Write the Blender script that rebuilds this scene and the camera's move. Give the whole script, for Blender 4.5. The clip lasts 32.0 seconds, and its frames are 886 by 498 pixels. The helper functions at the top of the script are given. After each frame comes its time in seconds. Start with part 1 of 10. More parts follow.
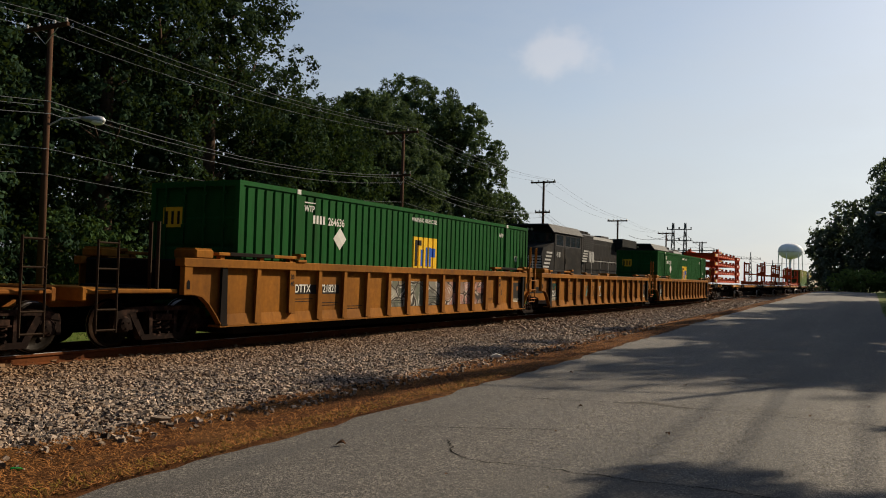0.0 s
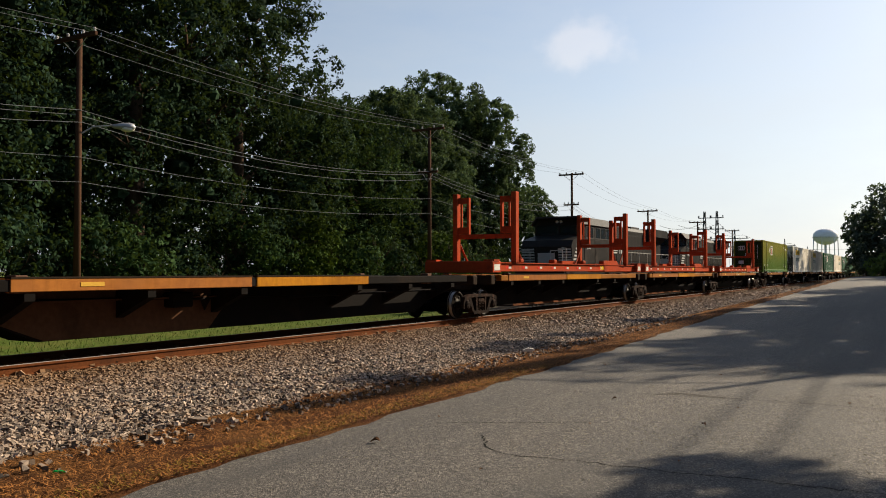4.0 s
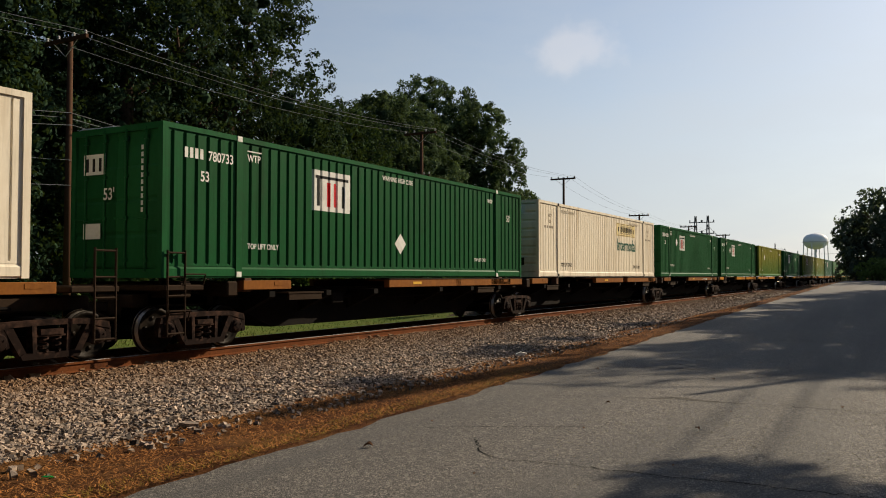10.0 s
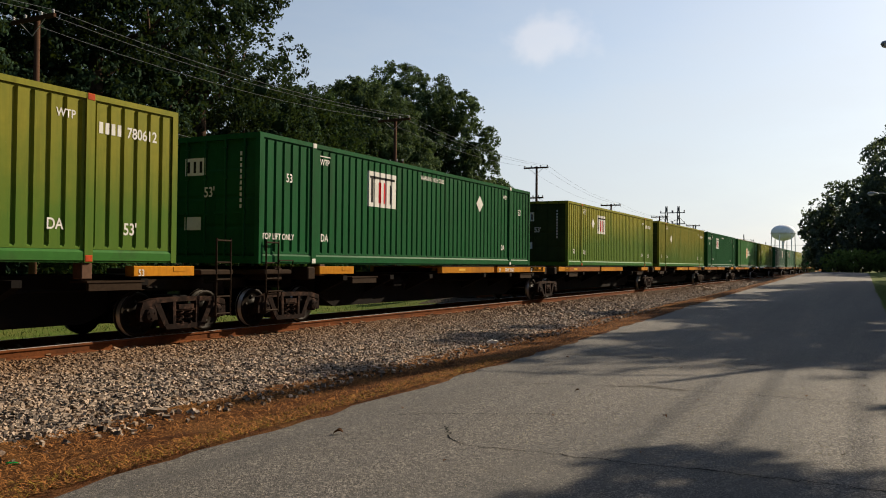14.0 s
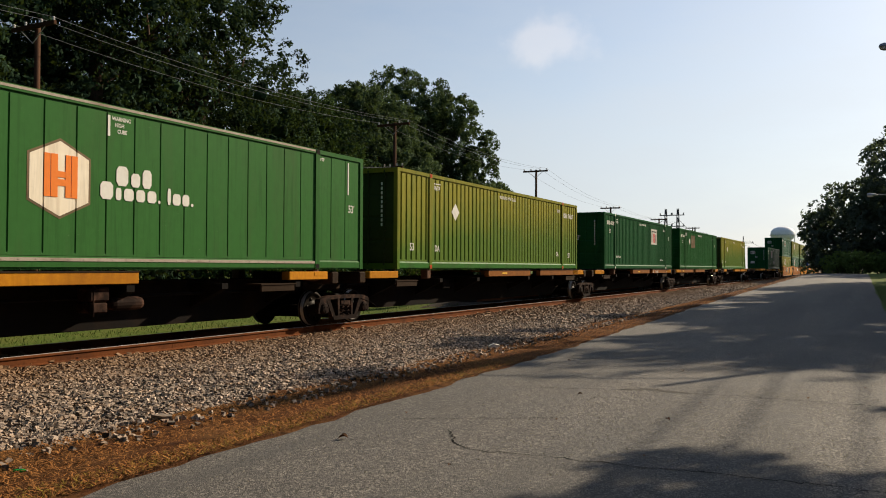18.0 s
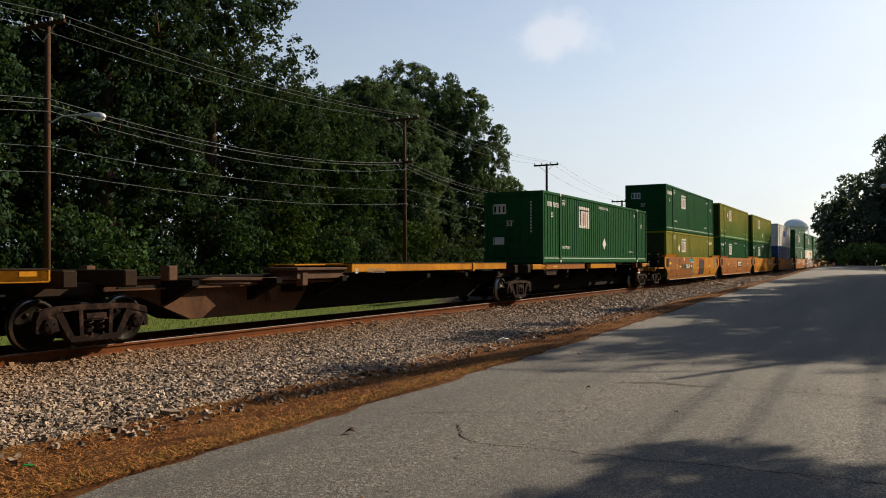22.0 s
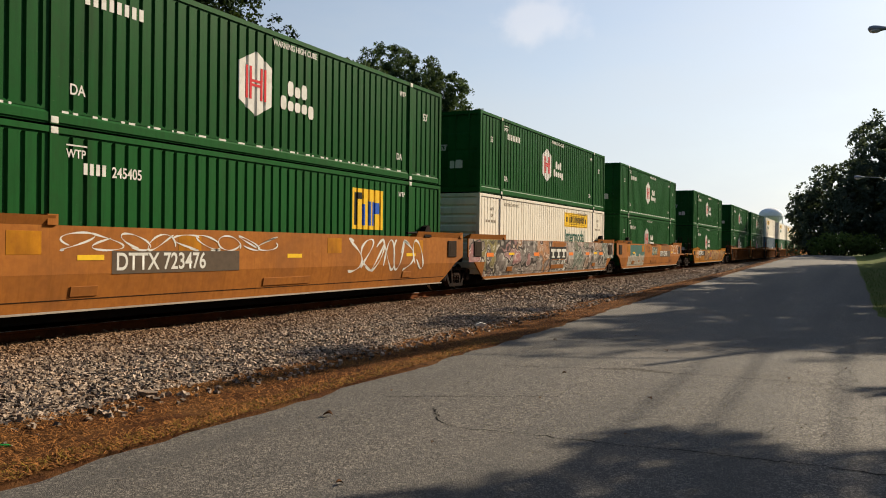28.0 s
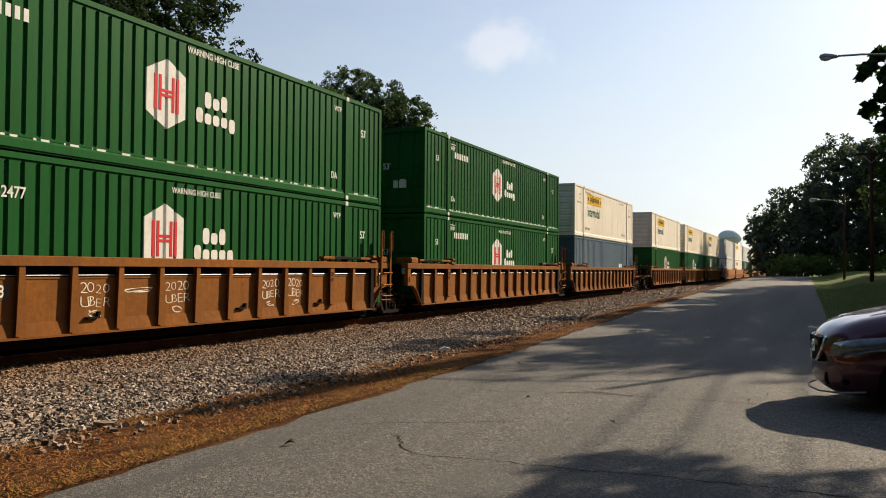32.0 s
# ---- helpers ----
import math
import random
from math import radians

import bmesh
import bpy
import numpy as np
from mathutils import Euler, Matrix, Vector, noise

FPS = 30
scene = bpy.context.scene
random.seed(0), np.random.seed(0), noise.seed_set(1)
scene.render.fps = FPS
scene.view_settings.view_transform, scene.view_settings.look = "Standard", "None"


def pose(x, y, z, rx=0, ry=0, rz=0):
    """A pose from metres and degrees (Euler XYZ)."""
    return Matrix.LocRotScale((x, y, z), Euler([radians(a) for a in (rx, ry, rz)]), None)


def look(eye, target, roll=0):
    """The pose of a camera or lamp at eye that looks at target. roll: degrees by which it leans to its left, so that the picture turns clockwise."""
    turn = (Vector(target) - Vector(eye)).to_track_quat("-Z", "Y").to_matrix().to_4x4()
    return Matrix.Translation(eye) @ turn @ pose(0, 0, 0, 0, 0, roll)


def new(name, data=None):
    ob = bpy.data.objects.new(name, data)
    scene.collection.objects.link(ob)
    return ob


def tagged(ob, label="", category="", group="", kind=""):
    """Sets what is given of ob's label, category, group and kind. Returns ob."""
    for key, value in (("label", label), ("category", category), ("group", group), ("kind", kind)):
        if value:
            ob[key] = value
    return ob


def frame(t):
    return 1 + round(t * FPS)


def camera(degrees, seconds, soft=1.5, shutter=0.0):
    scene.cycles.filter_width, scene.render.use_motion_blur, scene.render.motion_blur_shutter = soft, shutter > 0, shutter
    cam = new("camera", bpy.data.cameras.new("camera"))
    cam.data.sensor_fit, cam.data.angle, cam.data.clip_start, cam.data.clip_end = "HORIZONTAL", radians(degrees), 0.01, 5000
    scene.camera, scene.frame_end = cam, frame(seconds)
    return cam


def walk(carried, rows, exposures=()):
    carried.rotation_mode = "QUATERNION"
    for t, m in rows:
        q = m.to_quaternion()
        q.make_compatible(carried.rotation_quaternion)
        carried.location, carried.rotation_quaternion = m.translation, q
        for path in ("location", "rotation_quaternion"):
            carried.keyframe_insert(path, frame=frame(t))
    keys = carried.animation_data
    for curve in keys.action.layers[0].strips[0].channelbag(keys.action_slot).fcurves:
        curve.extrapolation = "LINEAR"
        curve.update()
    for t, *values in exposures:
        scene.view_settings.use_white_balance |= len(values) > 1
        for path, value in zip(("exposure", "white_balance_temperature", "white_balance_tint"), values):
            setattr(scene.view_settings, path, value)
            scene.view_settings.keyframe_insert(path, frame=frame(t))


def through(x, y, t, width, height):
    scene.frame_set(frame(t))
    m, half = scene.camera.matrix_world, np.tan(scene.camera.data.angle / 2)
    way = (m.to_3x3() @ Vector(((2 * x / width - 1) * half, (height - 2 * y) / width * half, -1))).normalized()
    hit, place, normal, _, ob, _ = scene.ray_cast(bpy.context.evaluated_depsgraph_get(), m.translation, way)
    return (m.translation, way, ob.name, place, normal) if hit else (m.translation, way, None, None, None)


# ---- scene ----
cam = camera(56.99, 32.0, soft=1.0)
EYE = 1.8
# seconds; sway of the hand-held camera in metres; pitch, roll, yaw in degrees (yaw 0 looks along the track)
ROWS = [
    (0.0, 0.007, -0.006, 0.000, 1.88, -1.57, 27.87),
    (0.5, 0.026, -0.005, 0.005, 2.05, -1.27, 27.98),
    (1.0, 0.002, -0.005, 0.025, 2.47, -1.89, 28.37),
    (1.5, 0.010, -0.006, 0.003, 2.40, -1.39, 28.63),
    (2.0, 0.024, -0.001, -0.009, 1.93, -0.67, 28.79),
    (2.5, 0.004, 0.004, 0.001, 1.52, -0.25, 29.45),
    (3.0, 0.006, 0.013, 0.004, 1.40, -0.06, 29.77),
    (3.5, 0.025, -0.002, 0.001, 1.61, -0.00, 30.01),
    (5.5, -0.037, 0.023, -0.011, 1.35, 0.10, 29.74),
    (6.0, -0.029, 0.033, -0.014, 1.51, 0.51, 29.93),
    (6.5, -0.019, 0.028, -0.012, 1.78, 0.30, 29.67),
    (7.0, 0.001, 0.031, -0.027, 1.76, 0.32, 30.00),
    (7.5, -0.024, 0.033, -0.014, 1.82, 0.60, 29.92),
    (8.0, -0.022, 0.036, -0.016, 1.90, 0.22, 29.73),
    (8.5, -0.038, 0.021, -0.012, 1.99, -0.00, 29.65),
    (9.0, -0.012, 0.020, -0.004, 2.03, 0.13, 29.63),
    (9.5, -0.015, 0.037, -0.008, 1.86, -0.17, 29.89),
    (10.0, -0.022, 0.025, -0.010, 1.86, -0.04, 29.40),
    (10.5, -0.013, 0.027, -0.011, 1.65, -0.06, 29.21),
    (11.0, -0.020, 0.035, -0.014, 1.52, -0.05, 28.95),
    (11.5, -0.026, 0.023, 0.000, 1.44, -0.05, 28.41),
    (12.0, -0.055, 0.017, -0.001, 1.63, -0.11, 28.07),
    (12.5, -0.019, 0.024, -0.023, 1.67, -0.59, 27.80),
    (13.0, -0.034, 0.031, -0.011, 1.13, 0.00, 27.21),
    (13.5, -0.010, 0.023, -0.020, 0.91, -0.54, 27.20),
    (14.0, -0.019, 0.030, -0.011, 1.00, -0.59, 27.47),
    (14.5, -0.036, 0.017, -0.012, 1.01, -0.56, 26.97),
    (16.5, -0.002, -0.018, 0.026, 1.07, -0.26, 27.62),
    (17.0, 0.001, -0.027, 0.005, 0.89, -0.35, 27.49),
    (17.5, 0.006, -0.026, 0.012, 0.80, -0.23, 27.41),
    (18.0, -0.028, -0.030, 0.005, 1.26, -0.24, 27.45),
    (18.5, -0.003, -0.021, 0.013, 1.33, -0.06, 27.64),
    (19.0, 0.009, -0.030, 0.006, 1.24, -0.12, 27.27),
    (19.5, 0.018, -0.013, -0.004, 0.77, -0.60, 27.51),
    (20.0, -0.009, -0.023, 0.004, 0.85, -0.93, 27.31),
    (20.5, -0.010, -0.011, 0.008, 0.94, -0.54, 27.71),
    (21.0, 0.023, -0.007, -0.002, 1.18, -0.08, 28.10),
    (21.5, -0.017, 0.003, -0.000, 1.35, 0.07, 28.37),
    (22.0, 0.020, 0.015, -0.006, 0.90, 0.16, 28.27),
    (22.5, -0.012, -0.006, -0.006, 1.12, -0.04, 28.19),
    (23.0, -0.015, 0.004, -0.006, 1.08, 0.46, 28.16),
    (23.5, -0.008, 0.010, -0.005, 1.01, 0.15, 27.96),
    (24.0, 0.000, 0.007, -0.015, 1.01, -0.01, 28.00),
    (24.5, 0.006, 0.018, -0.035, 1.21, -0.02, 28.67),
    (25.0, 0.003, 0.008, -0.027, 0.72, -0.16, 27.54),
    (25.5, 0.015, 0.005, -0.031, 0.56, -0.01, 27.58),
    (27.5, 0.031, -0.027, 0.011, -0.02, -0.78, 27.05),
    (28.0, 0.023, -0.036, 0.011, -0.23, -0.70, 26.71),
    (28.5, 0.038, -0.040, 0.028, -0.02, -0.83, 26.95),
    (29.0, 0.039, -0.038, 0.020, -0.17, -1.02, 26.93),
    (29.5, 0.036, -0.033, 0.023, -0.54, -1.25, 26.06),
    (30.0, 0.035, -0.031, 0.015, -0.43, -1.48, 25.80),
    (30.5, 0.031, -0.038, 0.015, -0.37, -1.63, 25.55),
    (31.0, 0.033, -0.049, 0.025, 0.29, -0.93, 26.07),
    (31.5, 0.040, -0.042, 0.012, 0.30, 0.16, 26.00),
    (32.0, 0.039, -0.034, 0.046, 1.38, -0.42, 24.21),
]
walk(cam, [(t, pose(x, y, EYE + z, 90 + pitch, roll, yaw)) for t, x, y, z, pitch, roll, yaw in ROWS],
     exposures=[(0, 0.58), (1.0, 0.8), (2.0, 0.75), (3, 0.86), (6, 0.96), (7.5, 0.96), (9, 0.68), (10, 0.66), (11, 0.82), (12, 0.79), (13, 0.85), (14, 0.86), (17, 0.84), (20, 0.88), (22, 0.92), (24, 1.07), (25.5, 1.07), (28, 0.9), (31, 0.97), (32, 1.0)])
# ---- light: low sun ahead and to the right, hazy summer sky ----
SUN_AZ, SUN_EL = 27.0, 28.0          # degrees right of the track's far end; above the horizon
world = bpy.data.worlds.new("sky")
scene.world = world
world.use_nodes = True
wn, wl = world.node_tree.nodes, world.node_tree.links
wn.clear()
w_out = wn.new("ShaderNodeOutputWorld")
w_bg = wn.new("ShaderNodeBackground")
w_sky = wn.new("ShaderNodeTexSky")
w_sky.sky_type = "NISHITA"
w_sky.sun_disc = False
w_sky.sun_elevation = radians(SUN_EL)
w_sky.sun_rotation = radians(SUN_AZ)
w_sky.air_density, w_sky.dust_density, w_sky.ozone_density = 1.0, 1.2, 2.0
w_bg.inputs["Strength"].default_value = 0.071
wl.new(w_bg.outputs[0], w_out.inputs[0])
# one thin cumulus puff low over the tracks
w_co = wn.new("ShaderNodeTexCoord")
w_no = wn.new("ShaderNodeTexNoise")
w_no.inputs["Scale"].default_value, w_no.inputs["Detail"].default_value = 19.0, 9.0
w_dir = wn.new("ShaderNodeVectorMath"); w_dir.operation = "SUBTRACT"
CLOUD = Vector((math.sin(radians(-20.15)) * math.cos(radians(15.6)), math.cos(radians(-20.15)) * math.cos(radians(15.6)), math.sin(radians(15.6))))
w_dir.inputs[1].default_value = CLOUD
w_sc = wn.new("ShaderNodeVectorMath"); w_sc.operation = "MULTIPLY"
w_sc.inputs[1].default_value = (22.0, 22.0, 45.0)
w_len = wn.new("ShaderNodeVectorMath"); w_len.operation = "LENGTH"
w_add = wn.new("ShaderNodeMath"); w_add.operation = "SUBTRACT"
w_mul = wn.new("ShaderNodeMath"); w_mul.operation = "MULTIPLY"
w_mul.inputs[1].default_value = 3.3
w_ramp = wn.new("ShaderNodeMapRange")
w_ramp.interpolation_type = "SMOOTHSTEP"
w_ramp.inputs["From Min"].default_value, w_ramp.inputs["From Max"].default_value = 0.12, 1.3
w_ramp.inputs["To Max"].default_value = 0.2
w_mix = wn.new("ShaderNodeMix"); w_mix.data_type = "RGBA"
w_mix.inputs["B"].default_value = (10.8, 9.4, 8.3, 1)
wl.new(w_co.outputs["Generated"], w_no.inputs["Vector"])
wl.new(w_co.outputs["Generated"], w_dir.inputs[0])
wl.new(w_dir.outputs[0], w_sc.inputs[0])
wl.new(w_sc.outputs[0], w_len.inputs[0])
wl.new(w_no.outputs["Fac"], w_mul.inputs[0])
wl.new(w_mul.outputs[0], w_add.inputs[0])
wl.new(w_len.outputs["Value"], w_add.inputs[1])
wl.new(w_add.outputs[0], w_ramp.inputs["Value"])
wl.new(w_ramp.outputs["Result"], w_mix.inputs["Factor"])
# summer haze whitens the sky towards the horizon
w_sep = wn.new("ShaderNodeSeparateXYZ")
wl.new(w_co.outputs["Generated"], w_sep.inputs[0])
w_hz = wn.new("ShaderNodeMapRange")
w_hz.interpolation_type = "SMOOTHSTEP"
w_hz.inputs["From Min"].default_value, w_hz.inputs["From Max"].default_value = 0.55, -0.05
w_hz.inputs["To Min"].default_value, w_hz.inputs["To Max"].default_value = 0.12, 0.85
wl.new(w_sep.outputs["Z"], w_hz.inputs["Value"])
w_haze = wn.new("ShaderNodeMix"); w_haze.data_type = "RGBA"
# thin drifting veils make it uneven
w_veil = wn.new("ShaderNodeTexNoise")
w_veil.inputs["Scale"].default_value, w_veil.inputs["Detail"].default_value, w_veil.inputs["Roughness"].default_value = 2.2, 6.0, 0.62
w_flat = wn.new("ShaderNodeVectorMath"); w_flat.operation = "MULTIPLY"
w_flat.inputs[1].default_value = (1.0, 1.0, 3.5)
wl.new(w_co.outputs["Generated"], w_flat.inputs[0])
wl.new(w_flat.outputs[0], w_veil.inputs["Vector"])
w_vr = wn.new("ShaderNodeMapRange")
w_vr.inputs["From Min"].default_value, w_vr.inputs["From Max"].default_value = 0.36, 0.66
w_vr.inputs["To Min"].default_value, w_vr.inputs["To Max"].default_value = -0.1, 0.12
wl.new(w_veil.outputs["Fac"], w_vr.inputs["Value"])
w_sum = wn.new("ShaderNodeMath"); w_sum.operation = "ADD"; w_sum.use_clamp = True
wl.new(w_hz.outputs["Result"], w_sum.inputs[0])
wl.new(w_vr.outputs["Result"], w_sum.inputs[1])
wl.new(w_sum.outputs[0], w_haze.inputs["Factor"])
wl.new(w_sky.outputs[0], w_haze.inputs["A"])
wl.new(w_haze.outputs["Result"], w_mix.inputs["A"])
# the haze glows towards the sun and is dimmer away from it
w_dot = wn.new("ShaderNodeVectorMath"); w_dot.operation = "DOT_PRODUCT"
w_dot.inputs[1].default_value = (math.sin(radians(SUN_AZ)), math.cos(radians(SUN_AZ)), 0.0)
wl.new(w_co.outputs["Generated"], w_dot.inputs[0])
w_fwd = wn.new("ShaderNodeMapRange")
w_fwd.inputs["From Min"].default_value, w_fwd.inputs["From Max"].default_value = -0.6, 1.0
w_fwd.inputs["To Min"].default_value, w_fwd.inputs["To Max"].default_value = 0.15, 1.03
wl.new(w_dot.outputs["Value"], w_fwd.inputs["Value"])
w_hcol = wn.new("ShaderNodeVectorMath"); w_hcol.operation = "SCALE"
w_hcol.inputs[0].default_value = (6.25, 6.65, 7.05)
wl.new(w_fwd.outputs["Result"], w_hcol.inputs["Scale"])
wl.new(w_hcol.outputs[0], w_haze.inputs["B"])
wl.new(w_mix.outputs["Result"], w_bg.inputs["Color"])
sun_data = bpy.data.lights.new("sun", "SUN")
sun_data.energy, sun_data.angle, sun_data.color = 4.6, radians(0.6), (1.0, 0.84, 0.62)
sun = new("sun", sun_data)
SUN_DIR = Vector((math.sin(radians(SUN_AZ)) * math.cos(radians(SUN_EL)), math.cos(radians(SUN_AZ)) * math.cos(radians(SUN_EL)), math.sin(radians(SUN_EL))))
sun.matrix_world = look(SUN_DIR * 200, (0, 0, 0))


# ---- materials ----
def mix_node(nt, a, b, fac, kind="MIX"):
    m = nt.nodes.new("ShaderNodeMix")
    m.data_type, m.blend_type = "RGBA", kind
    for sock, v in (("Factor", fac), ("A", a), ("B", b)):
        s = m.inputs[sock]
        if isinstance(v, bpy.types.NodeSocket):
            nt.links.new(v, s)
        else:
            s.default_value = v if sock == "Factor" else (*v, 1)
    return m.outputs["Result"]


def ramp_node(nt, v, lo, hi, t0=0.0, t1=1.0):
    r = nt.nodes.new("ShaderNodeMapRange")
    r.inputs["From Min"].default_value, r.inputs["From Max"].default_value = lo, hi
    r.inputs["To Min"].default_value, r.inputs["To Max"].default_value = t0, t1
    nt.links.new(v, r.inputs["Value"])
    return r.outputs["Result"]


def noise_node(nt, vec, scale, detail=4.0, rough=0.6):
    n = nt.nodes.new("ShaderNodeTexNoise")
    n.inputs["Scale"].default_value, n.inputs["Detail"].default_value, n.inputs["Roughness"].default_value = scale, detail, rough
    nt.links.new(vec, n.inputs["Vector"])
    return n.outputs["Fac"]


def stretch_node(nt, vec, s):
    m = nt.nodes.new("ShaderNodeMapping")
    m.inputs["Scale"].default_value = s
    nt.links.new(vec, m.inputs["Vector"])
    return m.outputs[0]


def surf(name, base, grain=None, stain=None, fine=40.0, coarse=1.2, amount=0.5, rough=0.6, metal=0.0, bump=0.0, streak=(1, 1, 1),
         vary=0.0, island=0.0, spec=0.03, coat=0.0, stain_lo=0.5, stain_hi=0.75, bump_scale=None, scuff=None):
    """Paint or stone: base colour broken up by a fine grain and by coarser stains, with relief."""
    m = bpy.data.materials.new(name)
    m.use_nodes = True
    nt = m.node_tree
    b = nt.nodes["Principled BSDF"]
    co = nt.nodes.new("ShaderNodeTexCoord").outputs["Object"]
    grain = grain or tuple(c * 0.7 for c in base)
    n1 = noise_node(nt, co, fine)
    col = mix_node(nt, base, grain, ramp_node(nt, n1, 0.35, 0.7, 0, amount))
    if stain:
        n2 = noise_node(nt, stretch_node(nt, co, streak), coarse, 6.0, 0.65)
        col = mix_node(nt, col, stain, ramp_node(nt, n2, stain_lo, stain_hi, 0, 0.85))
    if scuff:                                   # scratches and chipped spots
        n3 = noise_node(nt, stretch_node(nt, co, (1, 1, 3.5)), 5.0, 8.0, 0.75)
        col = mix_node(nt, col, scuff, ramp_node(nt, n3, 0.655, 0.7, 0, 0.75))
        n4 = noise_node(nt, stretch_node(nt, co, (1, 5, 0.3)), 1.6, 5.0, 0.7)
        col = mix_node(nt, col, tuple(c * 0.62 for c in base), ramp_node(nt, n4, 0.5, 0.68, 0, 0.6))
    for v, node, out in ((vary, "ShaderNodeObjectInfo", "Random"), (island, "ShaderNodeNewGeometry", "Random Per Island")):
        if v:
            r = nt.nodes.new(node).outputs[out]
            h = nt.nodes.new("ShaderNodeHueSaturation")
            nt.links.new(ramp_node(nt, r, 0, 1, 1 - v, 1 + v), h.inputs["Value"])
            nt.links.new(col, h.inputs["Color"])
            col = h.outputs[0]
    nt.links.new(col, b.inputs["Base Color"])
    b.inputs["Metallic"].default_value = metal
    b.inputs["Specular IOR Level"].default_value = spec
    b.inputs["Coat Weight"].default_value = coat
    nt.links.new(ramp_node(nt, n1, 0.2, 0.8, max(0.02, rough - 0.1), min(1, rough + 0.1)), b.inputs["Roughness"])
    if bump:
        bn = nt.nodes.new("ShaderNodeBump")
        bn.inputs["Strength"].default_value, bn.inputs["Distance"].default_value = 1.0, bump
        nt.links.new(noise_node(nt, co, bump_scale or fine * 1.3, 5.0), bn.inputs["Height"])
        nt.links.new(bn.outputs[0], b.inputs["Normal"])
    return m


def leaf_mat(name, c1, c2, through=0.18):
    m = bpy.data.materials.new(name)
    m.use_nodes = True
    nt = m.node_tree
    b = nt.nodes["Principled BSDF"]
    r = nt.nodes.new("ShaderNodeNewGeometry").outputs["Random Per Island"]
    co = nt.nodes.new("ShaderNodeTexCoord").outputs["Object"]
    col = mix_node(nt, c1, c2, r)
    # broad dark blotches put the shade inside the crown into the leaf colour
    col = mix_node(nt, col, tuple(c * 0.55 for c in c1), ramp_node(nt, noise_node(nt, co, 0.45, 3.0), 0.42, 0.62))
    nt.links.new(col, b.inputs["Base Color"])
    b.inputs["Roughness"].default_value = 0.7
    b.inputs["Specular IOR Level"].default_value = 0.02
    tr = nt.nodes.new("ShaderNodeBsdfTranslucent")
    nt.links.new(mix_node(nt, col, (0.12, 0.17, 0.015), 0.35), tr.inputs["Color"])
    mx = nt.nodes.new("ShaderNodeMixShader")
    mx.inputs[0].default_value = through
    nt.links.new(b.outputs[0], mx.inputs[1])
    nt.links.new(tr.outputs[0], mx.inputs[2])
    nt.links.new(mx.outputs[0], nt.nodes["Material Output"].inputs[0])
    return m


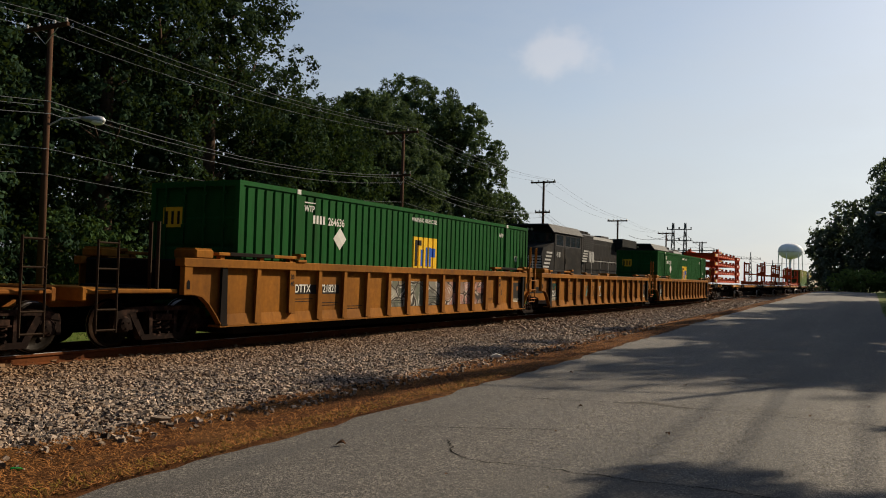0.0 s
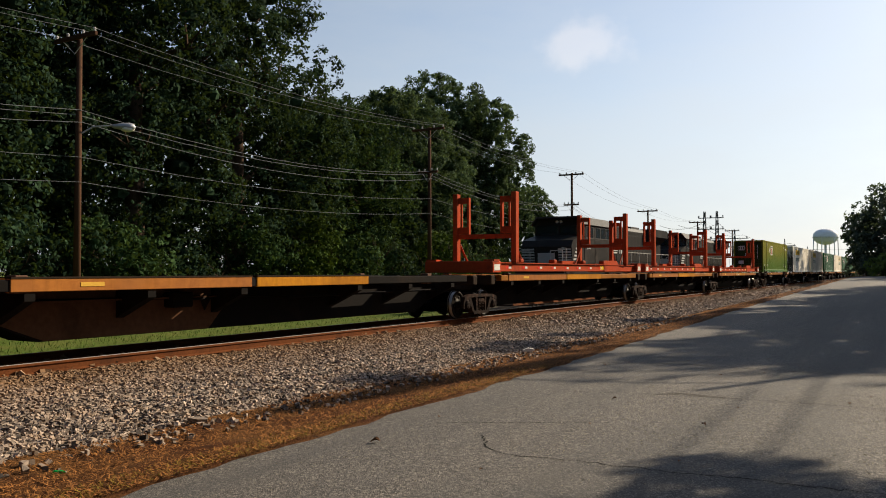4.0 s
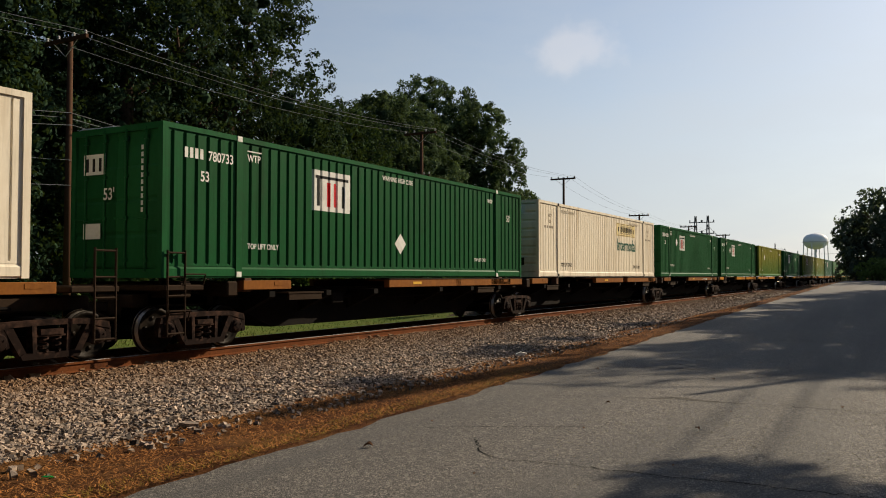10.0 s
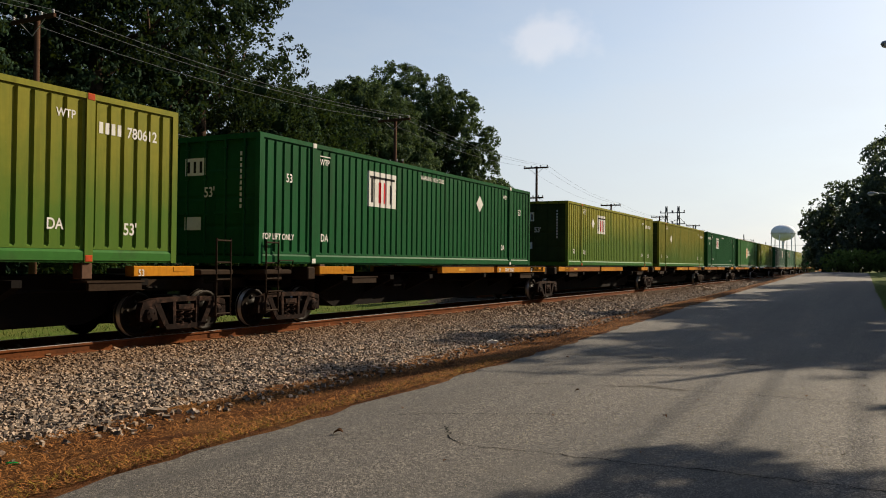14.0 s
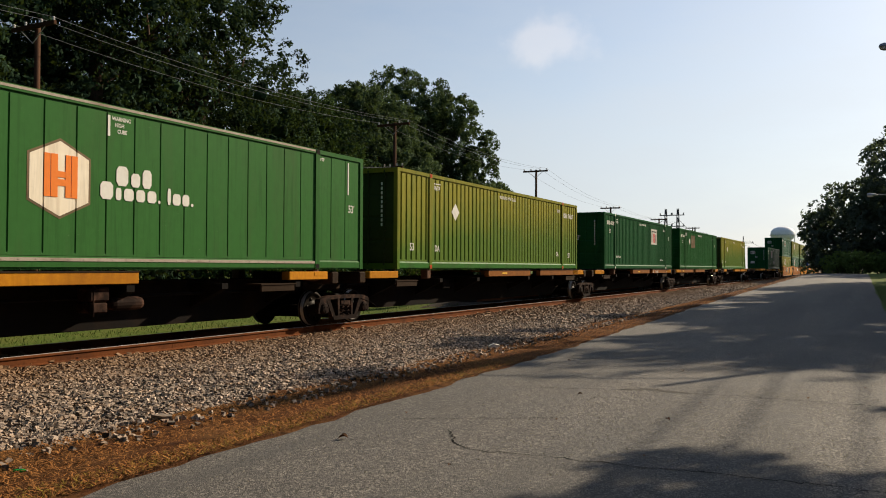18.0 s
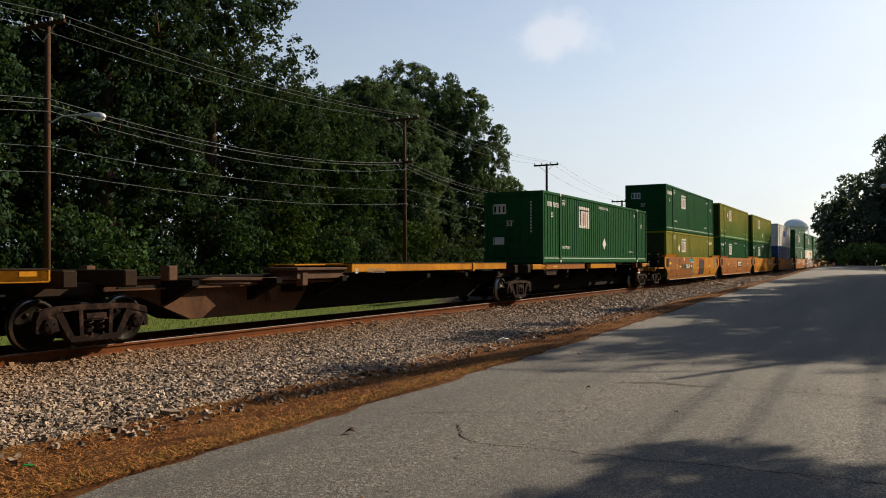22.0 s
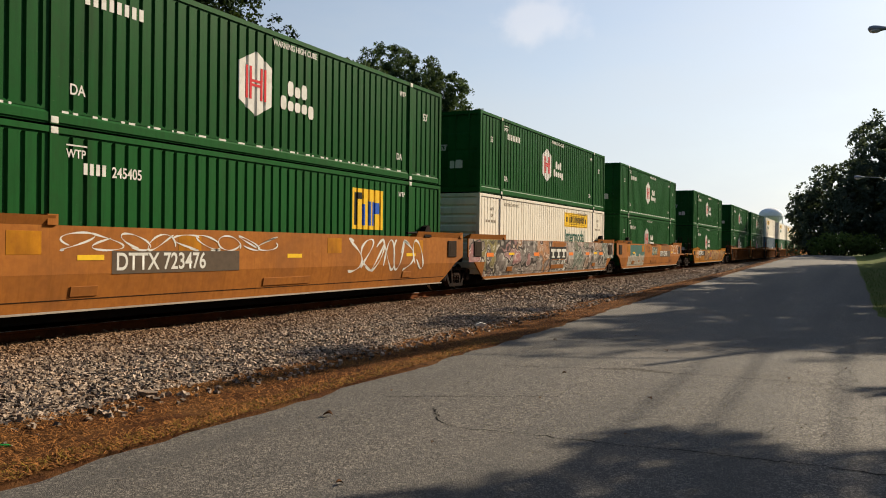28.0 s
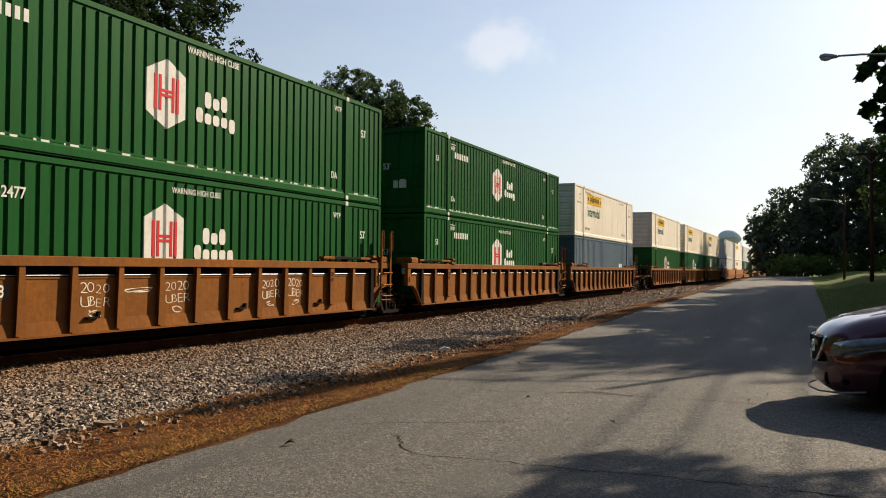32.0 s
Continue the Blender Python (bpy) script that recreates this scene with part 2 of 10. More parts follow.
def mural_mat(name, palette, scale, warp, seed, line=0.035, glow=0.5):
    """Spray-can mural: warped cells in a few colours, dark outlines, thin pale inner lines, soft fades."""
    m = bpy.data.materials.new(name)
    m.use_nodes = True
    nt = m.node_tree
    b = nt.nodes["Principled BSDF"]
    co = nt.nodes.new("ShaderNodeTexCoord").outputs["Object"]
    mp = nt.nodes.new("ShaderNodeMapping")
    mp.inputs["Scale"].default_value = (0.0, 0.8, 1.0)
    mp.inputs["Location"].default_value = (seed, seed * 3.1, seed * 1.7)
    nt.links.new(co, mp.inputs["Vector"])
    nz = nt.nodes.new("ShaderNodeTexNoise")
    nz.inputs["Scale"].default_value, nz.inputs["Detail"].default_value = 1.5, 1.5
    nt.links.new(mp.outputs[0], nz.inputs["Vector"])
    wv = nt.nodes.new("ShaderNodeVectorMath"); wv.operation = "MULTIPLY_ADD"
    wv.inputs[1].default_value = (0, warp, warp)
    nt.links.new(nz.outputs["Color"], wv.inputs[0])
    nt.links.new(mp.outputs[0], wv.inputs[2])
    cell = nt.nodes.new("ShaderNodeTexVoronoi")
    edge = nt.nodes.new("ShaderNodeTexVoronoi"); edge.feature = "DISTANCE_TO_EDGE"
    for v in (cell, edge):
        v.inputs["Scale"].default_value = scale
        nt.links.new(wv.outputs[0], v.inputs["Vector"])
    sc = nt.nodes.new("ShaderNodeSeparateColor")
    nt.links.new(cell.outputs["Color"], sc.inputs[0])
    rp = nt.nodes.new("ShaderNodeValToRGB")
    rp.color_ramp.interpolation = "CONSTANT"
    while len(rp.color_ramp.elements) < len(palette):
        rp.color_ramp.elements.new(0.5)
    for i, c in enumerate(palette):
        rp.color_ramp.elements[i].position = i / len(palette)
        rp.color_ramp.elements[i].color = (*c, 1)
    nt.links.new(sc.outputs[0], rp.inputs["Fac"])
    d = edge.outputs["Distance"]
    soft = noise_node(nt, wv.outputs[0], 2.2, 4.0)
    col = mix_node(nt, rp.outputs["Color"], (0.34, 0.3, 0.27), ramp_node(nt, soft, 0.45, 0.75, 0, glow))
    col = mix_node(nt, col, (0.1, 0.08, 0.07), ramp_node(nt, d, 0.22, 0.03, 0, 0.55))
    rings = nt.nodes.new("ShaderNodeMath"); rings.operation = "PINGPONG"
    rings.inputs[1].default_value = 0.085
    nt.links.new(d, rings.inputs[0])
    ridge = nt.nodes.new("ShaderNodeMath"); ridge.operation = "COMPARE"
    ridge.inputs[1].default_value, ridge.inputs[2].default_value = 0.066, 0.014
    nt.links.new(rings.outputs[0], ridge.inputs[0])
    dark = nt.nodes.new("ShaderNodeMath"); dark.operation = "MULTIPLY"
    nt.links.new(ramp_node(nt, rings.outputs[0], 0.028, 0.008, 0, 1), dark.inputs[0])
    nt.links.new(ramp_node(nt, noise_node(nt, mp.outputs[0], 1.7, 2.0), 0.5, 0.62, 0, 0.85), dark.inputs[1])
    col = mix_node(nt, col, (0.03, 0.025, 0.022), dark.outputs[0])
    pale = nt.nodes.new("ShaderNodeMath"); pale.operation = "MULTIPLY"
    nt.links.new(ridge.outputs[0], pale.inputs[0])
    nt.links.new(ramp_node(nt, noise_node(nt, mp.outputs[0], 3.0, 2.0), 0.45, 0.6, 0, 0.8), pale.inputs[1])
    col = mix_node(nt, col, (0.5, 0.47, 0.42), pale.outputs[0])
    col = mix_node(nt, col, (0.022, 0.018, 0.015), ramp_node(nt, d, line, line * 0.4, 0, 0.95))
    col = mix_node(nt, col, (0.09, 0.06, 0.04), ramp_node(nt, noise_node(nt, stretch_node(nt, co, (1, 1, 0.3)), 2.5, 6.0), 0.55, 0.8, 0, 0.45))
    nt.links.new(col, b.inputs["Base Color"])
    b.inputs["Roughness"].default_value = 0.6
    b.inputs["Specular IOR Level"].default_value = 0.1
    return m


def glass_mat(name, tint, rough=0.03):
    m = bpy.data.materials.new(name)
    m.use_nodes = True
    b = m.node_tree.nodes["Principled BSDF"]
    b.inputs["Base Color"].default_value = (*tint, 1)
    b.inputs["Roughness"].default_value = rough
    b.inputs["Transmission Weight"].default_value = 0.35
    b.inputs["IOR"].default_value = 1.45
    return m


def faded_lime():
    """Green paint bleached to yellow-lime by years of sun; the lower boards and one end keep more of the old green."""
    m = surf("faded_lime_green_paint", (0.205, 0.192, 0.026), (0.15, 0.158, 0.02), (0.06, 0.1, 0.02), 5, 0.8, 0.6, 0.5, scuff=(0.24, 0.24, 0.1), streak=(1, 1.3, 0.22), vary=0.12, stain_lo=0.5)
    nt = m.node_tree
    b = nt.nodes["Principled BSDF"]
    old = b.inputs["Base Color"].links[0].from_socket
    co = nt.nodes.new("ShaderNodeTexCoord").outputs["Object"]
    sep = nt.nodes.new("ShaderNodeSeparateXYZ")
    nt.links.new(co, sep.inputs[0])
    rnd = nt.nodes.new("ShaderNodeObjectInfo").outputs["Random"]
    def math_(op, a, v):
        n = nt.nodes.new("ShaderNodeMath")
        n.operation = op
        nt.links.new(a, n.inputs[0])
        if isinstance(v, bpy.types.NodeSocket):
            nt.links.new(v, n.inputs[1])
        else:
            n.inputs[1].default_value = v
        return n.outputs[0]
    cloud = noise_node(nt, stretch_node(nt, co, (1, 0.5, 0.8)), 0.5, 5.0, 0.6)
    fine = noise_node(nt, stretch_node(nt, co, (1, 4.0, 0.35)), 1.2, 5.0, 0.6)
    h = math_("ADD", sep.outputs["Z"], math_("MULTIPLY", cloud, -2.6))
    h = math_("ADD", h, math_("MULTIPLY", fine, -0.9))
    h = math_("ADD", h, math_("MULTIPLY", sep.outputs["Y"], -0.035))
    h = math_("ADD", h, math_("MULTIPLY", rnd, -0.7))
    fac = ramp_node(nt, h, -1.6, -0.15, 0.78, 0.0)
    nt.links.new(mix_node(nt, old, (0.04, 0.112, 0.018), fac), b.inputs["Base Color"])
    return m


def sooted(base):
    """Copy of a paint with a soot stain that hangs down one corner post and over the end beside it."""
    m = base.copy()
    m.name = "soot_stained_" + base.name
    nt = m.node_tree
    b = nt.nodes["Principled BSDF"]
    src = b.inputs["Base Color"].links[0].from_socket
    co = nt.nodes.new("ShaderNodeTexCoord").outputs["Object"]
    sx = nt.nodes.new("ShaderNodeSeparateXYZ")
    nt.links.new(co, sx.inputs[0])
    drip = noise_node(nt, stretch_node(nt, co, (2.5, 2.5, 0.6)), 1.6, 6)
    near = ramp_node(nt, sx.outputs["Y"], 0.42, 0.1)
    side = ramp_node(nt, sx.outputs["X"], 0.1, 1.25)
    low = ramp_node(nt, sx.outputs["Z"], 3.1, 1.2)
    mul = near
    for other in (side, low, ramp_node(nt, drip, 0.34, 0.56)):
        n = nt.nodes.new("ShaderNodeMath"); n.operation = "MULTIPLY"
        nt.links.new(mul, n.inputs[0]); nt.links.new(other, n.inputs[1])
        mul = n.outputs[0]
    nt.links.new(mix_node(nt, src, (0.03, 0.024, 0.018), ramp_node(nt, mul, 0.08, 0.5, 0, 0.93)), b.inputs["Base Color"])
    return m


M = {}
M["green"] = surf("green_paint", (0.0135, 0.08, 0.0205), (0.0095, 0.06, 0.014), (0.014, 0.04, 0.013), 6, 0.9, 0.5, 0.42, scuff=(0.07, 0.12, 0.06), streak=(1, 1.3, 0.25), vary=0.12, stain_lo=0.52)
M["tmx"] = surf("dark_green_paint", (0.012, 0.073, 0.025), (0.009, 0.053, 0.018), (0.013, 0.038, 0.016), 6, 0.9, 0.5, 0.42, scuff=(0.06, 0.1, 0.06), streak=(1, 1.3, 0.25), vary=0.12, stain_lo=0.52)
M["hubgreen"] = surf("sun_faded_mid_green_paint", (0.031, 0.105, 0.027), (0.024, 0.085, 0.021), (0.04, 0.075, 0.028), 6, 0.9, 0.5, 0.45, streak=(1, 1.6, 0.2), vary=0.1, stain_lo=0.52, scuff=(0.1, 0.16, 0.08))
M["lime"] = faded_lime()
M["lime_foot"] = surf("fresh_green_rail_paint", (0.035, 0.119, 0.0245), None, (0.035, 0.042, 0.021), 6, 0.9, 0.5, 0.45)
# dark olive puts the shade on the lime containers' door ends into their paint
M["lime_end_shade"] = surf("dull_olive_green_paint", (0.032, 0.046, 0.016), (0.025, 0.038, 0.014), (0.018, 0.022, 0.012), 6, 0.9, 0.6, 0.6)
M["white"] = surf("cream_white_paint", (0.72, 0.675, 0.58), (0.63, 0.575, 0.48), (0.3, 0.22, 0.13), 5, 0.7, 0.5, 0.45, scuff=(0.2, 0.09, 0.03), streak=(1, 2.4, 0.16), vary=0.05, stain_lo=0.58, stain_hi=0.85)
M["sooty"] = sooted(M["white"])
M["tan"] = surf("yellowed_white_paint", (0.69, 0.625, 0.505), (0.6, 0.53, 0.41), (0.33, 0.23, 0.12), 5, 0.7, 0.5, 0.5, scuff=(0.2, 0.09, 0.03), streak=(1, 2.4, 0.16), vary=0.06)
M["blue"] = surf("blue_paint", (0.028, 0.064, 0.176), (0.024, 0.048, 0.136), (0.048, 0.056, 0.088), 6, 0.9, 0.5, 0.45, streak=(1, 1.3, 0.25), vary=0.08)
M["bluegrey"] = surf("faded_blue_grey_paint", (0.085, 0.125, 0.165), (0.065, 0.1, 0.135), (0.14, 0.15, 0.16), 6, 0.9, 0.5, 0.5, streak=(1, 1.3, 0.25), vary=0.06)
M["grey"] = surf("light_grey_paint", (0.54, 0.53, 0.5), (0.46, 0.45, 0.43), (0.195, 0.165, 0.135), 5, 0.8, 0.5, 0.5, streak=(1, 2, 0.2), vary=0.06)
M["yellow2"] = surf("weathered_yellow_paint", (0.43, 0.182, 0.012), (0.34, 0.13, 0.011), (0.15, 0.055, 0.012), 9, 1.1, 0.8, 0.55, streak=(1, 1, 0.45), vary=0.1, bump=0.001, stain_lo=0.46, scuff=(0.1, 0.035, 0.012))
M["yellow"] = surf("sun_baked_brown_yellow_paint", (0.3, 0.12, 0.017), (0.21, 0.08, 0.014), (0.075, 0.034, 0.013), 9, 0.9, 0.8, 0.55, streak=(1, 1, 0.45), vary=0.1, bump=0.001, stain_lo=0.42, scuff=(0.12, 0.05, 0.02))
M["amber"] = surf("rusty_orange_yellow_paint", (0.32, 0.12, 0.025), (0.24, 0.086, 0.02), (0.14, 0.06, 0.028), 7, 0.6, 0.8, 0.65, streak=(1, 0.7, 0.45), vary=0.16, scuff=(0.15, 0.07, 0.03), bump=0.001, stain_lo=0.45)
M["rustwell"] = surf("rusted_brown_steel", (0.23, 0.088, 0.018), (0.16, 0.056, 0.014), (0.1, 0.046, 0.02), 9, 0.7, 0.8, 0.7, vary=0.1, bump=0.001, stain_lo=0.42, streak=(1, 1, 0.5), scuff=(0.32, 0.15, 0.04))
M["orange"] = surf("orange_red_paint", (0.385, 0.057, 0.018), (0.3, 0.044, 0.015), (0.13, 0.028, 0.014), 10, 1.4, 0.6, 0.5, vary=0.08)
# near-black steel; also stands in for shade under and between the cars
M["black"] = surf("grimy_black_steel", (0.007, 0.006, 0.006), (0.012, 0.01, 0.008), (0.02, 0.012, 0.008), 14, 1.3, 0.6, 0.75, bump=0.001)
M["brownsteel"] = surf("rust_brown_steel", (0.03, 0.019, 0.012), (0.02, 0.013, 0.009), (0.012, 0.009, 0.008), 12, 1.3, 0.7, 0.75, bump=0.001)
# black blotches put shade into the iron's colour; the brown is its dust
M["truck"] = surf("dusty_grey_brown_cast_iron", (0.062, 0.034, 0.024), (0.04, 0.022, 0.016), (0.004, 0.003, 0.003), 16, 3.2, 0.7, 0.75, bump=0.002, stain_lo=0.36, stain_hi=0.52)
M["dustbeam"] = surf("dusty_brown_beam_steel", (0.11, 0.062, 0.042), (0.075, 0.044, 0.03), (0.03, 0.02, 0.015), 9, 0.8, 0.7, 0.7, streak=(1, 1, 0.4), stain_lo=0.48, bump=0.001)
# pale metal of the rivet strips; on the well flanges it paints a sunlit edge
M["pale_edge"] = surf("pale_dusty_steel_ledge", (0.34, 0.3, 0.25), (0.26, 0.22, 0.18), (0.14, 0.1, 0.07), 9, 0.8, 0.7, 0.8)
M["wheel"] = surf("brown_rolled_wheel_steel", (0.012, 0.009, 0.007), (0.009, 0.007, 0.005), (0.007, 0.006, 0.005), 14, 2, 0.6, 0.5, 0.1)
M["tread"] = surf("polished_wheel_steel", (0.3, 0.28, 0.26), (0.2, 0.18, 0.16), None, 30, 1, 0.5, 0.38, 0.8)
M["railsteel"] = surf("rusty_rail_steel", (0.135, 0.046, 0.016), (0.085, 0.028, 0.011), (0.03, 0.015, 0.01), 22, 1.2, 0.8, 0.8, bump=0.001)
M["railtop"] = surf("bright_railhead_steel", (0.55, 0.52, 0.5), None, None, 20, 1, 0.3, 0.42, 0.35)
M["tie"] = surf("creosoted_wood", (0.022, 0.015, 0.011), (0.014, 0.01, 0.008), (0.04, 0.026, 0.018), 20, 2, 0.7, 0.85, streak=(0.3, 3, 3), bump=0.003)
M["decal"] = surf("white_marking_paint", (0.612, 0.6035, 0.561), None, (0.425, 0.408, 0.357), 12, 2, 0.3, 0.5)
M["mark_black"] = surf("black_marking_paint", (0.02, 0.02, 0.02), None, None, 12, 2, 0.3, 0.5)
M["mark_faint"] = surf("faded_grey_marking_paint", (0.2, 0.17, 0.13), (0.3, 0.26, 0.2), None, 12, 2, 0.5, 0.6)
M["mark_red"] = surf("red_marking_paint", (0.5, 0.035, 0.04), None, None, 12, 2, 0.3, 0.5)
M["mark_blue"] = surf("blue_marking_paint", (0.03, 0.1, 0.42), None, None, 12, 2, 0.3, 0.5)
M["mark_yellow"] = surf("yellow_marking_paint", (0.72, 0.45, 0.03), None, (0.6, 0.38, 0.04), 8, 2, 0.3, 0.5)
M["faded_yellow"] = surf("bleached_yellow_marking_paint", (0.6, 0.47, 0.2), (0.62, 0.54, 0.36), (0.65, 0.58, 0.44), 4, 1.5, 0.8, 0.55)
M["mark_orange"] = surf("orange_marking_paint", (0.68, 0.19, 0.04), None, None, 8, 2, 0.3, 0.5)
M["marker_orange"] = surf("faded_orange_reflective_film", (0.5, 0.13, 0.03), None, (0.25, 0.07, 0.02), 8, 2, 0.5, 0.5)
M["mark_green"] = surf("dark_green_marking_paint", (0.012, 0.085, 0.062), None, None, 8, 2, 0.3, 0.5)
M["spray_teal"] = surf("teal_spray_paint", (0.06, 0.25, 0.27), (0.04, 0.18, 0.2), None, 5, 2, 0.6, 0.7)
M["brass"] = surf("faded_amber_reflector", (0.6, 0.35, 0.06), None, None, 8, 2, 0.3, 0.4)
M["reflect_red"] = surf("red_reflector", (0.55, 0.03, 0.02), None, None, 8, 2, 0.3, 0.35)
M["loco"] = surf("black_engine_paint", (0.024, 0.023, 0.023), (0.03, 0.029, 0.027), (0.06, 0.053, 0.046), 8, 0.9, 0.6, 0.4, stain_lo=0.5)
M["locowhite"] = surf("white_engine_paint", (0.45, 0.45, 0.435), None, (0.2625, 0.2475, 0.225), 8, 1, 0.4, 0.45)
M["locoroof"] = surf("dusty_grey_roof_paint", (0.075, 0.073, 0.072), (0.03, 0.03, 0.032), (0.03, 0.027, 0.025), 8, 1, 0.6, 0.6)
M["overpaint"] = surf("dull_brown_grey_overpaint", (0.16, 0.115, 0.07), (0.12, 0.085, 0.05), (0.07, 0.055, 0.035), 6, 1.2, 0.6, 0.6)
# the beam's brown as the sun shows it; only the sunlit stretch uses it
M["sunlit_brown"] = surf("dusty_rust_brown_beam", (0.1, 0.05, 0.027), (0.06, 0.03, 0.017), (0.02, 0.013, 0.01), 9, 0.8, 0.7, 0.75, streak=(1, 1, 0.4), stain_lo=0.5, bump=0.001)
M["glass"] = glass_mat("dark_window_glass", (0.03, 0.04, 0.05))
M["pole"] = surf("weathered_pole_wood", (0.075, 0.04, 0.024), (0.05, 0.027, 0.017), (0.042, 0.028, 0.021), 26, 2, 0.7, 0.85, streak=(4, 4, 0.3), bump=0.004)
M["wire"] = surf("weathered_aluminium_cable", (0.16, 0.17, 0.185), None, None, 5, 1, 0.3, 0.8)
M["dark_wire"] = surf("black_insulated_cable", (0.02, 0.02, 0.02), None, None, 5, 1, 0.3, 0.6)
M["galv"] = surf("galvanised_steel", (0.38, 0.39, 0.4), (0.3, 0.31, 0.32), None, 12, 1, 0.5, 0.5, 0.6)
M["lampglass"] = surf("milky_lamp_glass", (0.72, 0.72, 0.68), None, None, 8, 1, 0.2, 0.25)
M["insulator"] = surf("grey_porcelain", (0.4, 0.4, 0.38), None, None, 8, 1, 0.2, 0.25)
M["bark"] = surf("grey_brown_bark", (0.075, 0.052, 0.036), (0.045, 0.03, 0.022), (0.03, 0.024, 0.02), 9, 1.2, 0.8, 0.9, streak=(4, 4, 0.6), bump=0.02)
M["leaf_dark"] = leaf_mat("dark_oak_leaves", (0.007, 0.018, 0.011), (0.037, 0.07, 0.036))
# oak leaves paled: the haze of distance is put into their colour
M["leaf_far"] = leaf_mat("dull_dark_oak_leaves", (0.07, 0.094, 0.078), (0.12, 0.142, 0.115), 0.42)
# bush leaves brightened, standing in for sunlight that the oaks keep off
M["leaf_bush"] = leaf_mat("pale_green_bush_leaves", (0.1, 0.15, 0.04), (0.16, 0.21, 0.06), 0.35)
M["pylon"] = surf("dull_dark_pylon_steel", (0.09, 0.095, 0.1), None, None, 8, 1, 0.3, 0.7)
M["leaf_mid"] = leaf_mat("green_tree_leaves", (0.014, 0.034, 0.012), (0.05, 0.092, 0.032))
# haze over the farther trees is mixed into this leaf colour
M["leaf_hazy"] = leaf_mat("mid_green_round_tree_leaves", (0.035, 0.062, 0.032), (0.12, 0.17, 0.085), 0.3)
M["leaf_vine"] = leaf_mat("light_green_vine_leaves", (0.03, 0.055, 0.009), (0.05, 0.085, 0.014))
# tank lightened: the haze and sky glow over it are put into its paint
M["tank"] = surf("pale_grey_tank_paint", (0.78, 0.8, 0.82), (0.72, 0.74, 0.76), (0.6, 0.61, 0.62), 0.4, 0.12, 0.5, 0.5)


def ground_mat(name, cols, fine, rough=0.95, bump=0.02, coarse=0.5):
    m = bpy.data.materials.new(name)
    m.use_nodes = True
    nt = m.node_tree
    b = nt.nodes["Principled BSDF"]
    co = nt.nodes.new("ShaderNodeTexCoord").outputs["Object"]
    n1, n2, n3 = noise_node(nt, co, fine, 6, 0.7), noise_node(nt, co, coarse, 5), noise_node(nt, co, coarse * 6, 5)
    col = mix_node(nt, cols[0], cols[1], ramp_node(nt, n1, 0.3, 0.7))
    col = mix_node(nt, col, cols[2], ramp_node(nt, n2, 0.45, 0.65))
    col = mix_node(nt, col, cols[3], ramp_node(nt, n3, 0.52, 0.72, 0, 0.7))
    nt.links.new(col, b.inputs["Base Color"])
    b.inputs["Roughness"].default_value = rough
    b.inputs["Specular IOR Level"].default_value = 0.05
    bn = nt.nodes.new("ShaderNodeBump")
    bn.inputs["Strength"].default_value, bn.inputs["Distance"].default_value = 1.0, bump
    nt.links.new(n1, bn.inputs["Height"])
    nt.links.new(bn.outputs[0], b.inputs["Normal"])
    return m


M["ground"] = ground_mat("summer_grass_ground", ((0.055, 0.088, 0.016), (0.085, 0.115, 0.022), (0.095, 0.108, 0.024), (0.09, 0.075, 0.03)), 14)
M["straw"] = ground_mat("dry_straw_and_dirt", ((0.12, 0.046, 0.016), (0.03, 0.014, 0.008), (0.14, 0.068, 0.024), (0.014, 0.009, 0.007)), 30, bump=0.04, coarse=0.9)
# bed kept darker than the stones, so shade between them is in its colour
M["subballast"] = ground_mat("crushed_stone_bed", ((0.06, 0.05, 0.04), (0.02, 0.017, 0.014), (0.06, 0.046, 0.036), (0.09, 0.075, 0.06)), 22, bump=0.04)


def stone_mat():
    m = bpy.data.materials.new("crushed_granite_stone")
    m.use_nodes = True
    nt = m.node_tree
    b = nt.nodes["Principled BSDF"]
    r = nt.nodes.new("ShaderNodeNewGeometry").outputs["Random Per Island"]
    co = nt.nodes.new("ShaderNodeTexCoord").outputs["Object"]
    col = mix_node(nt, (0.036, 0.03, 0.026), (0.41, 0.315, 0.24), r)
    col = mix_node(nt, col, (0.3, 0.17, 0.075), ramp_node(nt, noise_node(nt, co, 3.0), 0.5, 0.7, 0, 0.38))
    sx = nt.nodes.new("ShaderNodeSeparateXYZ")
    nt.links.new(co, sx.inputs[0])
    wob = nt.nodes.new("ShaderNodeMath"); wob.operation = "MULTIPLY_ADD"
    nt.links.new(noise_node(nt, co, 0.7), wob.inputs[0])
    wob.inputs[1].default_value = -2.2
    nt.links.new(sx.outputs["X"], wob.inputs[2])
    # brake dust and rust close to the rails
    col = mix_node(nt, col, (0.17, 0.085, 0.03), ramp_node(nt, wob.outputs[0], -10.3, -13.0, 0, 0.72))
    nt.links.new(col, b.inputs["Base Color"])
    b.inputs["Roughness"].default_value = 0.85
    b.inputs["Specular IOR Level"].default_value = 0.3
    bn = nt.nodes.new("ShaderNodeBump")
    bn.inputs["Distance"].default_value = 0.004
    nt.links.new(noise_node(nt, co, 90.0), bn.inputs["Height"])
    nt.links.new(bn.outputs[0], b.inputs["Normal"])
    return m


M["stone"] = stone_mat()


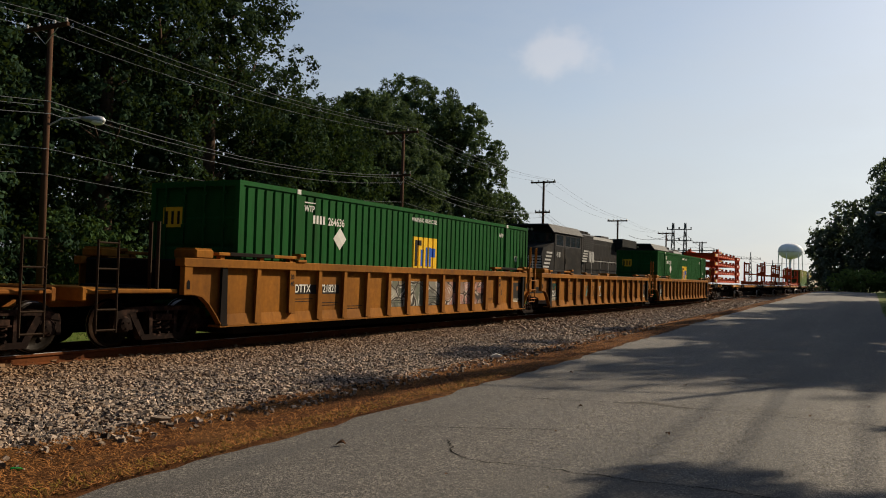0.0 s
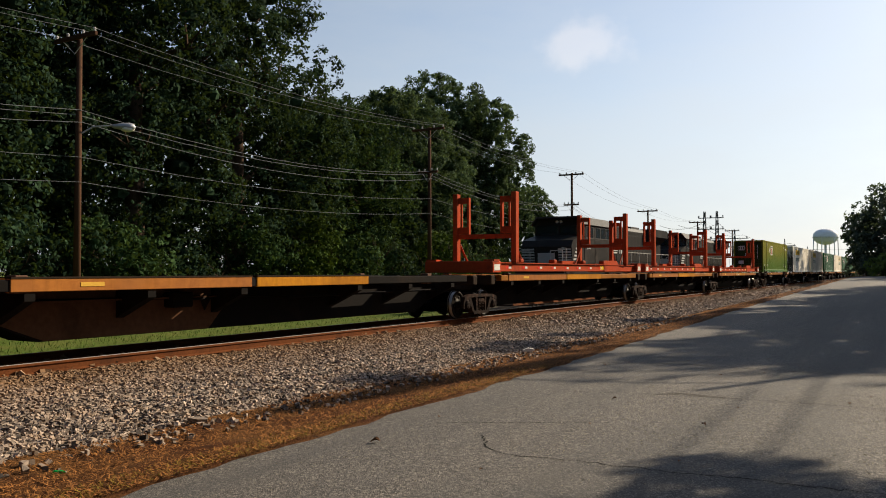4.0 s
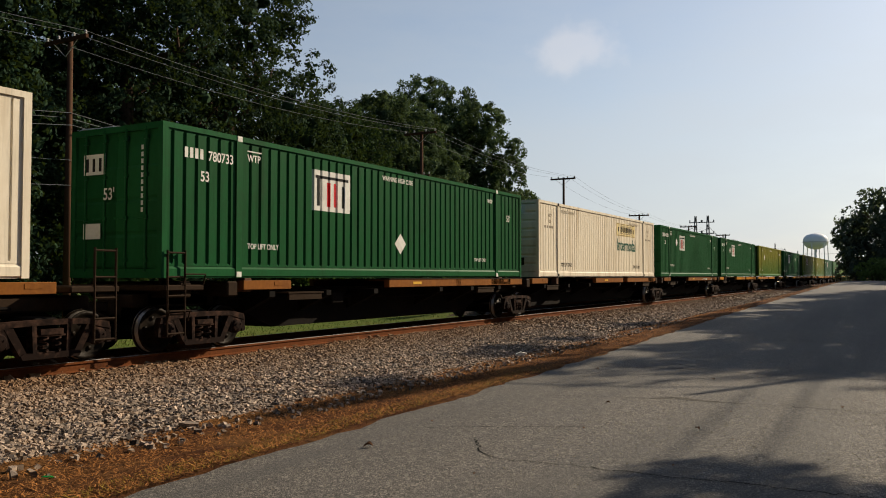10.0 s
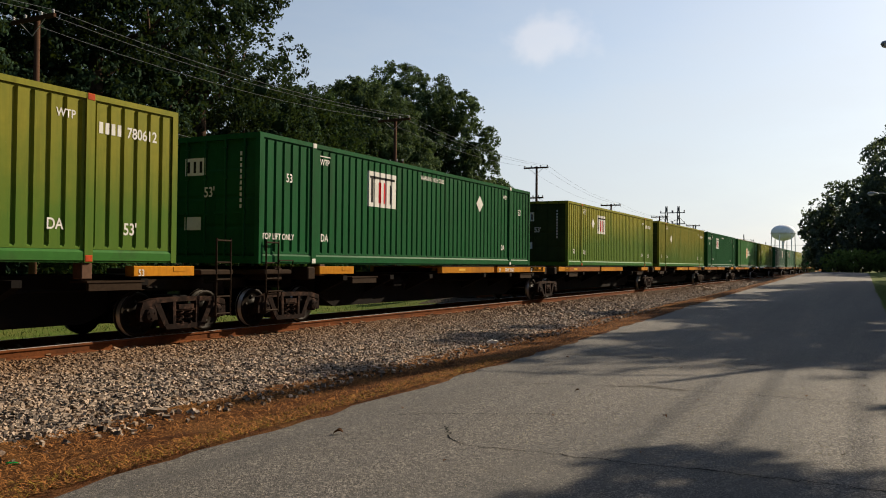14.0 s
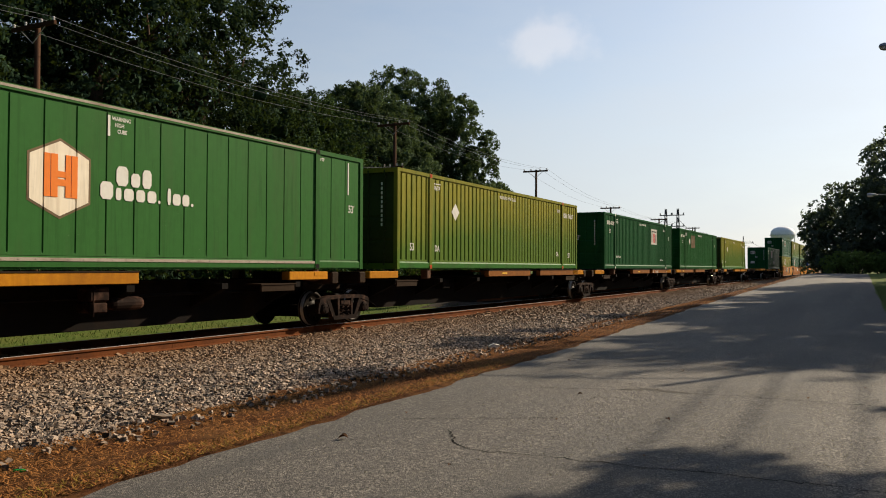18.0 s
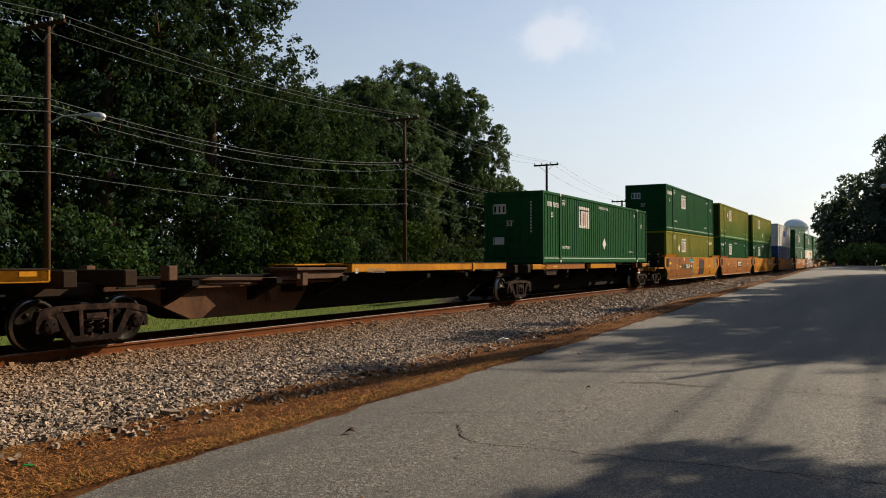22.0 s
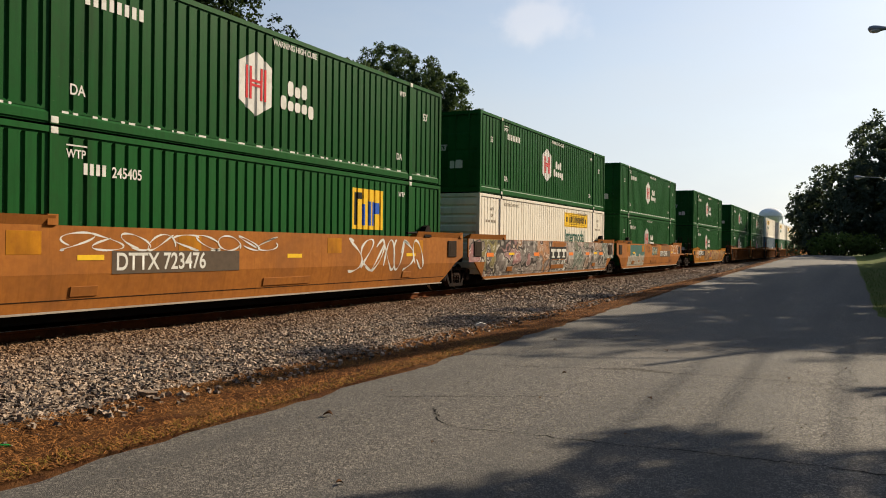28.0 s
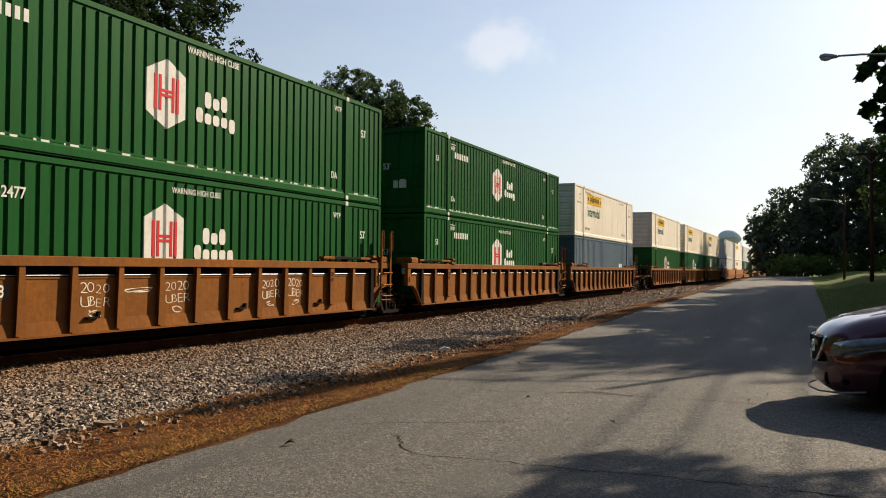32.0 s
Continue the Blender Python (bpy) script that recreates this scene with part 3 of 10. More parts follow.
def asphalt_mat():
    m = bpy.data.materials.new("worn_grey_asphalt")
    m.use_nodes = True
    nt = m.node_tree
    b = nt.nodes["Principled BSDF"]
    co = nt.nodes.new("ShaderNodeTexCoord").outputs["Object"]
    vo = nt.nodes.new("ShaderNodeTexVoronoi")
    vo.inputs["Scale"].default_value = 120.0
    nt.links.new(co, vo.inputs["Vector"])
    grit = nt.nodes.new("ShaderNodeSeparateColor")
    nt.links.new(vo.outputs["Color"], grit.inputs[0])
    col = mix_node(nt, (0.036, 0.032, 0.029), (0.285, 0.255, 0.218), ramp_node(nt, grit.outputs[0], 0.6, 1.0))
    pale = nt.nodes.new("ShaderNodeTexVoronoi")
    pale.inputs["Scale"].default_value = 42.0
    nt.links.new(co, pale.inputs["Vector"])
    sp = nt.nodes.new("ShaderNodeSeparateColor")
    nt.links.new(pale.outputs["Color"], sp.inputs[0])
    col = mix_node(nt, col, (0.335, 0.3, 0.255), ramp_node(nt, sp.outputs[1], 0.82, 0.95, 0, 0.4))
    col = mix_node(nt, col, (0.03, 0.028, 0.026), ramp_node(nt, sp.outputs[2], 0.75, 0.95, 0, 0.5))
    lanes = noise_node(nt, stretch_node(nt, co, (1.0, 0.06, 1.0)), 0.9, 4)
    col = mix_node(nt, col, (0.045, 0.044, 0.043), ramp_node(nt, lanes, 0.42, 0.66, 0, 0.6))
    worn = noise_node(nt, co, 0.55, 6, 0.7)
    col = mix_node(nt, col, (0.128, 0.116, 0.1), ramp_node(nt, worn, 0.5, 0.75, 0, 0.35))
    col = mix_node(nt, col, (0.05, 0.048, 0.046), ramp_node(nt, noise_node(nt, co, 2.3, 6), 0.6, 0.8, 0, 0.6))
    nt.links.new(col, b.inputs["Base Color"])
    nt.links.new(ramp_node(nt, worn, 0.3, 0.7, 0.78, 0.92), b.inputs["Roughness"])
    b.inputs["Specular IOR Level"].default_value = 0.35
    bn = nt.nodes.new("ShaderNodeBump")
    bn.inputs["Distance"].default_value = 0.0045
    nt.links.new(vo.outputs["Distance"], bn.inputs["Height"])
    nt.links.new(bn.outputs[0], b.inputs["Normal"])
    return m


M["asphalt"] = asphalt_mat()

# ---- mesh helpers ----
def box(bm, x0, x1, y0, y1, z0, z1):
    v = [bm.verts.new(p) for p in ((x0, y0, z0), (x1, y0, z0), (x1, y1, z0), (x0, y1, z0), (x0, y0, z1), (x1, y0, z1), (x1, y1, z1), (x0, y1, z1))]
    for f in ((0, 3, 2, 1), (4, 5, 6, 7), (0, 1, 5, 4), (1, 2, 6, 5), (2, 3, 7, 6), (3, 0, 4, 7)):
        bm.faces.new([v[i] for i in f])
    return v


def soft_box(bm, x0, x1, y0, y1, z0, z1, r=0.01, seg=1):
    v = box(bm, x0, x1, y0, y1, z0, z1)
    edges = list({e for q in v for e in q.link_edges})
    bmesh.ops.bevel(bm, geom=edges, offset=r, segments=seg, affect="EDGES", profile=0.6)


def prism(bm, pts, axis, a, b):
    """A polygon of 2D points, pushed from a to b along an axis (x: points are y, z; y: x, z; z: x, y)."""
    def at(p, w):
        return {"x": (w, p[0], p[1]), "y": (p[0], w, p[1]), "z": (p[0], p[1], w)}[axis]
    lo, hi = [bm.verts.new(at(p, a)) for p in pts], [bm.verts.new(at(p, b)) for p in pts]
    n = len(pts)
    fs = [bm.faces.new(lo), bm.faces.new(hi[::-1])]
    fs += [bm.faces.new((lo[i], hi[i], hi[(i + 1) % n], lo[(i + 1) % n])) for i in range(n)]
    bmesh.ops.recalc_face_normals(bm, faces=fs)


def tube(bm, p0, p1, r0, r1=None, n=10, caps=True):
    p0, p1 = Vector(p0), Vector(p1)
    r1 = r0 if r1 is None else r1
    q = (p1 - p0).to_track_quat("Z", "Y")
    rings = []
    for p, r in ((p0, r0), (p1, r1)):
        rings.append([bm.verts.new(p + q @ Vector((r * math.cos(2 * math.pi * i / n), r * math.sin(2 * math.pi * i / n), 0))) for i in range(n)])
    for i in range(n):
        bm.faces.new((rings[0][i], rings[0][(i + 1) % n], rings[1][(i + 1) % n], rings[1][i]))
    if caps:
        bm.faces.new(rings[0][::-1])
        bm.faces.new(rings[1])


def pipe(bm, pts, r, n=6):
    """One bent tube through the points."""
    pts = [Vector(p) for p in pts]
    closed = (pts[0] - pts[-1]).length < 1e-6
    if closed:
        pts = pts[:-1]
    rings, up = [], None
    m = len(pts)
    for i, p in enumerate(pts):
        a = pts[(i - 1) % m] if closed or i else p
        b = pts[(i + 1) % m] if closed or i < m - 1 else p
        d = (b - a).normalized()
        if up is None:
            up = d.orthogonal().normalized()
        up = (up - d * up.dot(d)).normalized()
        side = d.cross(up)
        rings.append([bm.verts.new(p + (up * math.cos(2 * math.pi * k / n) + side * math.sin(2 * math.pi * k / n)) * r) for k in range(n)])
    for a, b in zip(rings, rings[1:] + rings[:1] if closed else rings[1:]):
        for k in range(n):
            bm.faces.new((a[k], a[(k + 1) % n], b[(k + 1) % n], b[k]))
    if not closed:
        bm.faces.new(rings[0][::-1])
        bm.faces.new(rings[-1])


def lathe(bm, prof, n=24, centre=(0, 0, 0), axis="z"):
    """Rings of (radius, height)."""
    rings = []
    for r, h in prof:
        ring = []
        for i in range(n):
            c, s = r * math.cos(2 * math.pi * i / n), r * math.sin(2 * math.pi * i / n)
            p = {"z": (c, s, h), "x": (h, c, s), "y": (s, h, c)}[axis]
            ring.append(bm.verts.new(Vector(p) + Vector(centre)))
        rings.append(ring)
    for a, b in zip(rings, rings[1:]):
        for i in range(n):
            bm.faces.new((a[i], a[(i + 1) % n], b[(i + 1) % n], b[i]))
    bm.faces.new(rings[0][::-1])
    bm.faces.new(rings[-1])


def done(bm, name, mat, smooth=False):
    me = bpy.data.meshes.new(name)
    bm.to_mesh(me)
    bm.free()
    me.materials.append(mat)
    if smooth:
        me.polygons.foreach_set("use_smooth", [True] * len(me.polygons))
    return me


def made(name, mat, draw, smooth=False):
    bm = bmesh.new()
    draw(bm)
    return done(bm, name, mat, smooth)


def raw_mesh(name, verts, faces, mat, smooth=False):
    """A mesh from numpy arrays; every face has the same number of corners."""
    me = bpy.data.meshes.new(name)
    nv, (nf, k) = len(verts), faces.shape
    me.vertices.add(nv)
    me.vertices.foreach_set("co", np.asarray(verts, dtype=np.float32).ravel())
    me.loops.add(nf * k)
    me.loops.foreach_set("vertex_index", np.asarray(faces, dtype=np.int32).ravel())
    me.polygons.add(nf)
    me.polygons.foreach_set("loop_start", np.arange(0, nf * k, k, dtype=np.int32))
    me.polygons.foreach_set("use_smooth", np.full(nf, smooth))
    me.update(calc_edges=True)
    me.materials.append(mat)
    return me


def part(name, me, parent, at=None, label=""):
    ob = new(name, me)
    ob.parent = parent
    if at is not None:
        ob.matrix_basis = at if isinstance(at, Matrix) else Matrix.Translation(at)
    if label:
        ob["label"] = label
    return ob


def thing(name, label, category, group="", kind="", at=None, data=None):
    ob = new(name, data)
    if data is None:
        ob.empty_display_size = 0.2
    if at is not None:
        ob.matrix_basis = at if isinstance(at, Matrix) else Matrix.Translation(at)
    return tagged(ob, label, category, group, kind)


CACHE = {}


def cached(key, build):
    if key not in CACHE:
        CACHE[key] = build()
    return CACHE[key]


def letters(body, size, mat, wide=0.86, bold=0.016):
    """Flat lettering in the y-z plane, read from +x; it starts at y = 0 and runs to +y."""
    def build():
        cu = bpy.data.curves.new("lettering", "FONT")
        cu.body, cu.size, cu.offset = body, size, size * bold
        ob = bpy.data.objects.new("lettering", cu)
        me = bpy.data.meshes.new_from_object(ob)
        bpy.data.objects.remove(ob)
        me.transform(Matrix(((0, 0, 1, 0), (wide, 0, 0, 0), (0, 1, 0, 0), (0, 0, 0, 1))))
        me.materials.clear()
        me.materials.append(mat)
        return me
    return cached(("text", body, size, mat.name, wide, bold), build)


# ---- ground, road, ballast and rails ----
TX, TX2, RAIL = -13.13, -17.6, 0.31      # the two tracks' centre lines, railhead height
ROAD_Y = (-60, 8, 20, 34, 55, 77, 100, 112, 135, 170, 260, 2500)
ROAD_Z = (0, 0, 0.08, 0.28, 0.54, 0.82, 1.12, 1.16, 1.05, 0.7, 0.3, 0.3)


def road_z(y):
    return np.interp(y, ROAD_Y, ROAD_Z)


def road_edges(y):
    left = np.interp(y, (-60, 4, 8, 13, 20, 35, 80, 110, 160, 300), (-5.55, -5.57, -5.73, -5.76, -5.93, -6.1, -6.15, -6.1, -6.6, -9))
    right = np.interp(y, (-60, 4, 7, 15.2, 16.2, 18, 24, 50, 110, 160, 300), (7.5, 7.5, 60, 60, 5.0, 2.2, 0.62, 0.42, 0.1, -0.8, -4))
    return left, right


def smooth(a, b, x):
    t = np.clip((x - a) / (b - a), 0, 1)
    return t * t * (3 - 2 * t)


def ground_z(x, y):
    x, y = np.asarray(x, float), np.asarray(y, float)
    foot = np.interp(y, (8, 20, 40, 110), (-7.5, -7.7, -8.4, -10.0))
    t = np.clip((x - foot) / (-6.4 - foot), 0, 1)
    z = road_z(y) * t * t * (3 - 2 * t)
    z = z + smooth(0.6, 5, x) * smooth(16, 60, y) * 0.75           # lawn bank beside the road
    two = smooth(30, 38, y)                                         # the siding starts there
    z = z - 0.42 * (smooth(-19.8, -22.5, x) * two + smooth(-15.4, -17.8, x) * (1 - two)) - 0.03 * smooth(-5.6, -6.3, x) * smooth(-9, -7.5, x)
    return z - 0.012


def grid(xs, ys, zf):
    X, Y = np.meshgrid(xs, ys)
    Z = zf(X, Y)
    v = np.stack([X, Y, Z], -1).reshape(-1, 3)
    nx, ny = len(xs), len(ys)
    i = (np.arange(ny - 1)[:, None] * nx + np.arange(nx - 1)[None, :]).ravel()
    return v, np.stack([i, i + 1, i + nx + 1, i + nx], 1)


gx = np.concatenate([[-2500, -900, -300, -120, -60, -40], np.arange(-30, 14.01, 0.5), [18, 25, 40, 90, 300, 900, 2500]])
gy = np.concatenate([[-2500, -600, -150, -60, -30], np.arange(-16, 60, 1.0), np.arange(60, 180, 3.0), [200, 260, 400, 800, 2500]])
gv, gf = grid(gx, gy, lambda x, y: ground_z(x, y) - 0.06 * ((x > -8.6) & (x < 0.2)))
thing("ground", "green summer grass on flat trackside land", "ground", kind="structure", data=raw_mesh("ground", gv, gf, M["ground"], True))

ry = np.concatenate([np.arange(-14.4, 60, 0.8), np.arange(60, 180, 2.0), [200, 240, 300]])
rt = np.concatenate([np.linspace(0, 1, 15)])
rl, rr = road_edges(ry)
rX = rl[:, None] + (rr - rl)[:, None] * rt[None, :]
rX[:, 0] += np.random.RandomState(3).normal(0, 0.05, len(ry))
rX[:, -1] += np.random.RandomState(4).normal(0, 0.05, len(ry))
rY = np.repeat(ry[:, None], 15, 1)
rZ = np.maximum(road_z(rY), ground_z(rX, rY)) + 0.018 - 0.03 * (rt[None, :] - 0.5) ** 2 * 4
rn = np.arange((len(ry) - 1) * 15).reshape(-1, 15)[:, :-1].ravel()
road = thing("road", "worn grey asphalt road with cracks and tree shadows", "road", kind="structure",
             data=raw_mesh("road", np.stack([rX, rY, rZ], -1).reshape(-1, 3), np.stack([rn, rn + 1, rn + 16, rn + 15], 1), M["asphalt"], True))

# the straw and dirt strip between road and stone bed
vy = np.concatenate([np.arange(-12, 60, 0.35), np.arange(60, 170, 2.0)])
vt = np.linspace(0, 1, 12)
vl = np.interp(vy, (-20, 6, 20, 40, 110, 170), (-7.5, -7.5, -7.75, -8.6, -10.4, -10.6))
vr = road_edges(vy)[0] + 0.12 + 0.05 * np.sin(vy * 1.9) + 0.04 * np.sin(vy * 4.7 + 1) + np.random.RandomState(5).normal(0, 0.02, len(vy))
vX = vl[:, None] + (vr - vl)[:, None] * vt
vY = np.repeat(vy[:, None], 12, 1)
vZ = ground_z(vX, vY) + 0.035 + np.random.RandomState(6).normal(0, 0.012, vX.shape)
vZ[:, -1] = road_z(vy) - 0.03
vZ[:, -2] = road_z(vy) + 0.004
vn = np.arange((len(vy) - 1) * 12).reshape(-1, 12)[:, :-1].ravel()
thing("verge", "strip of dry orange straw and dirt beside the road", "verge", kind="structure",
      data=raw_mesh("verge", np.stack([vX, vY, vZ], -1).reshape(-1, 3), np.stack([vn, vn + 1, vn + 13, vn + 12], 1), M["straw"], True))


def bed_z(x, y):
    """Top of the stone bed across both tracks."""
    x, y = np.asarray(x, float), np.asarray(y, float)
    ends = (0.1, 0.1, 0.045, -0.01, -0.06)
    z2 = np.interp(x, (-21.6, -20.2, -19.2, -15.9, -15.3, -14.7, -11.4, -9.6, -7.9, -7.2), (-0.46, -0.1, 0.1, 0.1, 0.03) + ends)
    z1 = np.interp(x, (-21.6, -17.9, -16.8, -16.0, -15.7, -14.6, -11.4, -9.6, -7.9, -7.2), (-0.6, -0.55, -0.42, -0.12, 0.02) + ends)
    two = smooth(30, 38, y)
    z = z1 + (z2 - z1) * two
    return z + 0.02 * np.sin(x * 3.1 + y * 0.7) * np.sin(y * 1.3 + 1.0)


bx = np.concatenate([np.arange(-21.6, -7.0, 0.3), [-7.2]])
by = np.concatenate([np.arange(-16, 60, 0.6), np.arange(60, 200, 3.0), np.arange(200, 900, 40.0)])
bv, bf = grid(bx, by, lambda x, y: bed_z(x, y) - 0.02)
thing("ballast_bed", "bed of crushed grey stone under the railway tracks", "stone bed", kind="structure", data=raw_mesh("ballast_bed", bv, bf, M["subballast"], True))


def stones(n, xr, yr, size, seed, zf, mat, name, squash=0.92):
    """Loose angular stones, each a jittered eight-cornered block."""
    g = np.random.RandomState(seed)
    base = np.array([(-1, -1, -1), (1, -1, -1), (1, 1, -1), (-1, 1, -1), (-1, -1, 1), (1, -1, 1), (1, 1, 1), (-1, 1, 1)], float)
    faces = np.array([(4, 5, 6, 7), (0, 1, 5, 4), (1, 2, 6, 5), (2, 3, 7, 6), (3, 0, 4, 7)])
    x, y = g.uniform(*xr, n), yr[0] + (yr[1] - yr[0]) * g.uniform(0, 1, n)
    s = size * g.uniform(0.55, 1.25, n)
    v = base[None] * np.stack([s, s * g.uniform(0.7, 1.0, n), s * squash], 1)[:, None, :] * g.uniform(0.55, 1.1, (n, 8, 3))
    a, b = g.uniform(0, 6.28, n), g.uniform(-0.75, 0.75, n)
    ca, sa, cb, sb = np.cos(a), np.sin(a), np.cos(b), np.sin(b)
    vx, vy_, vz = v[..., 0], v[..., 1], v[..., 2]
    vx, vz = vx * cb[:, None] - vz * sb[:, None], vx * sb[:, None] + vz * cb[:, None]
    vx, vy_ = vx * ca[:, None] - vy_ * sa[:, None], vx * sa[:, None] + vy_ * ca[:, None]
    z = zf(x, y) + g.uniform(-0.35, 0.75, n) * size
    v = np.stack([vx + x[:, None], vy_ + y[:, None], vz + z[:, None]], -1).reshape(-1, 3)
    f = (faces[None] + 8 * np.arange(n)[:, None, None]).reshape(-1, 4)
    return raw_mesh(name, v, f, mat)


thing("ballast_stones", "loose crushed grey and tan stones beside the rails", "stones", kind="stuff",
      data=stones(86000, (-12.3, -7.2), (2.5, 25.0), 0.029, 11, bed_z, M["stone"], "ballast_stones"))
thing("ballast_stones", "loose crushed grey and tan stones further along the rails", "stones", kind="stuff",
      data=stones(20000, (-12.3, -7.9), (25.0, 60.0), 0.046, 12, bed_z, M["stone"], "ballast_stones"))
thing("ballast_stones", "loose crushed grey stones far along the rails", "stones", kind="stuff",
      data=stones(15000, (-12.3, -8.9), (60.0, 150.0), 0.085, 14, bed_z, M["stone"], "ballast_stones"))
thing("ballast_stones", "loose crushed stones between and behind the rails", "stones", kind="stuff",
      data=stones(6000, (-15.9, -12.3), (3.0, 34.0), 0.055, 13, bed_z, M["stone"], "ballast_stones"))


def rail_profile(s):
    return [(s * 0.068 + a, z) for a, z in ((-0.07, 0), (0.07, 0), (0.07, 0.012), (0.012, 0.035), (0.012, 0.13), (0.036, 0.142), (0.036, 0.175), (0.03, 0.18), (-0.03, 0.18), (-0.036, 0.175), (-0.036, 0.142), (-0.012, 0.13), (-0.012, 0.035), (-0.07, 0.012))]


def track(cx, label, start=-20):
    tr = thing("railway_track", label, "railway track", kind="structure", at=(cx, 0, RAIL))
    def rail(bm, sx):
        for y0, y1 in [(a, b) for a, b in ((-20, 12), (12.006, 24), (24.006, 36), (36.006, 60), (60, 900)) if b > start + 13]:
            prism(bm, [(sx * 0.753 + p[0] - sx * 0.068, p[1] - 0.18) for p in rail_profile(sx)], "y", y0, y1)
    for sx in (-1, 1):
        part("rail", made("rail", M["railsteel"], lambda bm: rail(bm, sx)), tr)
        part("railhead", made("railhead", M["railtop"], lambda bm: box(bm, sx * 0.753 - 0.026, sx * 0.753 + 0.026, max(start, -20) if start < 0 else 36.01, 900, 0.0, 0.003)), tr, label="worn shiny running surface")
    tie = made("tie", M["tie"], lambda bm: soft_box(bm, -1.3, 1.3, -0.115, 0.115, -0.36, -0.185, 0.012))
    plate = made("tie_plate", M["railsteel"], lambda bm: box(bm, -0.1, 0.1, -0.09, 0.09, -0.187, -0.17))
    for i in range(120):
        y = -8 + i * 0.52
        if y < start:
            continue
        part("tie", tie, tr, (0, y, 0))
        if cx == TX and i < 80:
            part("tie_plate", plate, tr, (0.753, y, 0))
    def rest(bm):
        for i in range(120, 420):
            box(bm, -1.3, 1.3, -8 + i * 0.52, -7.77 + i * 0.52, -0.36, -0.19)
    tagged(part("ties", made("ties", M["tie"], rest), tr), kind="stuff")
    return tr


track(TX, "rusty railway track with shiny railheads in crushed stone")
track(TX2, "second railway track behind, with rusty rails", 37.0)

# ---- the freight train ----
MOVERS = []                # (thing, place along the track at 0 s, height over the railhead)
AXLES = {-0.89: [], 0.89: []}
CL, CW, CH = 16.15, 2.59, 2.9        # 53-foot container


def run_of(t):
    """Metres that the train has run since the start."""
    k = t / 10.0
    return 198.178 * k + 13.080 * k ** 2 - 3.972 * k ** 3 + 0.4514 * k ** 4


def wheelset_mesh():
    def draw(bm):
        tube(bm, (-1.12, 0, 0), (1.12, 0, 0), 0.075, n=10)
        for s in (-1, 1):
            lathe(bm, [(0.1, s * 0.66), (0.34, s * 0.69), (0.36, s * 0.68), (0.45, s * 0.68), (0.45, s * 0.7), (0.42, s * 0.72), (0.42, s * 0.82), (0.36, s * 0.82), (0.34, s * 0.79), (0.12, s * 0.8), (0.11, s * 0.88)], 22, axis="x")
            for i in range(6):
                a = i * math.pi / 3
                tube(bm, (s * 0.79, 0.24 * math.cos(a), 0.24 * math.sin(a)), (s * 0.812, 0.24 * math.cos(a), 0.24 * math.sin(a)), 0.045, n=8)
    me = made("wheelset", M["wheel"], draw, True)
    me.materials.append(M["tread"])
    for p in me.polygons:
        c = p.center
        if math.hypot(c.y, c.z) > 0.37 and 0.66 < abs(c.x) < 0.83 and abs(p.normal.x) < 0.5:
            p.material_index = 1
    return me


def side_frame_mesh():
    """Cast side frame: bowed top member, two diagonal legs, spring seat, columns and pedestal jaws."""
    def draw(bm):
        prism(bm, [(-1.12, 0.57), (-1.08, 0.69), (-0.78, 0.755), (-0.3, 0.77), (0.3, 0.77), (0.78, 0.755), (1.08, 0.69), (1.12, 0.57), (0.96, 0.6), (0.72, 0.665), (0.3, 0.68), (-0.3, 0.68), (-0.72, 0.665), (-0.96, 0.6)], "x", -0.075, 0.075)
        prism(bm, [(-0.5, 0.15), (0.5, 0.15), (0.54, 0.22), (0.48, 0.25), (-0.48, 0.25), (-0.54, 0.22)], "x", -0.085, 0.085)
        for s in (-1, 1):
            prism(bm, [(s * 0.66, 0.675), (s * 0.8, 0.65), (s * 0.53, 0.2), (s * 0.41, 0.22)], "x", -0.065, 0.065)
            prism(bm, [(s * 0.26, 0.25), (s * 0.33, 0.25), (s * 0.35, 0.69), (s * 0.27, 0.69)], "x", -0.08, 0.08)
            prism(bm, [(s * 0.74, 0.64), (s * 1.12, 0.6), (s * 1.14, 0.34), (s * 1.05, 0.33), (s * 1.03, 0.55), (s * 0.75, 0.57)], "x", -0.06, 0.06)
            prism(bm, [(s * 0.76, 0.58), (s * 0.7, 0.36), (s * 0.76, 0.34), (s * 0.81, 0.57)], "x", -0.06, 0.06)
            lathe(bm, [(0.15, -0.07), (0.15, 0.06), (0.12, 0.1), (0.05, 0.115)], 14, (0, s * 0.89, 0.45), "x")
            for a in (0.5, 2.6, 4.7):
                tube(bm, (0.1, s * 0.89 + 0.07 * math.cos(a), 0.45 + 0.07 * math.sin(a)), (0.125, s * 0.89 + 0.07 * math.cos(a), 0.45 + 0.07 * math.sin(a)), 0.018, n=6)
        box(bm, -0.07, 0.09, -0.2, 0.2, 0.53, 0.62)
        box(bm, -0.02, 0.07, -0.255, 0.255, 0.5, 0.53)
    return made("side_frame", M["truck"], draw)


def spring_mesh():
    def draw(bm):
        for y in (-0.12, 0.1):
            pts = [(0.03 + 0.07 * math.cos(a), y + 0.07 * math.sin(a), 0.26 + 0.0252 * a / 1.6) for a in np.arange(0, 15.2, 0.8)]
            pipe(bm, pts, 0.016, 5)
    return made("spring", M["truck"], draw)


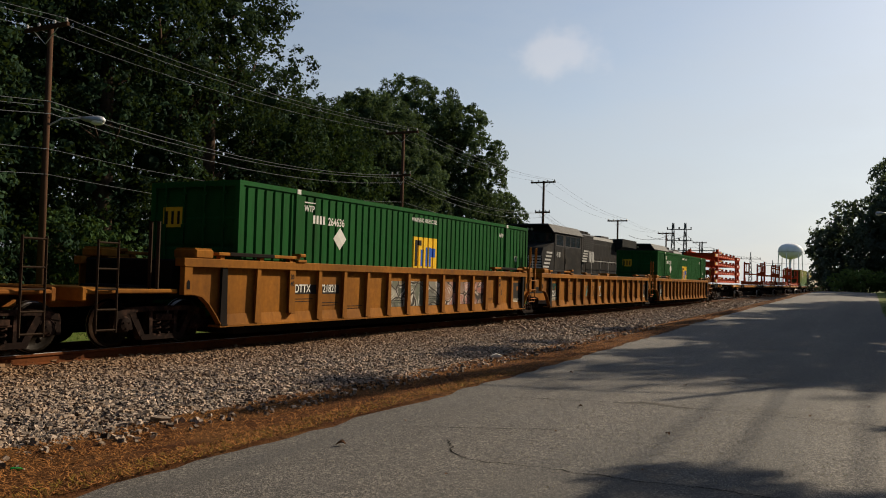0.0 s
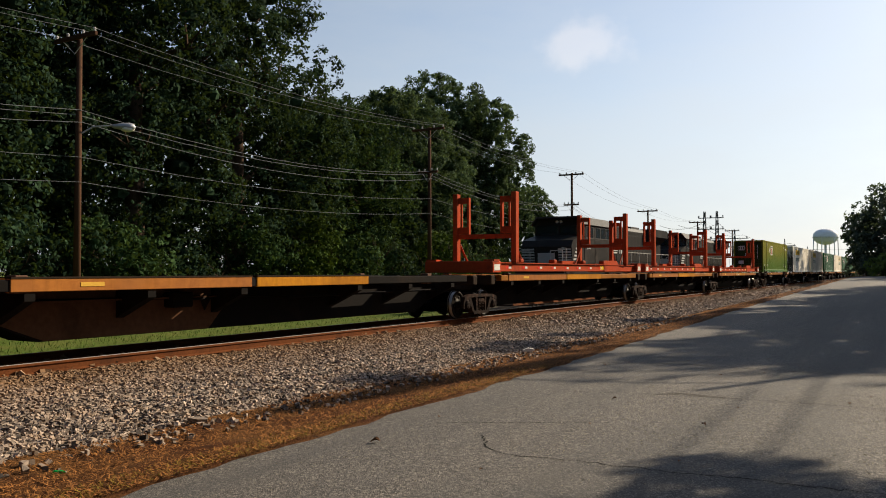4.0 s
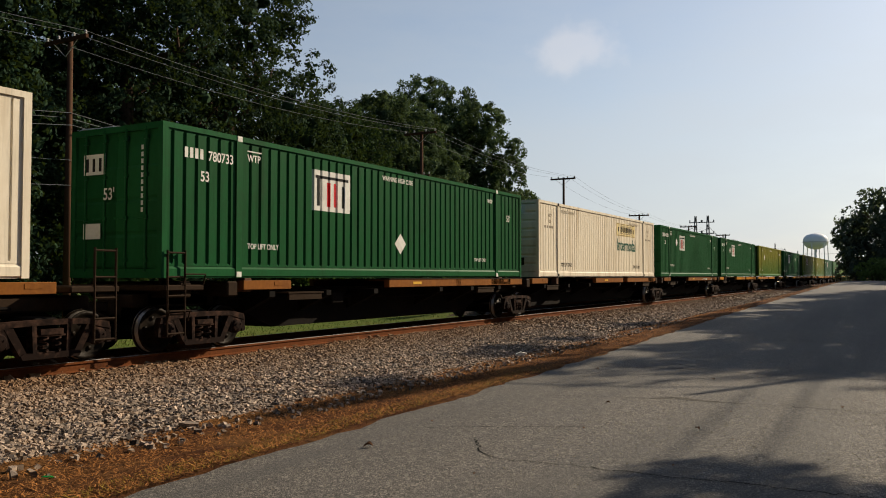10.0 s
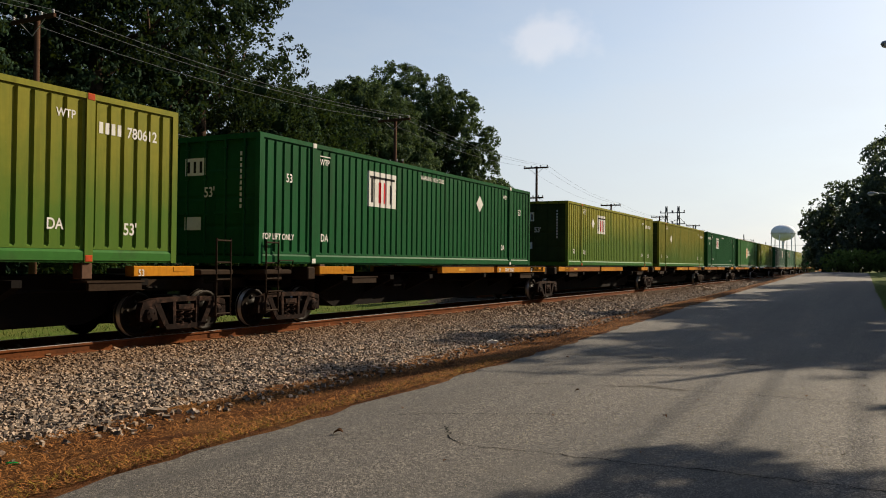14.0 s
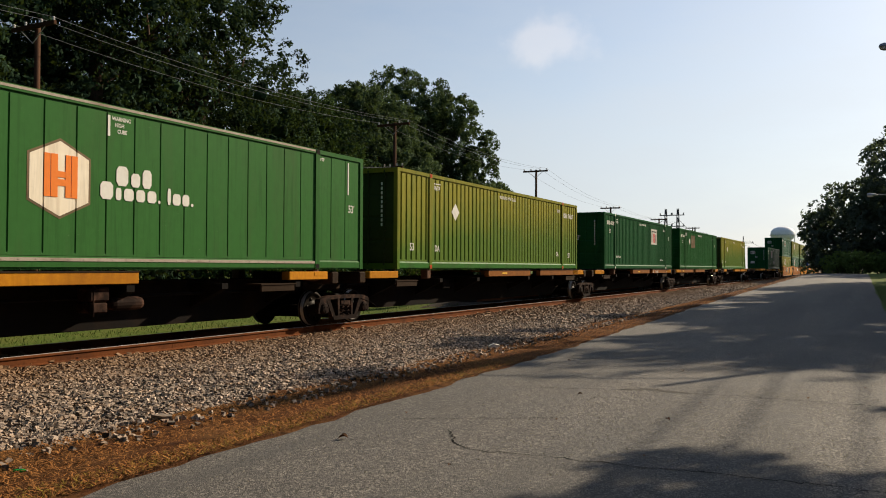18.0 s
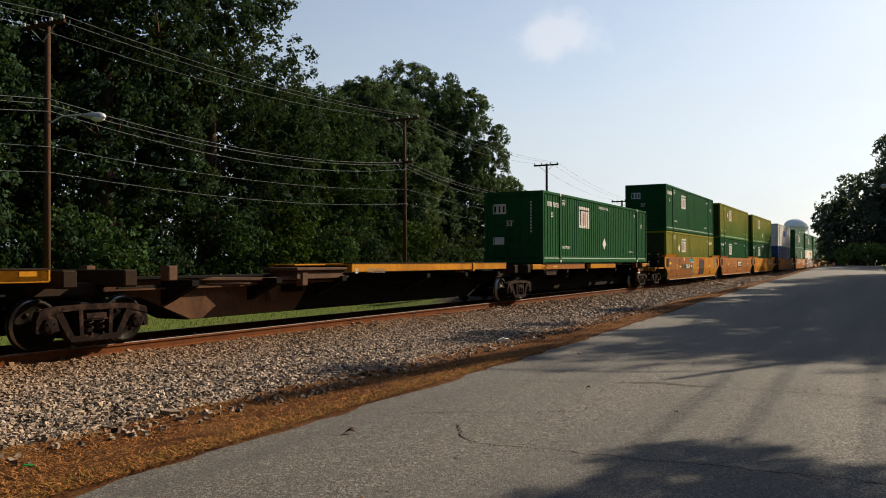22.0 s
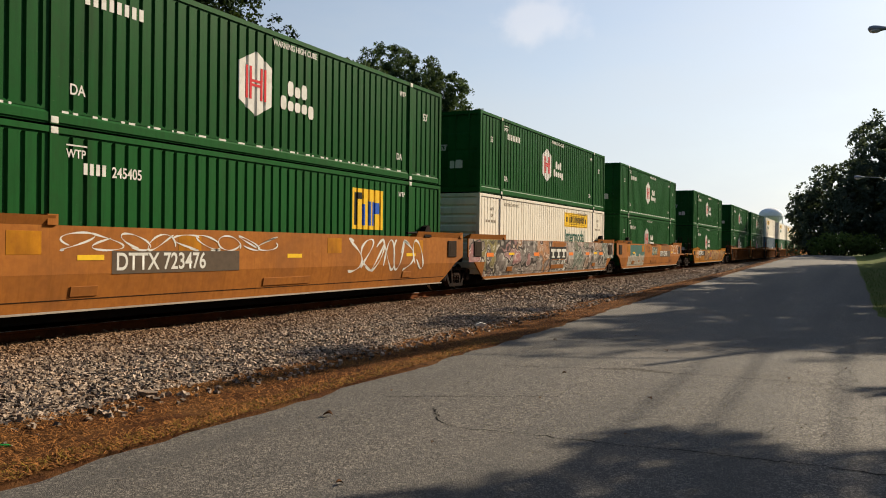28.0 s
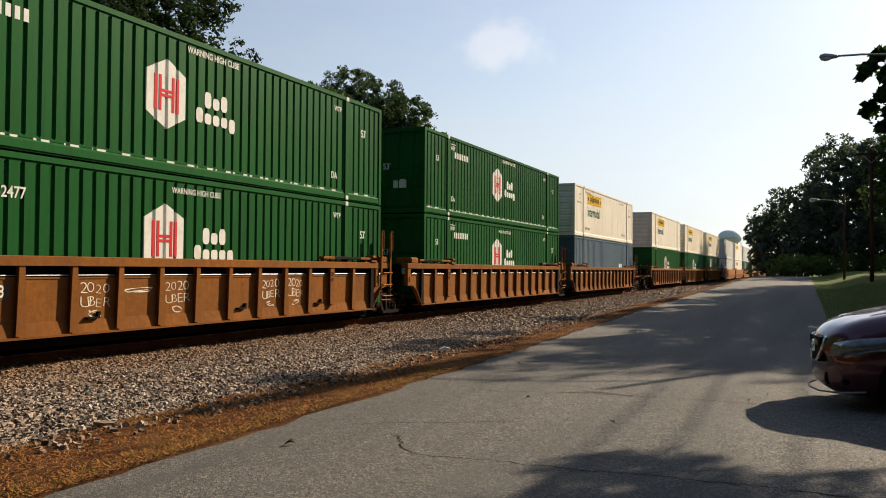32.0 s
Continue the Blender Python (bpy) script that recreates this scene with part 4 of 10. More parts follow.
def bolster_mesh():
    # the low black block fills the opening behind the springs in place of shade
    return made("truck", M["black"], lambda bm: (soft_box(bm, -1.02, 1.02, -0.22, 0.22, 0.48, 0.8, 0.04), soft_box(bm, -0.4, 0.4, -0.3, 0.3, 0.72, 0.86, 0.05),
                                                box(bm, -1.06, 1.06, -0.3, 0.3, 0.18, 0.5), box(bm, -0.9, 0.9, -0.52, -0.44, 0.36, 0.48), box(bm, -0.9, 0.9, 0.44, 0.52, 0.36, 0.48)))


def truck(car, y):
    tr = part("truck", cached("bolster", bolster_mesh), car, (0, y, 0))
    for s in (1, -1):
        part("side_frame", cached("side_frame", side_frame_mesh), tr, pose(s * 1.1, 0, 0, 0, 0, 0 if s > 0 else 180), "dusty cast iron side frame")
        part("spring", cached("spring", spring_mesh), tr, pose(s * 1.1, 0, 0, 0, 0, 0 if s > 0 else 180))
    for dy in (-0.89, 0.89):
        AXLES[dy].append(part("wheelset", cached("wheelset", wheelset_mesh), tr, (0, dy, 0.45)))
    return tr


def coupler_mesh():
    def draw(bm):
        soft_box(bm, -0.09, 0.09, 0, 0.75, 0.8, 0.98, 0.02)
        prism(bm, [(-0.17, 0.7), (0.17, 0.7), (0.2, 0.92), (0.06, 1.02), (-0.2, 0.98)], "z", 0.74, 1.02)
        tube(bm, (0.3, 0.0, 0.9), (0.34, 0.7, 0.62), 0.028, n=8)
    return made("coupler", M["brownsteel"], draw)


def coupler(car, y, turn):
    part("coupler", cached("coupler", coupler_mesh), car, pose(0, y, 0, 0, 0, 180 if turn else 0))


def ladder_mesh(mat):
    def draw(bm):
        for y in (0, 0.42):
            tube(bm, (0, y, 0.35), (0, y, 1.95), 0.022, n=6)
        for z in (0.4, 0.75, 1.1, 1.45, 1.9):
            tube(bm, (0, 0, z), (0, 0.42, z), 0.02, n=6)
    return made("ladder", mat, draw)


# -- containers --
def wave(y0, y1, pitch, depth, flat):
    """Break points (y, how far in) of the pressed side sheet."""
    out, y = [], 0.0
    cuts = (0.0, flat, flat + (1 - flat) * 0.3, flat + (1 - flat) * 0.7, 1.0)
    vals = (0.0, 0.0, depth, depth, 0.0)
    n = int(math.ceil((y1) / pitch)) + 1
    pts = [((i + c) * pitch, v) for i in range(n) for c, v in zip(cuts[:-1], vals[:-1])]
    ys = [p[0] for p in pts]
    vs = [p[1] for p in pts]
    inner = [(y, v) for y, v in pts if y0 < y < y1]
    return [(y0, float(np.interp(y0, ys, vs)))] + inner + [(y1, float(np.interp(y1, ys, vs)))]


STYLES = {"narrow": (0.26, 0.03, 0.83), "fine": (0.298, 0.045, 0.69), "wide": (0.615, 0.022, 0.945)}


def sheet(bm, y0, y1, z0, z1, style, lift=0.0, closed=False):
    """Pressed sheet; closed: the grooves run out before the rails."""
    prev = None
    rows = ((z0, 0), (z0 + 0.03, 0), (z0 + 0.075, 1), (z1 - 0.075, 1), (z1 - 0.03, 0), (z1, 0)) if closed else ((z0, 1), (z1, 1))
    for y, v in wave(y0, y1, *STYLES[style]):
        x = CW / 2 - 0.03 + lift
        cur = [bm.verts.new((x - v * k, y, z)) for z, k in rows]
        if prev:
            for i in range(len(rows) - 1):
                bm.faces.new((prev[i], cur[i], cur[i + 1], prev[i + 1]))
        prev = cur


def rail_section(d):
    """Bottom side rail: upright web, sloped top that sheds water."""
    w = CW / 2 + d
    return [(w - 0.13, 0.0), (w - 0.034, 0.0), (w - 0.034, 0.025), (w - 0.008, 0.035), (w - 0.008, 0.175), (w - 0.05, 0.235 + d), (w - 0.13, 0.235 + d)]


def patch_mesh(y0, y1, z0, z1, style, mat, lift=0.004):
    return cached(("patch", y0, y1, z0, z1, style, mat.name, lift), lambda: made("marking", mat, lambda bm: sheet(bm, y0, y1, z0, z1, style, lift)))


def frame_mesh(mat):
    def draw(bm):
        h, w = CH, CW / 2
        for s in (-1, 1):
            a, b = (w - 0.13, w) if s > 0 else (-w, -w + 0.13)
            for y in (0, CL - 0.13):
                box(bm, a, b, y, y + 0.13, 0, h)
            for y in (1.93, CL - 2.06):
                box(bm, a, b + (0.006 if s > 0 else 0), y - 0.02, y + 0.15, 0, h)
            for y0, y1 in ((0.13, 1.93), (2.06, CL - 2.06), (CL - 1.93, CL - 0.13)):
                prism(bm, [(s * p, q) for p, q in rail_section(0)], "y", y0, y1)
            box(bm, a + (0.03 if s > 0 else 0), b - (0 if s > 0 else 0.03), 0.13, CL - 0.13, h - 0.1, h)
        for y in (0.002, CL - 0.1):
            box(bm, -w + 0.13, w - 0.13, y, y + 0.1, 0, 0.17)
            box(bm, -w + 0.13, w - 0.13, y, y + 0.1, h - 0.12, h)
    return made("frame", mat, draw)


def end_mesh(mat, style):
    """Pressed end sheet with cross ribs, or one door leaf (the half towards +x) with shallow panels."""
    def draw(bm):
        w = CW / 2 - 0.13
        prof, z = [(0.07, 0.17)], 0.17
        step, d = (0.325, 0.04) if style == "ribs" else (0.66, 0.018)
        while z + step < CH - 0.1:
            prof += [(0.045, z + 0.01), (0.045 - d, z + 0.06), (0.045 - d, z + step - 0.07), (0.045, z + step - 0.02)]
            z += step
        prof.append((0.07, CH - 0.12))
        prism(bm, prof, "x", -w if style == "ribs" else 0.006, w)
    return made("end_panel" if style == "ribs" else "door", mat, draw)


def lock_mesh(mat):
    def draw(bm):
        tube(bm, (0, 0, 0.12), (0, 0, CH - 0.06), 0.022, n=8)
        for z in (0.3, 1.1, 1.9, 2.6):
            box(bm, -0.05, 0.05, -0.02, 0.03, z, z + 0.07)
        box(bm, -0.3, 0.0, -0.03, -0.01, 1.12, 1.16)
    return made("lock_rod", mat, draw)


def casting_mesh(mat):
    return made("corner_casting", mat, lambda bm: soft_box(bm, -0.08, 0.012, -0.08, 0.08, -0.06, 0.065, 0.012))


def container(u, z, paint, label, style=None, end="doors", marks="", foot=None, casting="black", end_style=None):
    box_ = thing("shipping_container", label, "container", "containers of the freight train")
    mat = M[paint]
    style = style or ("narrow" if paint in ("white", "sooty", "tan", "grey") else "fine")
    part("frame", cached(("frame", paint), lambda: frame_mesh(mat)), box_)
    def side():
        def draw(bm):
            for y0, y1 in ((0.13, 1.93), (2.06, CL - 2.06), (CL - 1.93, CL - 0.13)):
                sheet(bm, y0, y1, 0.225, CH - 0.1, style, closed=True)
        return made("side_panel", mat, draw)
    me = cached(("side", paint, style), side)
    part("side_panel", me, box_)
    part("side_panel", me, box_, pose(0, CL, 0, 0, 0, 180))
    part("roof", cached(("roof", paint), lambda: made("roof", mat, lambda bm: [box(bm, -CW / 2 + 0.1, CW / 2 - 0.1, 0.1 + i * 0.4, 0.42 + i * 0.4, CH - 0.06, CH - 0.012) for i in range(39)] and box(bm, -CW / 2 + 0.1, CW / 2 - 0.1, 0.1, CL - 0.1, CH - 0.08, CH - 0.04))), box_)
    part("floor", cached("floor", lambda: made("floor", M["black"], lambda bm: box(bm, -1.15, 1.15, 0.14, CL - 0.14, 0.05, 0.15))), box_)
    # lime doors take the dark olive that stands in for shade
    leaf_ = M["lime_end_shade"] if paint == "lime" else mat
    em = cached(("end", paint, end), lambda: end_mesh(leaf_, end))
    front = cached(("end", paint, "ribs"), lambda: end_mesh(mat, "ribs"))
    part("end_panel", front, box_, pose(0, CL, 0, 0, 0, 180))
    if end == "ribs":
        part("end_panel", em, box_)
    else:
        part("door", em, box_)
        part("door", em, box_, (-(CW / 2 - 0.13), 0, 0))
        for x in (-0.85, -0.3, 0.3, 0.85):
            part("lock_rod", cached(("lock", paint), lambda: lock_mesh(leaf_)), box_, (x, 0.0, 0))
    cm = cached(("casting", casting), lambda: casting_mesh(M[casting]))
    for y in (1.995, CL - 1.995):
        for zz in (0.065, CH - 0.062):
            part("corner_casting", cm, box_, (CW / 2, y, zz), "grimy lifting corner")
    if foot:
        part("bottom_rail", cached(("foot", foot), lambda: made("bottom_rail", M[foot], lambda bm: [prism(bm, rail_section(0.003), "y", a, b) for a, b in ((0.14, 1.92), (2.07, CL - 2.07), (CL - 1.92, CL - 0.14))])), box_, label="repainted green bottom rail")
    for item in marks.split():
        if ":" in item:
            key, body = item.split(":")
            y, zz = {"id": (0.55, 2.3), "idr": (2.6, 2.15), "idf": (CL - 1.8, 2.25)}[key]
            bars_on(box_, 4, y, zz, 0.08, 0.2, 0.13)
            text_on(box_, body, 0.27, y + 0.6, zz)
        else:
            MARKS[item](box_, style)
    MOVERS.append((box_, u, z))
    return box_


FACE = CW / 2 - 0.024


def text_on(car, body, size, y, z, mat="decal", x=FACE, name="lettering", wide=0.86, bold=0.016):
    part(name, letters(body, size, M[mat], wide, bold), car, (x, y, z))


def bars_on(car, n, y, z, w, h, step, mat="decal", x=FACE):
    me = cached(("bars", n, w, h, step, mat), lambda: made("marking", M[mat], lambda bm: [box(bm, -0.004, 0.0, i * step, i * step + w, 0, h) for i in range(n)]))
    part("marking", me, car, (x, y, z))


def diamond(car, y, z, size=0.28, mat="decal"):
    me = cached(("diamond", size, mat), lambda: made("placard", M[mat], lambda bm: prism(bm, [(-size, 0), (0, -size), (size, 0), (0, size)], "x", -0.003, 0.001)))
    part("placard", me, car, (FACE, y, z), "blank diamond placard")


def panel(car, style, y0, y1, z0, z1, mat, lift=0.004, name="marking"):
    part(name, patch_mesh(round(y0, 3), round(y1, 3), round(z0, 3), round(z1, 3), style, M[mat], lift), car)


def block_logo(y0, z0, w, h, ground, marks_):
    """A painted logo: a ground panel and plain bars on it (fractions of its width and height, colour)."""
    def put(car, style):
        panel(car, style, y0, y0 + w, z0, z0 + h, ground, 0.003, "logo_panel")
        for a, b, c, d, mat in marks_:
            panel(car, style, y0 + a * w, y0 + b * w, z0 + c * h, z0 + d * h, mat, 0.006, "logo_bar")
    return put


BARS3 = ((0.06, 0.94, 0.8, 0.87, "mark_black"), (0.1, 0.17, 0.12, 0.8, "mark_black"), (0.36, 0.45, 0.12, 0.72, "mark_red"), (0.54, 0.63, 0.12, 0.72, "mark_red"), (0.76, 0.84, 0.12, 0.68, "mark_black"))
BARS_BOX = ((0.06, 0.32, 0.74, 0.9, "mark_black"), (0.06, 0.16, 0.1, 0.74, "mark_black"), (0.3, 0.4, 0.1, 0.62, "mark_blue"), (0.5, 0.6, 0.1, 0.7, "mark_blue"), (0.64, 0.72, 0.1, 0.7, "mark_blue"), (0.72, 0.9, 0.4, 0.68, "mark_blue"))
BAND = ((0.02, 0.98, 0.05, 0.075, "mark_black"), (0.02, 0.98, 0.925, 0.95, "mark_black"), (0.18, 0.84, 0.2, 0.225, "mark_black"), (0.18, 0.84, 0.78, 0.805, "mark_black"),
        (0.07, 0.12, 0.35, 0.7, "mark_black"), (0.89, 0.93, 0.3, 0.65, "mark_black")) + tuple((0.2 + 0.046 * k, 0.228 + 0.046 * k, 0.28 + 0.03 * (k % 3), 0.73, "mark_black") for k in range(14))


def shaped_panel(y0, y1, lo, hi, style, mat, lift, extra=()):
    """A painted shape that follows the pressed sheet; lo(y) and hi(y) bound it."""
    def draw(bm):
        w = wave(y0, y1, *STYLES[style])
        ys = sorted(set([p[0] for p in w] + list(extra)))
        prev = None
        for y in ys:
            x = CW / 2 - 0.03 - float(np.interp(y, [p[0] for p in w], [p[1] for p in w])) + lift
            cur = (bm.verts.new((x, y, lo(y))), bm.verts.new((x, y, hi(y))))
            if prev:
                bm.faces.new((prev[0], cur[0], cur[1], prev[1]))
            prev = cur
    return made("logo_panel", M[mat], draw)


def octagon(bm, y0, y1, z0, z1):
    """A plain flat bar with cut corners."""
    w, h = 0.2 * (y1 - y0), 0.2 * (z1 - z0)
    prism(bm, [(y0, z0 + h), (y0 + w, z0), (y1 - w, z0), (y1, z0 + h), (y1, z1 - h), (y1 - w, z1), (y0 + w, z1), (y0, z1 - h)], "x", -0.002, 0.004)


def hexagon(y, z, r, bar):
    """White hexagon logo with red bars and a plain word beside it."""
    def put(car, style):
        h = 0.8 * r
        tip = lambda q: r * (1 - 0.42 * abs(q - y) / h)
        part("logo_panel", cached(("hex", y, z, r, style), lambda: shaped_panel(y - h, y + h, lambda q: z - tip(q), lambda q: z + tip(q), style, "decal", 0.004, (y,))), car)
        def bars(bm):
            for a in (-0.5, -0.32, 0.19, 0.37):
                box(bm, -0.002, 0.005, a * r, (a + 0.1) * r, -0.5 * r, 0.5 * r)
            for c in (-0.1, 0.03):
                box(bm, -0.002, 0.0045, -0.22 * r, 0.19 * r, c * r, (c + 0.08) * r)
        part("logo_bar", cached(("hexbar", r, bar), lambda: made("logo_bar", M[bar], bars)), car, (FACE, y, z))
        for n, dz, hh, dy in ((3, -0.1, 0.48, 1.56), (5, -0.58, 0.44, 1.2)):
            for k in range(n):
                a, w = 0.37 * k * r, 0.29 * r
                lo = dz * r - (0.12 * r if n == 5 and k == 4 else 0)
                up = dz * r + (hh if (n, k) in ((3, 0), (3, 2), (5, 0)) else hh * 0.72) * r
                part("logo_bar", cached(("hexword", r, n, k), lambda: made("logo_bar", M["decal"], lambda bm: octagon(bm, a, a + w, lo, up))), car, (FACE, y + r * dy, z))
    return put


def big_hexagon(car, style):
    """Cream hexagon with a dull border and orange bars, two rows of white word shapes beside it."""
    y, z = 7.05, 1.5
    for name, k, mat, lift in (("logo_panel", 1.0, "overpaint", 0.004), ("logo_panel", 0.93, "tan", 0.007)):
        tip = lambda q: k * 0.67 - 0.465 * abs(q - y)
        part(name, shaped_panel(y - 0.6 * k, y + 0.6 * k, lambda q: z - tip(q), lambda q: z + tip(q), style, mat, lift, (y,)), car)
    def bars(bm):
        for a, b in ((-0.3, -0.19), (-0.175, -0.05), (0.1, 0.2), (0.215, 0.33)):
            box(bm, -0.002, 0.01, a, b, -0.31, 0.4)
        for a, b in ((-0.12, -0.01), (0.02, 0.12)):
            box(bm, -0.002, 0.0095, -0.052, 0.102, a, b)
    part("logo_bar", made("logo_bar", M["mark_orange"], bars), car, (FACE, y, z))
    for z0, word in ((1.49, ((8.19, 0.26, 0.35), (8.52, 0.2, 0.25), (8.78, 0.21, 0.34))),
                     (1.23, ((7.85, 0.27, 0.31), (8.18, 0.12, 0.22), (8.36, 0.22, 0.22), (8.64, 0.2, 0.22), (8.9, 0.21, 0.22), (9.16, 0.05, 0.06), (9.39, 0.08, 0.31), (9.52, 0.2, 0.22), (9.77, 0.18, 0.22), (10.0, 0.06, 0.06)))):
        for a, w, h in word:
            part("logo_bar", made("logo_bar", M["decal"], lambda bm: octagon(bm, a, a + w, z0, z0 + h)), car, (FACE, 0, 0))
    for k, body in enumerate(("WARNING", "HIGH", "CUBE")):
        text_on(car, body, 0.1, 8.08 + 0.06 * k, 2.64 - 0.11 * k)
    text_on(car, "WTP", 0.12, 14.22, 2.64)
    text_on(car, "53'", 0.27, 15.5, 1.45)
    def rails(bm):
        for z0, z1 in ((0.135, 0.19), (2.84, 2.885)):
            box(bm, 1.288, 1.299, 0.15, CL - 2.1, z0, z1)
        for k in range(46):
            box(bm, 1.299, 1.304, 0.3 + 0.3 * k, 0.33 + 0.3 * k, 0.15, 0.175)
    part("rivet_strip", made("rivet_strip", M["pale_edge"], rails), car, None, "pale riveted aluminium strip")
    def laps(bm):
        for k in (0.0, 9.0):
            box(bm, -0.002, 0.006, 7.99 + k * 0.83, 8.04 + k * 0.83, 2.35 if k == 0 else 1.9, 2.72)
    part("worn_seam", made("worn_seam", M["decal"], laps), car, (FACE, 0, 0))


def common(car, style, mat="decal"):
    text_on(car, "WTP", 0.21, 2.25, 2.42, mat)
    text_on(car, "WTP", 0.2, CL - 2.65, 2.42, mat)
    bars_on(car, 1, 2.25, 2.62, 0.42, 0.025, 1, mat)


def m_tl(car, style):
    text_on(car, "TOP LIFT ONLY", 0.16, 2.27, 0.6)
    text_on(car, "TOP LIFT ONLY", 0.14, CL - 3.6, 0.5)


MARKS = {
    "wtp": common,
    "tl": m_tl,
    "n53": lambda c, s: (text_on(c, "53", 0.28, 0.95, 1.88), text_on(c, "53'", 0.3, CL - 1.2, 1.9)),
    "low53": lambda c, s: (text_on(c, "53", 0.3, 0.75, 0.55), text_on(c, "53'", 0.3, CL - 1.25, 0.5)),
    "da": lambda c, s: (text_on(c, "DA", 0.26, 2.3, 0.55), text_on(c, "DA", 0.26, CL - 2.8, 0.55)),
    "warn": lambda c, s: text_on(c, "WARNING HIGH CUBE", 0.17, 7.3, 2.55),
    "warnl": lambda c, s: text_on(c, "WARNING HIGH CUBE", 0.19, 7.7, 2.6),
    "id": lambda c, s: bars_on(c, 8, 0.5, 2.3, 0.1, 0.22, 0.16),
    "idr": lambda c, s: bars_on(c, 8, 2.6, 2.15, 0.1, 0.22, 0.17),
    "idf": lambda c, s: bars_on(c, 7, CL - 1.75, 2.25, 0.1, 0.22, 0.17),
    "dia": lambda c, s: diamond(c, 8.18, 0.9),
    "diaf": lambda c, s: diamond(c, 11.5, 2.1),
    "tln": lambda c, s: text_on(c, "TOP LIFT ONLY", 0.19, 0.12, 0.55),
    "dial": lambda c, s: diamond(c, 3.72, 1.84),
    "diah": lambda c, s: diamond(c, 3.8, 2.05, 0.24),
    "tmx": block_logo(4.42, 1.56, 1.46, 0.95, "decal", BARS3),
    "tmxf": block_logo(10.24, 1.52, 1.46, 0.95, "decal", BARS3),
    "tmxs": block_logo(4.55, 1.6, 1.36, 0.9, "decal", BARS3),
    "patch": lambda c, s: panel(c, s, 4.43, 5.95, 1.6, 2.55, "overpaint", 0.003, "painted_over_patch"),
    "emp": block_logo(7.42, 1.16, 1.48, 0.95, "mark_yellow", BARS_BOX),
    "empl": block_logo(11.06, 1.42, 1.57, 1.1, "mark_yellow", BARS_BOX),
    "mid53": lambda c, s: (text_on(c, "53", 0.3, 0.95, 0.95), text_on(c, "53'", 0.26, CL - 1.2, 1.6)),
    "warnt": lambda c, s: text_on(c, "WARNING HIGH CUBE", 0.17, 7.0, 2.68),
    "hubl": hexagon(6.88, 1.6, 0.69, "mark_red"),
    "hub": hexagon(7.12, 1.6, 0.72, "mark_red"),
    "hubo": big_hexagon,
    "jb": block_logo(2.85, 1.95, 3.6, 0.6, "mark_yellow", BAND),
    "jbo": block_logo(9.6, 1.95, 3.0, 0.62, "faded_yellow", BAND),
    "jby": block_logo(9.6, 1.95, 3.6, 0.66, "mark_yellow", BAND),
    "inter": lambda c, s: text_on(c, "Intermodal", 0.79, 2.95, 1.25, "mark_green", wide=0.86, bold=0.018),
    "interf": lambda c, s: text_on(c, "Intermodal", 0.79, 9.65, 1.27, "mark_green", wide=0.88, bold=0.018),
    "jbt": lambda c, s: (text_on(c, "TOP LIFT ONLY", 0.2, 2.35, 0.42, "mark_black"), text_on(c, "TOP LIFT ONLY", 0.2, CL - 3.9, 0.42, "mark_black"),
                         text_on(c, "STACKING 3 HIGH ONLY", 0.16, 2.35, 2.55, "mark_faint"), text_on(c, "STACKING 3 HIGH ONLY", 0.16, CL - 4.6, 2.55, "mark_faint"),
                         text_on(c, "WTP", 0.19, 1.0, 2.3, "mark_faint"), text_on(c, "OR", 0.17, 1.06, 2.08, "mark_faint"), bars_on(c, 4, 0.62, 1.88, 0.16, 0.09, 0.24, "mark_faint"),
                         text_on(c, "WTP", 0.19, CL - 1.35, 2.3, "mark_faint"), text_on(c, "OR", 0.17, CL - 1.3, 2.08, "mark_faint"), bars_on(c, 4, CL - 1.6, 1.88, 0.16, 0.09, 0.24, "mark_faint")),
    "swift": lambda c, s: bars_on(c, 5, 6.2, 1.35, 0.55, 0.8, 0.7, "mark_blue"),
    "dash": lambda c, s: [panel(c, s, y, y + 0.32, 0.2, 0.243, "decal", 0.002) for y in np.arange(0.3, 15.6, 0.62) if not (1.5 < y < 2.1 or 13.7 < y < 14.3)],
    "sock": lambda c, s: bars_on(c, 2, 11.6, 0.9, 0.4, 0.55, 0.5, "decal"),
}


def end_mark(car, mat, x, z, w, h, bars=""):
    """A panel painted on the end that faces back along the train."""
    me = cached(("endmark", w, h, mat), lambda: made("end_marking", M[mat], lambda bm: box(bm, 0, w, -0.004, 0, 0, h)))
    part("end_marking", me, car, (x, -0.003 if not bars else -0.006, z))
    if bars:
        part("end_marking", cached(("endbar", w, h, bars), lambda: made("end_marking", M[bars], lambda bm: [box(bm, w * (0.12 + 0.3 * i), w * (0.24 + 0.3 * i), -0.004, 0, h * 0.15, h * 0.8) for i in range(3)])), car, (x, -0.011, z))


# -- rail cars --
def arch(y_end, y_in, z_low, z_top, n=7):
    """Lower outline of a well side where it rises over the truck."""
    return [(y_end + (y_in - y_end) * (1 - math.cos(a)), z_top + (z_low - z_top) * math.sin(a)) for a in np.linspace(0, math.pi / 2, n)]


CREASE = 0.95                                      # the smooth well sides lean in below this height


def lean_in(bm):
    for v in bm.verts:
        v.co.x -= max(0.0, CREASE - v.co.z) * 0.2


RIBS = [1.55 + k * 1.0455 for k in range(12)]      # upright ribs of the open well side


